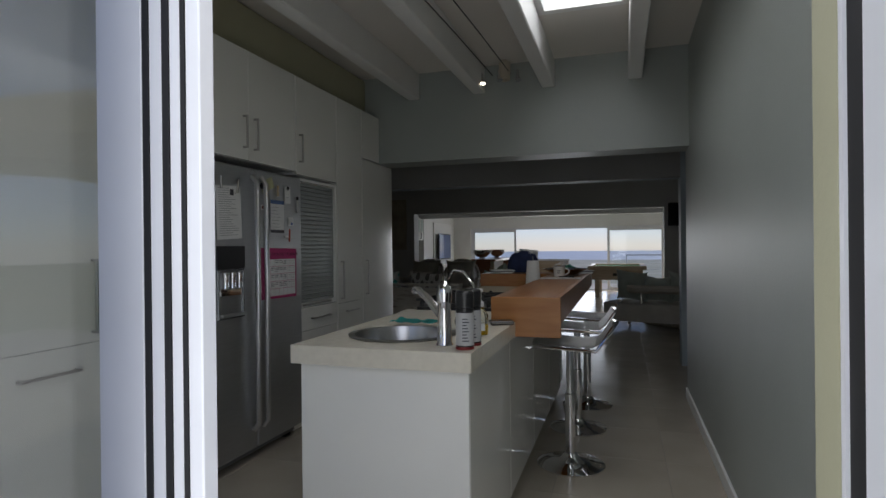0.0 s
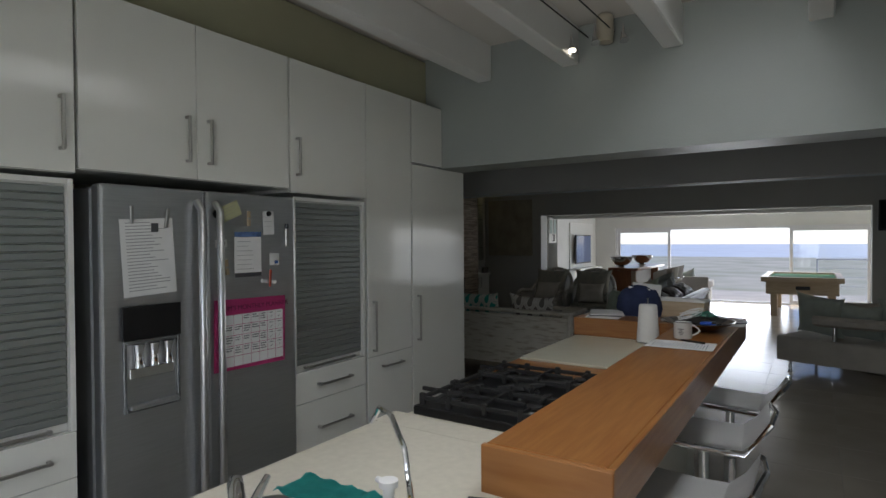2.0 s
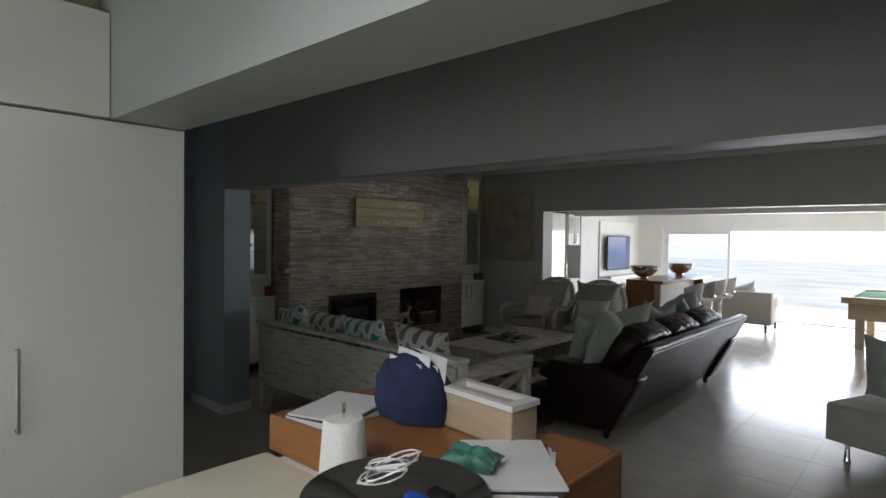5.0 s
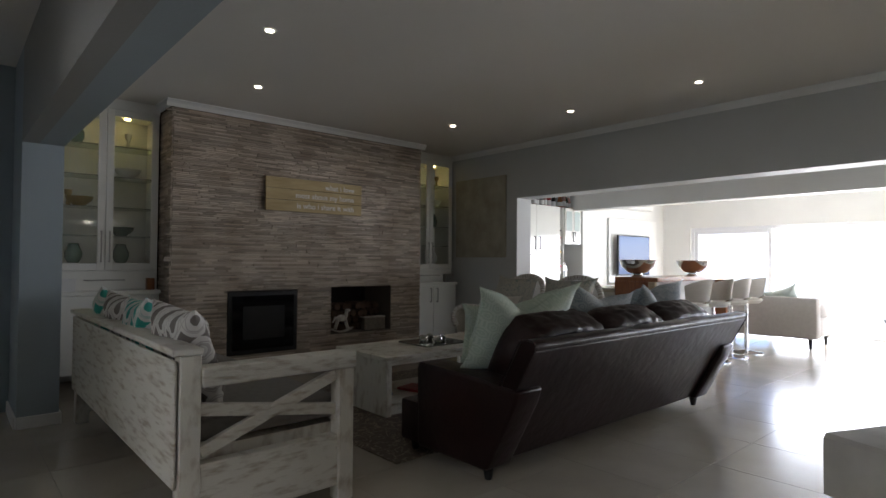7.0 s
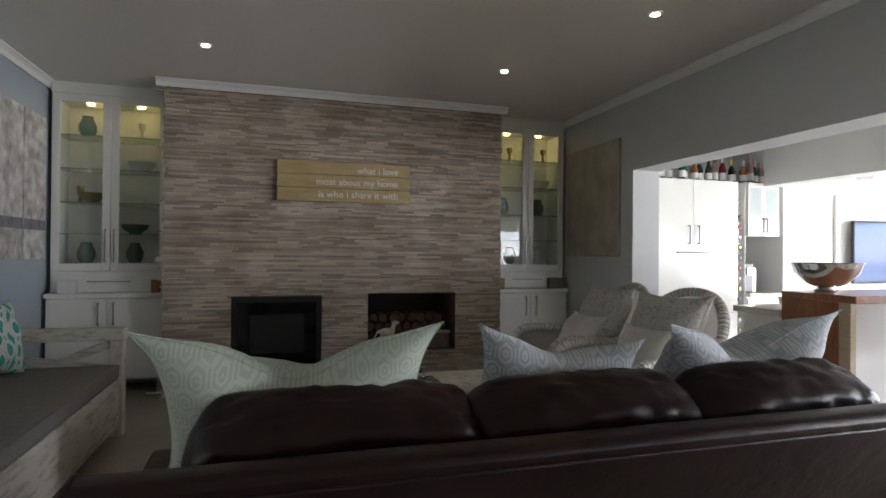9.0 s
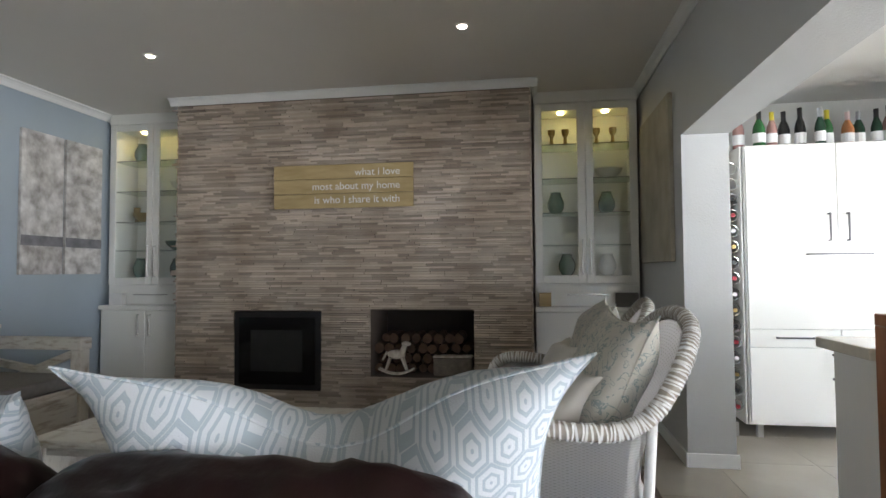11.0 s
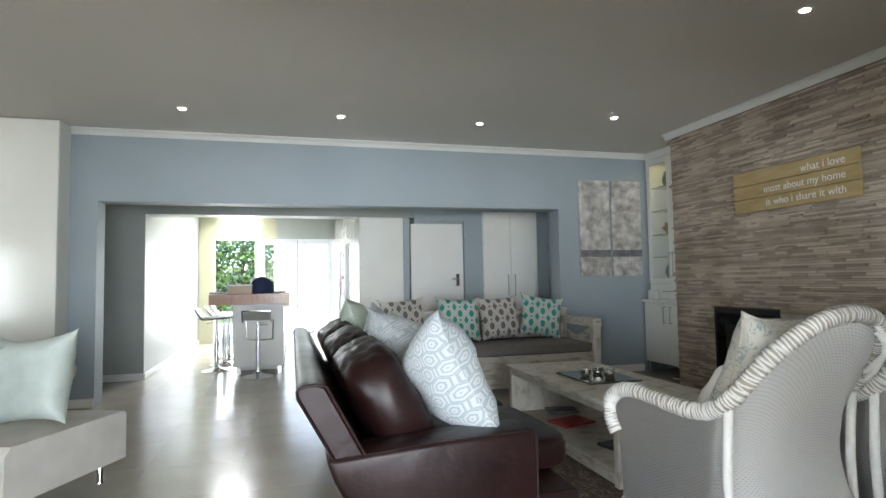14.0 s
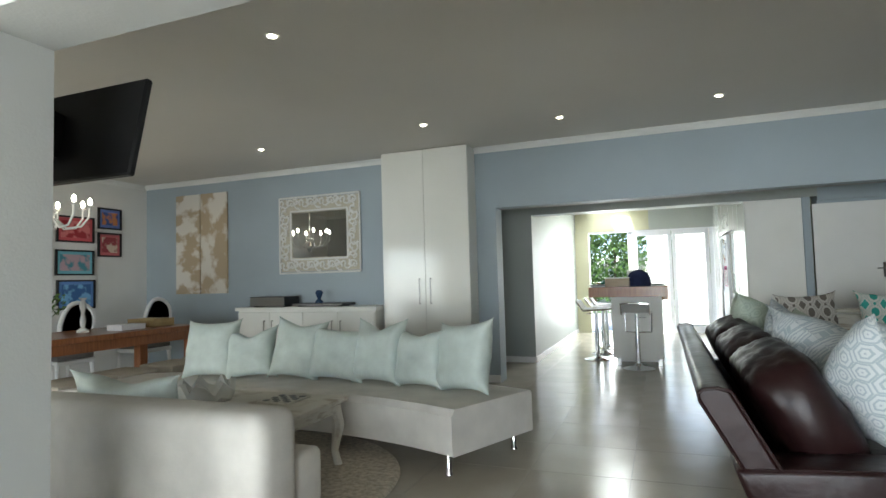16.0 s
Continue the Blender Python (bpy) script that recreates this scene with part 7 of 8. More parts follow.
def dining():
    t = thing("dining_table", (0, 0, 0), "long reddish wooden dining table with thick square legs", "table")
    x0, x1, y0, y1 = 4.45, 5.4, 9.65, 11.9
    part("tabletop", box(x0, x1, y0, y1, 0.70, 0.76, bevel=0.006), M_REDWOOD, t)
    part("apron", box(x0 + 0.05, x1 - 0.05, y0 + 0.05, y1 - 0.05, 0.60, 0.699), M_REDWOOD, t)
    for x in (x0 + 0.02, x1 - 0.13):
        for y in (y0 + 0.02, y1 - 0.13):
            part("leg", box(x, x + 0.11, y, y + 0.11, 0, 0.70, bevel=0.005), M_REDWOOD, t)
    m = mat("beige_linen", (0.36, 0.32, 0.26), 0.9, var=0.06, scale=30, bump=0.2, bscale=200)
    for k, (x, y) in enumerate(((3.97, 9.98), (3.95, 10.52), (3.98, 11.08), (3.96, 11.62))):
        s = thing("cube_stool", (x, y, 0), "beige linen covered cube stool by the dining table", "stool", "cube stools at the dining table")
        part("seat", box(-0.22, 0.22, -0.22, 0.22, 0.06, 0.45, bevel=0.02, seg=2), m, s, smooth=True)
        for a in (-0.18, 0.18):
            for b in (-0.18, 0.18):
                part("foot", box(a - 0.015, a + 0.015, b - 0.015, b + 0.015, 0, 0.06), M_BLACK, s)
    for k, (x, y, r) in enumerate(((5.75, 9.3, 90), (5.75, 10.4, 90))):
        c = thing("dining_chair", (0, 0, 0), "white carved dining chair with grey upholstery", "chair", "white chairs at the dining table")
        c.matrix_world = pose(x, y, 0, 0, 0, r)
        bm = bmesh.new()
        pts = [(0.2 * math.sin(a) * (1 + 0.1 * math.sin(2 * a)), 0.2 + 0.03, 0.80 + 0.26 * -math.cos(a)) for a in [2 * math.pi * q / 20 for q in range(20)]]
        part("back_frame", tube(pts, 0.025, 8, closed=True), M_WHITE, c, smooth=True)
        bm = bmesh.new()
        vs = [bm.verts.new((p[0] * 0.93, 0.235, 0.80 + (p[2] - 0.80) * 0.93)) for p in pts]
        bm.faces.new(vs)
        bmesh.ops.solidify(bm, geom=bm.faces[:], thickness=0.03)
        part("backrest", bm, M_GREYSEAT, c, "grey padded oval back")
        part("seat", box(-0.22, 0.22, -0.22, 0.22, 0.42, 0.50, bevel=0.02, seg=2), M_GREYSEAT, c, smooth=True)
        part("seat_frame", box(-0.23, 0.23, -0.23, 0.23, 0.37, 0.419, bevel=0.01), M_WHITE, c)
        for a in (-0.2, 0.2):
            for b in (-0.2, 0.2):
                part("leg", tube([(a, b, 0.40), (a * 1.05, b * 1.05, 0.2), (a * 1.15, b * 1.15, 0)], [0.028, 0.02, 0.016]), M_WHITE, c, smooth=True)
    vase("clear glass vase on the dining table", (4.75, 11.3, 0.761), [(0.0, 0), (0.04, 0), (0.035, 0.1), (0.05, 0.2), (0.045, 0.2), (0.03, 0.1), (0.03, 0.01), (0, 0.01)], mat("vase_glass", (0.6, 0.66, 0.64), 0.1, trans=0.6))
    f = thing("cut_flowers", (4.75, 11.3, 0.80), "loose white and green cut flowers in the vase", "flowers")
    bm = bmesh.new()
    rnd = random.Random(6)
    bl = bmesh.new()
    for _ in range(26):
        a, q = rnd.uniform(0, 6.28), rnd.uniform(0.03, 0.16)
        h = rnd.uniform(0.22, 0.4)
        p = (q * math.cos(a), q * math.sin(a), h)
        tube([(0, 0, 0), (p[0] * 0.3, p[1] * 0.3, h * 0.6), p], 0.003, 4, bm)
        for _ in range(5):
            w = Vector(p) + Vector((rnd.uniform(-0.04, 0.04), rnd.uniform(-0.04, 0.04), rnd.uniform(-0.06, 0.02)))
            d, e = Vector((rnd.uniform(-1, 1), rnd.uniform(-1, 1), rnd.uniform(-1, 1))).normalized() * 0.03, Vector((rnd.uniform(-1, 1), rnd.uniform(-1, 1), rnd.uniform(-1, 1))).normalized() * 0.015
            bm.faces.new([bm.verts.new(w + u) for u in (d, e, -d, -e)])
        if rnd.random() < 0.5:
            bmesh.ops.create_icosphere(bl, subdivisions=1, radius=0.022, matrix=Matrix.Translation(p))
    tagged(part("stems", bm, M_LEAF, f), kind="stuff")
    tagged(part("blossoms", bl, M_PAPER, f), kind="stuff")
    g = vase("tall white turned candlestick", (4.95, 10.75, 0.761), [(0, 0), (0.06, 0), (0.06, 0.02), (0.02, 0.05), (0.03, 0.12), (0.015, 0.2), (0.035, 0.27), (0.02, 0.33), (0.04, 0.36), (0, 0.36)], M_WHITEC, "candlestick", "candlestick")
    for lb, a in (("pale wooden box on the dining table", (4.9, 9.95, 0.40, 0.3, 0.08)), ("white folded papers on the dining table", (4.75, 10.4, 0.22, 0.3, 0.05))):
        b = thing("table_box", (a[0], a[1], 0.761), lb, "box")
        part("body", box(-a[2] / 2, a[2] / 2, -a[3] / 2, a[3] / 2, 0, a[4], bevel=0.004), M_BOARD if a[4] > 0.06 else M_PAPER, b)
        part("lid", box(-a[2] / 2 - 0.004, a[2] / 2 + 0.004, -a[3] / 2 - 0.004, a[3] / 2 + 0.004, a[4] + 0.001, a[4] + 0.008), M_BOARD if a[4] > 0.06 else M_PAPER, b)
    h = thing("chandelier", (5.25, 10.9, 1.95), "white painted curled-arm chandelier with small lit bulbs", "chandelier")
    part("stem", lathe([(0, -0.18), (0.03, -0.16), (0.05, -0.1), (0.02, -0.05), (0.04, 0.0), (0.06, 0.06), (0.02, 0.12), (0.015, 0.3), (0.01, 0.8), (0, 0.8)], 14), M_WHITEC, h, smooth=True)
    for k in range(8):
        a = k * math.pi / 4
        r = 0.36
        part("arm", tube([(0.04 * math.cos(a), 0.04 * math.sin(a), 0.02), (0.15 * math.cos(a), 0.15 * math.sin(a), -0.09), (0.28 * math.cos(a), 0.28 * math.sin(a), -0.07), (r * math.cos(a), r * math.sin(a), 0.04), (r * math.cos(a), r * math.sin(a), 0.16)], 0.012, 6), M_WHITEC, h, smooth=True)
        part("drip_pan", lathe([(0.0, 0.13), (0.045, 0.15), (0.04, 0.155), (0, 0.15)], 10, Matrix.Translation((r * math.cos(a), r * math.sin(a), 0))), M_WHITEC, h)
        part("bulb", lathe([(0.008, 0.16), (0.022, 0.19), (0.018, 0.22), (0, 0.24)], 8, Matrix.Translation((r * math.cos(a), r * math.sin(a), 0))), M_DOWN, h, "lit candle bulb")
    s = thing("sideboard", (0, 0, 0), "long low white sideboard under the mirror", "sideboard")
    part("body", box(2.47, 4.48, 8.56, 8.96, 0.08, 0.87), M_SATIN, s)
    part("top", box(2.44, 4.51, 8.55, 9.0, 0.871, 0.915, bevel=0.004), M_SATIN, s)
    for k in range(4):
        x = 2.475 + k * 0.501
        q = part("door", box(x, x + 0.496, 8.961, 8.98, 0.09, 0.85, bevel=0.003), M_SATIN, s)
        bar_handle(q, (x + (0.45 if k % 2 == 0 else 0.07), 8.98, 0.65), 0.2, "z", (0, 1))
    for x in (2.57, 4.38):
        part("leg", box(x - 0.03, x + 0.03, 8.7, 8.76, 0, 0.079), M_BLACK, s)
    for lb, a in (("black hi-fi amplifier on the sideboard", (4.05, 8.78, 0.55, 0.13)), ("flat black turntable on the sideboard", (3.3, 8.78, 0.75, 0.04))):
        b = thing("hifi_unit", (a[0], a[1], 0.916), lb, "audio equipment")
        part("body", box(-a[2] / 2, a[2] / 2, -0.15, 0.15, 0.01, a[3], bevel=0.004), M_BLACK, b)
        part("front_panel", box(-a[2] / 2 + 0.01, a[2] / 2 - 0.01, 0.151, 0.156, 0.015, a[3] - 0.005), M_NICKEL, b)
        for k in (-1, 1):
            part("foot", box(k * a[2] * 0.4 - 0.02, k * a[2] * 0.4 + 0.02, -0.1, 0.1, 0, 0.009), M_RUBBER, b)
    vase("small dark blue ornament on the sideboard", (3.35, 8.8, 0.957), [(0, 0), (0.05, 0), (0.05, 0.02), (0.02, 0.05), (0.05, 0.13), (0.03, 0.16), (0, 0.16)], mat("dark_blue_glaze", (0.03, 0.06, 0.12), 0.2), "ornament", "ornament")


dining()


def television(label, loc, rz, w, h, tilt=0.0, screen=None, bracket=False):
    t = thing("television", (0, 0, 0), label, "television")
    t.matrix_world = pose(*loc) @ pose(0, 0, 0, 0, 0, rz) @ pose(0, 0, 0, tilt, 0, 0)
    part("casing", box(-w / 2, w / 2, 0, 0.035, -h / 2, h / 2, bevel=0.008), M_BLACK, t)
    part("screen", box(-w / 2 + 0.02, w / 2 - 0.02, -0.003, -0.0005, -h / 2 + 0.03, h / 2 - 0.02), screen or mat("screen_black", (0.008, 0.008, 0.01), 0.06), t, "glossy flat screen")
    part("stand_plate", box(-0.12, 0.12, 0.036, 0.10, -0.1, 0.1), M_BLACK, t)
    return t


television("large black flat television tilted down from a ceiling bracket", (1.88, 13.16, 1.88), 0, 1.16, 0.44, 12)
br = thing("television_bracket", (0, 0, 0), "black steel arm holding the television to the pier", "bracket")
part("arm", tube([(1.8, 13.30, 1.88), (1.8, 13.5, 1.98), (1.8, 13.57, 1.98)], 0.02), M_BLACK, br)
part("plate", box(1.7, 1.9, 13.555, 13.569, 1.88, 2.08), M_BLACK, br)


# ---- sea room ----
def kitchenette():
    def unit(label, y0, y1, z0, z1, doors, x0=-5.33):
        c = thing("kitchenette_cabinet", (0, 0, 0), label, "cabinet", "kitchenette cabinets in the sea room")
        part("body", box(x0, -4.622, y0, y1, z0, z1), M_SATIN, c)
        for a, b, p, q, h in doors:
            d = part("door", box(-4.62, -4.60, a + 0.002, b - 0.002, p + 0.002, q - 0.002, bevel=0.002), M_GLOSS, c)
            if h:
                bar_handle(d, (-4.60, h[1], h[2]), h[3], h[0], (1, 0)).data.materials[0] = M_DARKNICKEL
        return c
    c = unit("tall glossy white cupboard unit with bar handles", 14.16, 15.38, 0.1, 2.10, [
        (14.17, 14.77, 1.36, 2.1, ("z", 14.71, 1.50, 0.2)), (14.77, 15.37, 1.36, 2.1, ("z", 14.83, 1.50, 0.2)), (14.17, 15.37, 0.78, 1.36, ("y", 14.77, 1.31, 0.42)),
        (14.17, 14.77, 0.65, 0.78, ("y", 14.47, 0.72, 0.25)), (14.77, 15.37, 0.65, 0.78, ("y", 15.07, 0.72, 0.25)), (14.17, 14.77, 0.12, 0.65, ("z", 14.71, 0.52, 0.18)), (14.77, 15.37, 0.12, 0.65, ("z", 14.83, 0.52, 0.18))])
    for y in (14.25, 15.3):
        part("leg", box(-4.70, -4.66, y - 0.02, y + 0.02, 0, 0.099), M_NICKEL, c)
    glass = mat("bottle_dark", (0.02, 0.03, 0.02), 0.1)
    red = mat("foil_red", (0.25, 0.02, 0.03), 0.3, 0.3)
    for y in (14.09, 15.43):
        r = thing("wine_rack", (0, 0, 0), "tall narrow white wine rack with chrome rings and bottles", "wine rack")
        part("panel", box(-5.2, -4.9, y - 0.055, y + 0.055, 0.1, 2.1), M_SATIN, r)
        for k in range(16):
            z = 0.22 + k * 0.115
            part("ring", tube([(-4.66, y + 0.045 * math.cos(q * 0.785), z + 0.045 * math.sin(q * 0.785)) for q in range(8)], 0.004, 5, closed=True), M_CHROME, r)
        for s in (-1, 1):
            part("side", box(-4.9, -4.62, y + s * 0.055 - 0.004, y + s * 0.055 + 0.004, 0.1, 2.1), M_SATIN, r)
        part("leg", box(-4.72, -4.68, y - 0.02, y + 0.02, 0, 0.099), M_NICKEL, r)
        for k in range(14):
            z = 0.22 + k * 0.115
            b = thing("wine_bottle", (-4.88, y, z), "dark wine bottle lying in the rack", "bottle", "bottles in the wine racks")
            m = Matrix.Rotation(radians(90), 4, "Y")
            part("glass", lathe([(0.036, 0.0), (0.037, 0.12), (0.03, 0.15), (0.014, 0.19), (0.014, 0.21)], 12, m), glass, b, smooth=True)
            part("foil", lathe([(0.015, 0.211), (0.016, 0.25), (0, 0.25)], 10, m), (red, M_WHITEC, M_BRASS, M_BLACK)[(k * 7) % 4], b)
    unit("white wall cupboard with frosted glass doors", 15.50, 15.95, 1.50, 2.10, [(15.505, 15.725, 1.50, 2.1, ("z", 15.70, 1.62, 0.16)), (15.725, 15.945, 1.50, 2.1, ("z", 15.75, 1.62, 0.16))])
    fg = mat("frosted_glass", (0.42, 0.50, 0.48), 0.25)
    for a in (15.54, 15.76):
        p = thing("cupboard_pane", (0, 0, 0), "grey-green frosted glass pane of the cupboard", "pane")
        part("glass", box(-4.599, -4.596, a, a + 0.15, 1.72, 2.04), fg, p)
        part("trim", box(-4.5995, -4.595, a - 0.006, a, 1.72, 2.04), M_NICKEL, p)
    unit("low white cupboard with a pale counter", 15.50, 15.95, 0.1, 0.82, [(15.505, 15.945, 0.12, 0.80, None)])
    part("counter", box(-5.33, -4.55, 15.49, 15.96, 0.821, 0.86, bevel=0.004), M_STONE_TOP, thing("counter_slab", (0, 0, 0), "pale stone counter under the coffee machine", "worktop"))
    k = thing("coffee_machine", (-4.85, 15.64, 0.861), "black and steel coffee machine", "coffee machine")
    k["label"] = "black and steel coffee machine on the counter"
    part("body", box(-0.12, 0.1, -0.1, 0.1, 0, 0.33, bevel=0.01), M_BLACK, k)
    part("water_tank", box(-0.1, 0.08, 0.101, 0.16, 0, 0.28, bevel=0.01), M_STEEL, k)
    part("spout", box(0.1, 0.15, -0.04, 0.04, 0.2, 0.28, bevel=0.005), M_CHROME, k)
    rnd = random.Random(9)
    cols = [(0.02, 0.05, 0.03), (0.30, 0.12, 0.05), (0.015, 0.015, 0.015), (0.03, 0.12, 0.04), (0.35, 0.2, 0.18), (0.25, 0.03, 0.03)]
    ms = [mat("bottle_glass", c, 0.1) for c in cols]
    fo = [mat("foil", c, 0.3, 0.4) for c in ((0.6, 0.5, 0.05), (0.02, 0.02, 0.02), (0.55, 0.4, 0.4), (0.4, 0.4, 0.42))]
    y = 14.1
    n = 0
    while y < 15.95:
        h = rnd.uniform(0.26, 0.33)
        r = rnd.uniform(0.036, 0.044)
        b = thing("spirit_bottle", (-4.78 + rnd.uniform(-0.06, 0.06), y, 2.106), "glass bottle with a foil neck standing on the cupboards", "bottle", "bottles on top of the kitchenette")
        part("glass", lathe([(0, 0), (r, 0), (r, h * 0.5), (r * 0.8, h * 0.62), (0.014, h * 0.78), (0.014, h * 0.8)], 14), ms[rnd.randrange(6)], b, smooth=True)
        part("foil", lathe([(0.016, h * 0.7), (0.017, h), (0, h)], 10), fo[rnd.randrange(4)], b)
        part("label_paper", lathe([(r + 0.001, h * 0.12), (r + 0.001, h * 0.38)], 14), M_PAPER, b, "pale paper label band")
        y += rnd.uniform(0.085, 0.13)
        n += 1


kitchenette()


def sea_room():
    p = thing("wall_panel", (0, 0, 0), "raised white wall panel behind the television", "wall panel")
    part("board", box(-4.598, -4.56, 16.75, 18.45, 0.85, 2.0, bevel=0.005), M_WHITE, p)
    part("shelf", box(-4.598, -4.30, 16.75, 18.45, 0.80, 0.845, bevel=0.004), M_WHITE, p)
    m = mat("screen_lit", (0.02, 0.03, 0.05), 0.08, emit=(0.22, 0.30, 0.55), power=0.25)
    television("flat television showing a blue coastal picture", (-4.45, 17.42, 1.33), 90, 1.10, 0.73, 0, m)
    b = thing("cocktail_bar", (0, 0, 0), "cherry wood cocktail bar with a slab end", "counter")
    part("end_panel", box(-2.75, -2.32, 13.97, 14.03, 0, 0.98, bevel=0.004), M_REDWOOD, b)
    part("bar_top", box(-2.75, -2.20, 13.97, 16.2, 0.981, 1.03, bevel=0.004), M_REDWOOD, b)
    part("far_panel", box(-2.75, -2.32, 16.14, 16.2, 0, 0.98, bevel=0.004), M_REDWOOD, b)
    part("front_panel", box(-2.50, -2.47, 14.031, 16.139, 0, 0.98), M_CREAM, b)
    part("edge_strip", box(-2.319, -2.24, 13.975, 14.025, 0, 0.98, bevel=0.003), M_OAK, b)
    c = thing("work_counter", (0, 0, 0), "low white counter behind the cocktail bar", "counter")
    part("body", box(-3.12, -2.76, 14.0, 16.1, 0.0, 0.84), M_SATIN, c)
    part("top", box(-3.18, -2.752, 13.95, 16.15, 0.841, 0.89, bevel=0.004), M_STONE_TOP, c)
    for x, y in ((-2.55, 14.15), (-2.5, 15.5)):
        vase("large polished steel punch bowl on the bar", (x, y, 1.031), [(0, 0), (0.07, 0), (0.075, 0.02), (0.05, 0.03), (0.12, 0.06), (0.19, 0.13), (0.215, 0.2), (0.225, 0.205), (0.21, 0.2), (0.18, 0.14), (0.1, 0.07), (0, 0.05)], M_CHROME, "steel_bowl", "bowl")
    s = thing("shell_stool", (-2.0, 14.35, 0), "white shell-backed bar stool on a steel post", "bar stool", "white stools at the cocktail bar")
    part("base", lathe([(0, 0), (0.2, 0), (0.2, 0.01), (0.05, 0.03), (0, 0.03)], 24), M_CHROME, s, smooth=True)
    part("column", lathe([(0.025, 0.03), (0.025, 0.66), (0, 0.66)], 14), M_CHROME, s, smooth=True)
    part("seat", lathe([(0, 0.66), (0.16, 0.67), (0.2, 0.71), (0.19, 0.74), (0, 0.73)], 24), M_VELVET, s, smooth=True)
    bm = bmesh.new()
    g = [[bm.verts.new(((0.2 + 0.04 * v) * math.cos(a), (0.2 + 0.04 * v) * math.sin(a), 0.76 + 0.26 * v * math.cos((a) * 0.75) ** 0.5)) for v in (0, 0.33, 0.66, 1)] for a in [radians(-80 + 160 * k / 12) for k in range(13)]]
    for p, q in zip(g, g[1:]):
        for k in range(3):
            bm.faces.new((p[k], q[k], q[k + 1], p[k + 1]))
    bmesh.ops.solidify(bm, geom=bm.faces[:], thickness=0.03)
    part("backrest", bm, M_VELVET, s, smooth=True)
    part("post", tube([(0.12, 0, 0.7), (0.23, 0, 0.78)], 0.015), M_CHROME, s)
    for y in (14.95, 15.5, 16.0):
        copy_thing(s, pose(-2.0, y, 0, 0, 0, (y * 13) % 9 - 4))
    f = thing("sea_sofa", (0, 0, 0), "pale grey fabric sofa seen from its back", "sofa")
    m = mat("pale_grey_fabric", (0.42, 0.40, 0.38), 0.85, var=0.05, scale=20)
    part("back", box(-2.93, -1.43, 16.95, 17.15, 0.14, 0.72, bevel=0.03, seg=2), m, f, smooth=True)
    part("seat", box(-2.88, -1.47, 17.151, 17.8, 0.14, 0.44, bevel=0.03, seg=2), m, f, smooth=True)
    for a, b2 in ((-2.93, -2.76), (-1.60, -1.43)):
        part("arm", box(a, b2, 17.151, 17.85, 0.441, 0.62, bevel=0.03, seg=2), m, f, smooth=True)
    for x in (-2.83, -1.53):
        for y in (17.03, 17.75):
            part("leg", lathe([(0.02, 0), (0.03, 0.14)], 8, Matrix.Translation((x, y, 0))), M_BLACK, f)
    for k, x in enumerate((-2.3, -1.85)):
        cushion("pale blue cushion peeping over the sofa back", (x, 17.25, 0.445), (0.46, 0.42, 0.14), M_SILK, 100 + k, rx=-12, rz=180, ry=18)
    t = thing("pool_table", (0, 0, 0), "pale oak pool table with green felt", "pool table")
    part("body", box(-0.28, 0.95, 16.35, 18.3, 0.45, 0.70, bevel=0.01), M_OAK, t)
    bm = bmesh.new()
    for a in ((-0.36, -0.24, 16.25, 18.4), (0.91, 1.03, 16.25, 18.4), (-0.24, 0.91, 16.25, 16.37), (-0.24, 0.91, 18.28, 18.4)):
        add_box(bm, *a, 0.701, 0.80, bevel=0.008)
    part("rail", bm, M_OAK, t, "wide oak cushion rail")
    part("felt", box(-0.24, 0.91, 16.371, 18.279, 0.73, 0.765), M_FELT, t, "green playing cloth")
    part("pocket", box(0.24, 0.48, 16.335, 16.349, 0.55, 0.62, bevel=0.006), M_BLACK, t, "dark ball return slot")
    for x in (-0.2, 0.78):
        for y in (16.45, 18.1):
            part("leg", box(x, x + 0.12, y, y + 0.12, 0, 0.449, bevel=0.01), M_OAK, t)
    a = thing("air_conditioner", (0, 0, 0), "white wall-mounted air conditioner above the panel", "air conditioner")
    part("casing", box(-4.598, -4.38, 17.1, 18.0, 2.18, 2.44, bevel=0.02, seg=2), M_WHITE, a)
    part("louvre", box(-4.379, -4.37, 17.15, 17.95, 2.2, 2.26), M_WHITE, a)


sea_room()


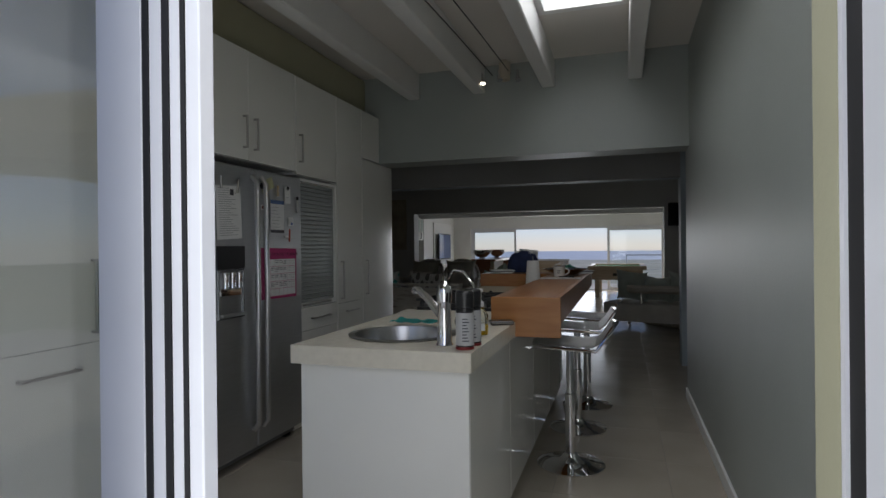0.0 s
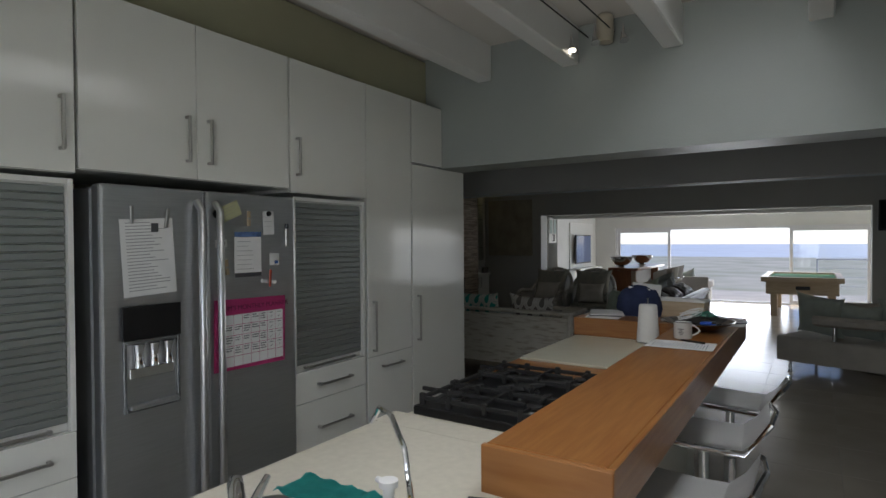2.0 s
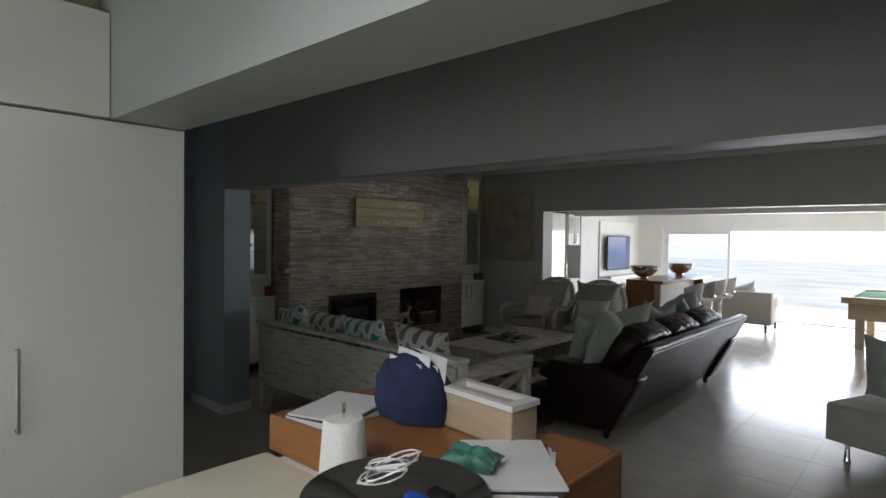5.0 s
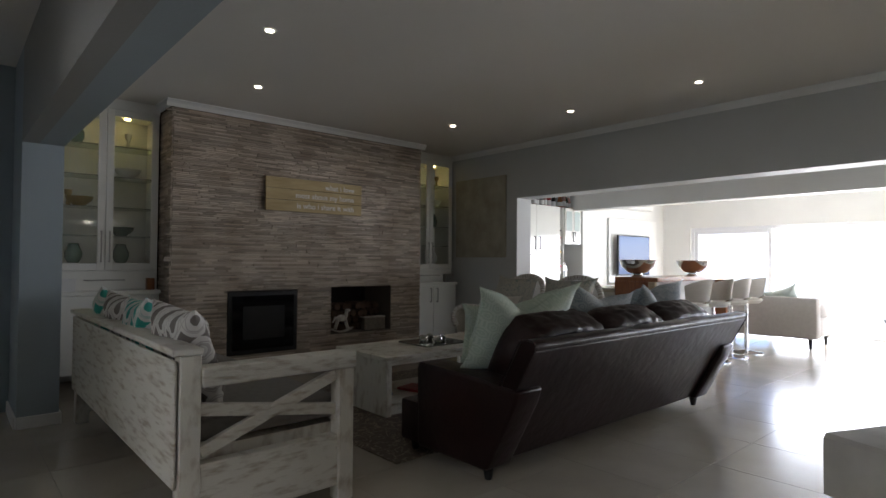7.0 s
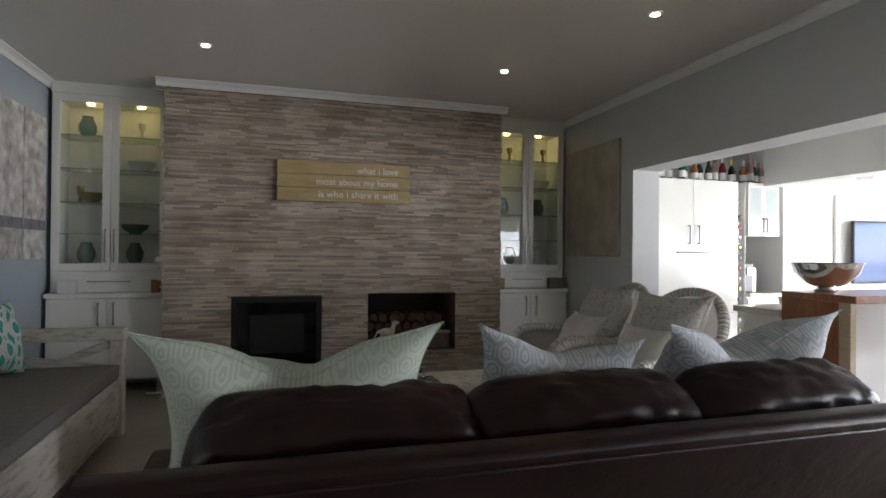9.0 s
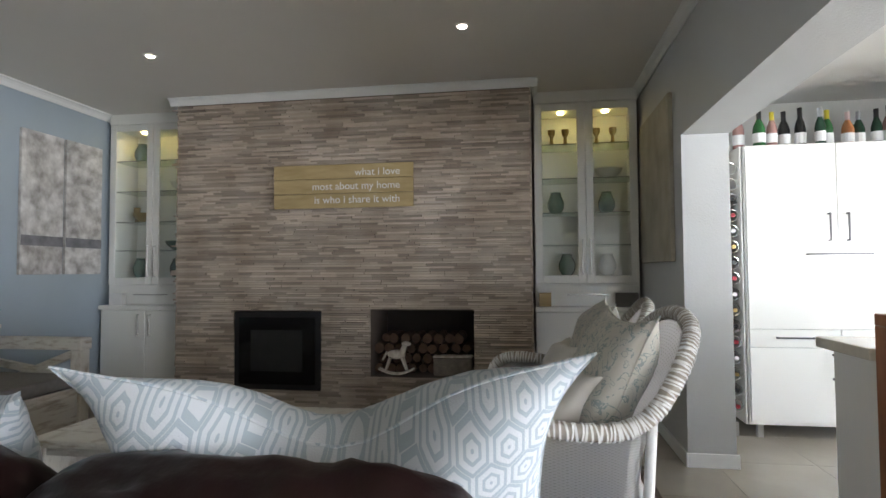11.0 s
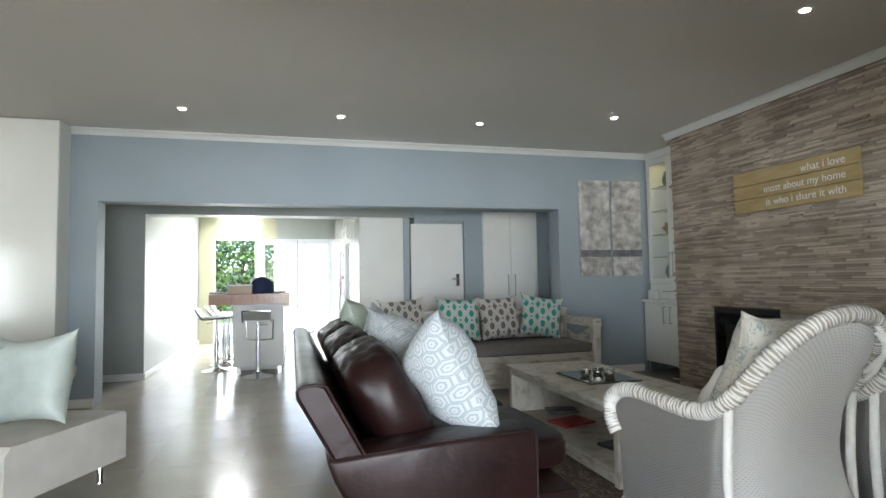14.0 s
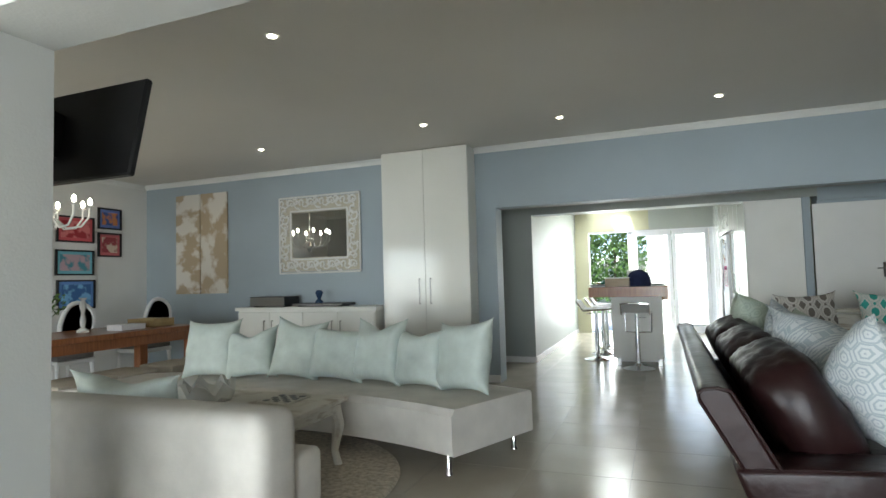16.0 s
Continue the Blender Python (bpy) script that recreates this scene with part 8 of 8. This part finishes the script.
# ---- kitchen small things ----
def kitchen_clutter():
    z = 0.931
    t = thing("mixer_tap", (-0.15, 3.76, z), "tall chrome mixer tap with a lever", "tap")
    part("body", lathe([(0.032, 0), (0.027, 0.01), (0.025, 0.15), (0.028, 0.155), (0.030, 0.19), (0.026, 0.215), (0.014, 0.23), (0.0, 0.233)], 24), M_CHROME, t, smooth=True)
    part("spout", tube([(0, 0, 0.10), (-0.045, 0.03, 0.135), (-0.09, 0.06, 0.17), (-0.13, 0.085, 0.195), (-0.15, 0.098, 0.196), (-0.158, 0.103, 0.185)], [0.02, 0.018, 0.016, 0.015, 0.015, 0.013], 12), M_CHROME, t, smooth=True)
    part("lever", tube([(0, 0.015, 0.215), (-0.01, 0.04, 0.235), (-0.02, 0.065, 0.25)], [0.010, 0.008, 0.006], 8), M_CHROME, t, smooth=True)
    f = thing("filter_tap", (-0.10, 4.13, z), "slim chrome arched filtered water tap", "tap")
    part("base", lathe([(0.022, 0), (0.02, 0.03), (0.01, 0.04), (0, 0.04)], 14), M_CHROME, f, smooth=True)
    part("spout", tube([(0, 0, 0.03), (-0.01, 0.0, 0.12), (-0.04, 0.02, 0.2), (-0.09, 0.04, 0.255), (-0.14, 0.06, 0.26), (-0.17, 0.07, 0.22)], 0.006, 8), M_CHROME, f, smooth=True)
    lab = mat("grey_label", (0.42, 0.42, 0.42), 0.5)
    for x, y in ((-0.054, 3.70), (-0.050, 3.79)):
        b = thing("spray_bottle", (x, y, z), "black cylindrical bottle with a grey printed label", "bottle", "black bottles by the tap")
        part("body", lathe([(0, 0), (0.031, 0), (0.032, 0.005), (0.032, 0.145), (0.0, 0.146)], 22), M_BLACK, b, smooth=True)
        part("cap", lathe([(0, 0.147), (0.033, 0.147), (0.033, 0.20), (0.027, 0.207), (0, 0.208)], 22), M_BLACK, b, smooth=True)
        part("label_paper", lathe([(0.0328, 0.015), (0.0328, 0.13)], 22), lab, b, "grey paper label")
        bm = bmesh.new()
        for k in range(8):
            add_box(bm, 0.033, 0.0336, -0.012, 0.012 - (k % 3) * 0.004, 0.03 + k * 0.011, 0.034 + k * 0.011, m=Matrix.Rotation(radians(-70), 4, "Z"))
        part("print", bm, M_INK, b)
        part("red_foot", lathe([(0.0335, 0.0), (0.0335, 0.01)], 22), mat("dark_red", (0.2, 0.02, 0.02), 0.4), b)
    s = thing("soap_dispenser", (-0.085, 4.03, z), "clear soap pump bottle with yellow soap", "soap dispenser")
    part("bottle", lathe([(0, 0), (0.035, 0), (0.038, 0.01), (0.038, 0.08), (0.022, 0.11), (0.018, 0.115)], 22), M_GLASS, s, smooth=True)
    part("soap", lathe([(0, 0.002), (0.035, 0.003), (0.036, 0.04), (0, 0.04)], 20), mat("yellow_soap", (0.75, 0.45, 0.02), 0.2), s, "yellow liquid soap")
    part("pump", lathe([(0, 0.116), (0.022, 0.116), (0.022, 0.135), (0.011, 0.14), (0.011, 0.175), (0.018, 0.178), (0.018, 0.19), (0, 0.19)], 16), M_PAPER, s, smooth=True)
    part("nozzle", tube([(0, 0, 0.183), (-0.035, 0.01, 0.18)], 0.006), M_PAPER, s)
    part("barcode", box(0.0, 0.001, -0.014, 0.014, 0.02, 0.05, m=Matrix.Rotation(radians(-60), 4, "Z") @ Matrix.Translation((0.039, 0, 0))), M_PAPER, s)
    c = thing("dish_cloth", (-0.40, 4.19, z + 0.006), "crumpled teal dish cloth behind the sink", "cloth")
    bm = bmesh.new()
    g = [[bm.verts.new((-0.13 + 0.26 * i / 14, -0.06 + 0.12 * j / 8, 0.018 + 0.018 * abs(noise.noise(Vector((i * 0.45, j * 0.5, 3)))) + 0.003 * math.sin(i * 1.7))) for j in range(9)] for i in range(15)]
    for a, b in zip(g, g[1:]):
        for k in range(8):
            bm.faces.new((a[k], b[k], b[k + 1], a[k + 1]))
    bmesh.ops.solidify(bm, geom=bm.faces[:], thickness=0.012)
    part("cloth", bm, M_TEAL, c, smooth=True)
    q = thing("sink_strainer", (-0.19, 4.13, z), "black wire strainer lying by the sink", "strainer")
    part("ring", tube([(0.03 * math.cos(k * 0.52), 0.012, 0.035 + 0.03 * math.sin(k * 0.52)) for k in range(12)], 0.004, 5, closed=True), M_IRON, q)
    for k in range(4):
        part("wire", tube([(-0.018 + k * 0.012, 0.012, 0.012), (-0.018 + k * 0.012, 0.012, 0.058)], 0.002, 4), M_IRON, q)
    w = thing("leather_wallet", (-0.06, 4.36, z), "flat black wallet against the bar end", "wallet", "", 20)
    part("cover", box(-0.055, 0.055, -0.04, 0.04, 0, 0.018, bevel=0.004), M_BLACK, w)
    part("edge", box(-0.052, 0.052, -0.042, -0.0405, 0.005, 0.012), M_GREYSEAT, w)
    z = 1.052
    m = thing("enamel_mug", (0.0, 6.33, z), "cream enamel mug with a dark rim and small print", "mug")
    part("body", lathe([(0, 0), (0.042, 0), (0.045, 0.004), (0.045, 0.082), (0.0465, 0.084), (0.042, 0.083), (0.041, 0.008), (0, 0.008)], 28), M_WHITEC, m, smooth=True)
    part("rim", tube([(0.045 * math.cos(k * 0.3927), 0.045 * math.sin(k * 0.3927), 0.085) for k in range(16)], 0.0022, 5, closed=True), M_BLACK, m, "dark enamel rim", True)
    part("handle", tube([(0.043 + 0.034 * math.sin(math.pi * k / 12) ** 0.7, 0.006 * math.sin(math.pi * k / 12), 0.070 - 0.052 * k / 12) for k in range(13)], 0.0048, 8), M_WHITEC, m, smooth=True)
    bm = bmesh.new()
    for k, wd in enumerate((0.03, 0.016, 0.026, 0.012)):
        add_box(bm, -wd / 2, wd / 2, -0.0462, -0.0452, 0.05 - k * 0.009, 0.053 - k * 0.009)
    part("print", bm, M_INK, m)
    r = thing("paper_towel", (-0.27, 6.73, 0.939), "white paper towel roll on a steel peg stand", "paper towel")
    part("roll", lathe([(0.02, 0.012), (0.066, 0.012), (0.064, 0.05), (0.052, 0.225), (0.048, 0.232), (0.02, 0.233)], 28), mat("tissue", (0.74, 0.73, 0.70), 0.9, bump=0.4, bscale=50), r, smooth=True)
    part("stand", lathe([(0, 0), (0.07, 0), (0.07, 0.008), (0, 0.01)], 24), M_CHROME, r, smooth=True)
    part("peg", tube([(0, 0, 0.01), (0, 0, 0.27)], 0.005), M_CHROME, r)
    b = thing("steel_bowl", (0.02, 6.64, z), "wide shallow steel bowl full of cables", "bowl")
    part("bowl", lathe([(0, 0.004), (0.09, 0.005), (0.14, 0.03), (0.19, 0.05), (0.195, 0.053), (0.19, 0.055), (0.135, 0.037), (0.09, 0.012), (0, 0.01)], 40), M_CHROME, b, smooth=True)
    rnd = random.Random(12)
    cab_ = thing("charger_cable", (-0.02, 6.65, z + 0.04), "tangled white charging cable in the bowl", "cable")
    pts = [Vector((0.012 * math.sin(k * 0.31) + (0.05 + 0.025 * math.sin(k * 0.17)) * math.cos(k * 0.5), 0.01 * math.cos(k * 0.23) + (0.045 + 0.02 * math.cos(k * 0.13)) * math.sin(k * 0.5), 0.03 + 0.035 * (0.5 + 0.5 * math.sin(k * 0.37 + 1)) + 0.02 * math.cos(k * 0.5))) for k in range(90)]
    part("cable", tube(pts, 0.0019, 5), M_PAPER, cab_, smooth=True)
    for x, y, mm, lb in ((0.06, 6.66, mat("blue_plastic", (0.02, 0.08, 0.4), 0.3), "small blue plastic thing in the bowl"), (0.08, 6.71, M_BLACK, "bunch of dark keys in the bowl")):
        k2 = thing("oddment", (x, y, z + 0.03), lb, "small item")
        part("body", box(-0.03, 0.03, -0.015, 0.015, 0, 0.02, bevel=0.005, seg=2), mm, k2)
        part("tag", box(0.031, 0.05, -0.006, 0.006, 0, 0.006), mm, k2)
    p = thing("letter", (0.03, 6.12, z), "printed white letter lying on the bar", "paper", "", 93)
    part("sheet", box(-0.105, 0.105, -0.15, 0.15, 0, 0.0012), M_PAPER, p)
    bm = bmesh.new()
    for k in range(20):
        add_box(bm, -0.085, -0.085 + rnd.uniform(0.1, 0.17), 0.12 - k * 0.0125, 0.1235 - k * 0.0125, 0.00125, 0.0015)
    part("print", bm, mat("faint_print", (0.35, 0.36, 0.4), 0.7), p)
    n = thing("ballpoint_pen", (0.06, 6.21, z + 0.0016), "dark ballpoint pen on the letter", "pen", "", 70)
    part("barrel", tube([(0, -0.07, 0.005), (0, 0.05, 0.005)], 0.005), M_BLACK, n)
    part("tip", tube([(0, 0.05, 0.005), (0, 0.068, 0.005)], [0.004, 0.001]), M_CHROME, n)
    g = thing("canvas_bag", (-0.42, 7.12, z), "slouched navy cloth bag on the bar end", "bag")
    bm = bmesh.new()
    ns = 24
    rings = []
    for j, (rr, h) in enumerate(((0.13, 0), (0.15, 0.05), (0.14, 0.12), (0.11, 0.17), (0.06, 0.20), (0.02, 0.215))):
        rings.append([bm.verts.new((rr * math.cos(6.283 * k / ns) * (1 + 0.25 * noise.noise(Vector((k * 0.5, j * 0.7, 1)))), 0.6 * rr * math.sin(6.283 * k / ns) * (1 + 0.25 * noise.noise(Vector((k * 0.5, j * 0.7, 9)))), h)) for k in range(ns)])
    for a, c2 in zip(rings, rings[1:]):
        for k in range(ns):
            bm.faces.new((a[k], a[(k + 1) % ns], c2[(k + 1) % ns], c2[k]))
    bm.faces.new(rings[0]), bm.faces.new(rings[-1])
    part("cloth", bm, M_NAVY, g, smooth=True)
    e = thing("letter_rack", (-0.42, 7.08, z), "white cards and letters standing behind the bag", "papers")
    for k in range(4):
        part("card", box(-0.08 + k * 0.02, 0.06 + k * 0.02, k * 0.016, k * 0.016 + 0.002, 0, 0.19 + 0.03 * (k % 2), m=Matrix.Rotation(radians(6), 4, "Y")), M_PAPER, e)
    bx = thing("tissue_box", (-0.16, 7.17, z), "beige lidded box with a white rim", "box", "", -6)
    part("body", box(-0.15, 0.15, -0.055, 0.055, 0, 0.105, bevel=0.003), M_OAK, bx)
    bm = bmesh.new()
    for a in ((-0.155, 0.155, -0.06, -0.035), (-0.155, 0.155, 0.035, 0.06), (-0.155, -0.12, -0.035, 0.035), (0.12, 0.155, -0.035, 0.035)):
        add_box(bm, *a, 0.106, 0.122)
    part("rim", bm, M_WHITE, bx)
    for k, (x, y, rz, lb, w, h) in enumerate(((0.06, 6.98, 35, "stack of glossy magazines and papers", 0.22, 0.30), (-0.60, 6.98, 10, "pile of papers on the bar end", 0.21, 0.28))):
        s = thing("magazine_stack", (x, y, z), lb, "papers", "", rz)
        for q in range(4):
            part("sheet", box(-w / 2, w / 2, -h / 2, h / 2, q * 0.007, q * 0.007 + 0.006, m=Matrix.Rotation(radians(q * 5 - 6), 4, "Z")), M_PAPER if q != 2 else M_INK, s)
    v = thing("green_cloth", (0.0, 6.93, z + 0.03), "crumpled green patterned packet", "packet")
    v["label"] = "crumpled green patterned packet on the papers"
    bm = cushion_mesh(0.14, 0.09, 0.04, 130)
    bmesh.ops.transform(bm, matrix=pose(0, 0, 0.02, 90, 0, 20), verts=bm.verts[:])
    part("packet", bm, mat("green_packet", (0.05, 0.18, 0.13), 0.5, var=0.6, scale=40), v, smooth=True)


kitchen_clutter()


def cable_lights():
    t = thing("cable_light_track", (0, 0, 0), "twin low-voltage cable track with small steel spots", "ceiling light")
    for x in (-0.59, -0.43):
        part("cable", tube([(x - 0.16, 2.55, 2.80), (x - 0.03, 5.6, 2.80), (x, 6.6, 2.80)], 0.004, 6), M_IRON, t)
    part("transformer", lathe([(0, 2.72), (0.045, 2.73), (0.05, 2.8), (0.05, 2.88), (0.03, 2.899)], 16, Matrix.Translation((-0.47, 6.55, 0))), mat("beige_plastic", (0.5, 0.45, 0.35), 0.4), t, smooth=True)
    for k, (x, y, lit) in enumerate(((-0.70, 5.55, True), (-0.66, 6.5, True), (-0.50, 6.45, False), (-0.35, 6.5, False), (-0.66, 3.6, True), (-0.68, 4.6, True))):
        p = part("spot", tube([(x, y, 2.80), (x, y, 2.74), (x + 0.01, y - 0.01, 2.70)], [0.004, 0.012, 0.028], 10), M_CHROME, t, "small steel spotlight", True)
        if lit:
            part("lamp_face", lathe([(0.022, 2.699), (0.022, 2.695), (0, 2.695)], 12, Matrix.Translation((x + 0.01, y - 0.01, 0))), M_DOWN, p, "glowing lamp face")


cable_lights()


# ---- lamps ----
def downlight(x, y, z=LZ):
    d = thing("downlight", (x, y, z), "small round recessed ceiling light, lit", "ceiling light", "recessed ceiling lights")
    part("rim", lathe([(0.027, 0), (0.046, -0.001), (0.048, -0.005), (0.027, -0.006)], 20), M_WHITE, d)
    part("lens", lathe([(0.026, -0.0065), (0.026, -0.009), (0, -0.009)], 16), M_DOWN, d, "glowing lamp face")


for x, y in ((-3.88, 9.96), (-2.63, 9.50), (-1.245, 9.46), (0.155, 9.42), (1.45, 9.78), (3.52, 9.67), (5.93, 9.38), (-3.76, 12.22), (-2.47, 12.68), (-1.16, 12.70), (1.50, 12.06), (0.15, 12.8)):
    downlight(x, y)


# ---- floor ----
def floor():
    s = 0.6
    tagged(part("floor", box(-6.6, 6.75, 2.35, 19.0, -0.05, -0.0015), M_GROUT), "grey-beige tiled floor", kind="structure")
    fl = bpy.data.objects["floor"]
    me = box(-s / 2 + 0.0015, s / 2 - 0.0015, -s / 2 + 0.0015, s / 2 - 0.0015, -0.008, 0.0, bevel=0.001)
    first = part("tile", me, M_TILE, fl)
    cells = []
    for i in range(-11, 12):
        for j in range(28):
            x, y = 0.12 + i * s + s / 2, 2.35 + j * s + s / 2
            if -6.3 < x < 6.5 and y < 18.9:
                cells.append((x, y))
    near = [c for c in cells if -2.4 < c[0] < 1.9 and c[1] < 17.5]
    near.sort(key=lambda c: abs(c[0] + 0.3) + 0.2 * abs(c[1] - 10))
    near = set(near[:295])
    used = False
    bm_v, bm_f = [], []
    for c in cells:
        if c in near:
            if not used:
                first.location = (*c, 0)
                used = True
            else:
                o = new("tile", first.data)
                o.parent, o.location = fl, (*c, 0)
        else:
            i = len(bm_v)
            a = s / 2 - 0.0015
            bm_v += [(c[0] - a, c[1] - a, 0), (c[0] + a, c[1] - a, 0), (c[0] + a, c[1] + a, 0), (c[0] - a, c[1] + a, 0), (c[0] - a, c[1] - a, -0.008), (c[0] + a, c[1] - a, -0.008), (c[0] + a, c[1] + a, -0.008), (c[0] - a, c[1] + a, -0.008)]
            bm_f += [(i, i + 1, i + 2, i + 3), (i, i + 4, i + 5, i + 1), (i + 1, i + 5, i + 6, i + 2), (i + 2, i + 6, i + 7, i + 3), (i + 3, i + 7, i + 4, i)]
    m = bpy.data.meshes.new("tiles")
    m.from_pydata(bm_v, [], bm_f)
    m.materials.append(M_TILE2)
    t = new("tiles", m)
    t.parent = fl
    tagged(t, "large grey-beige porcelain floor tiles", kind="stuff")


floor()
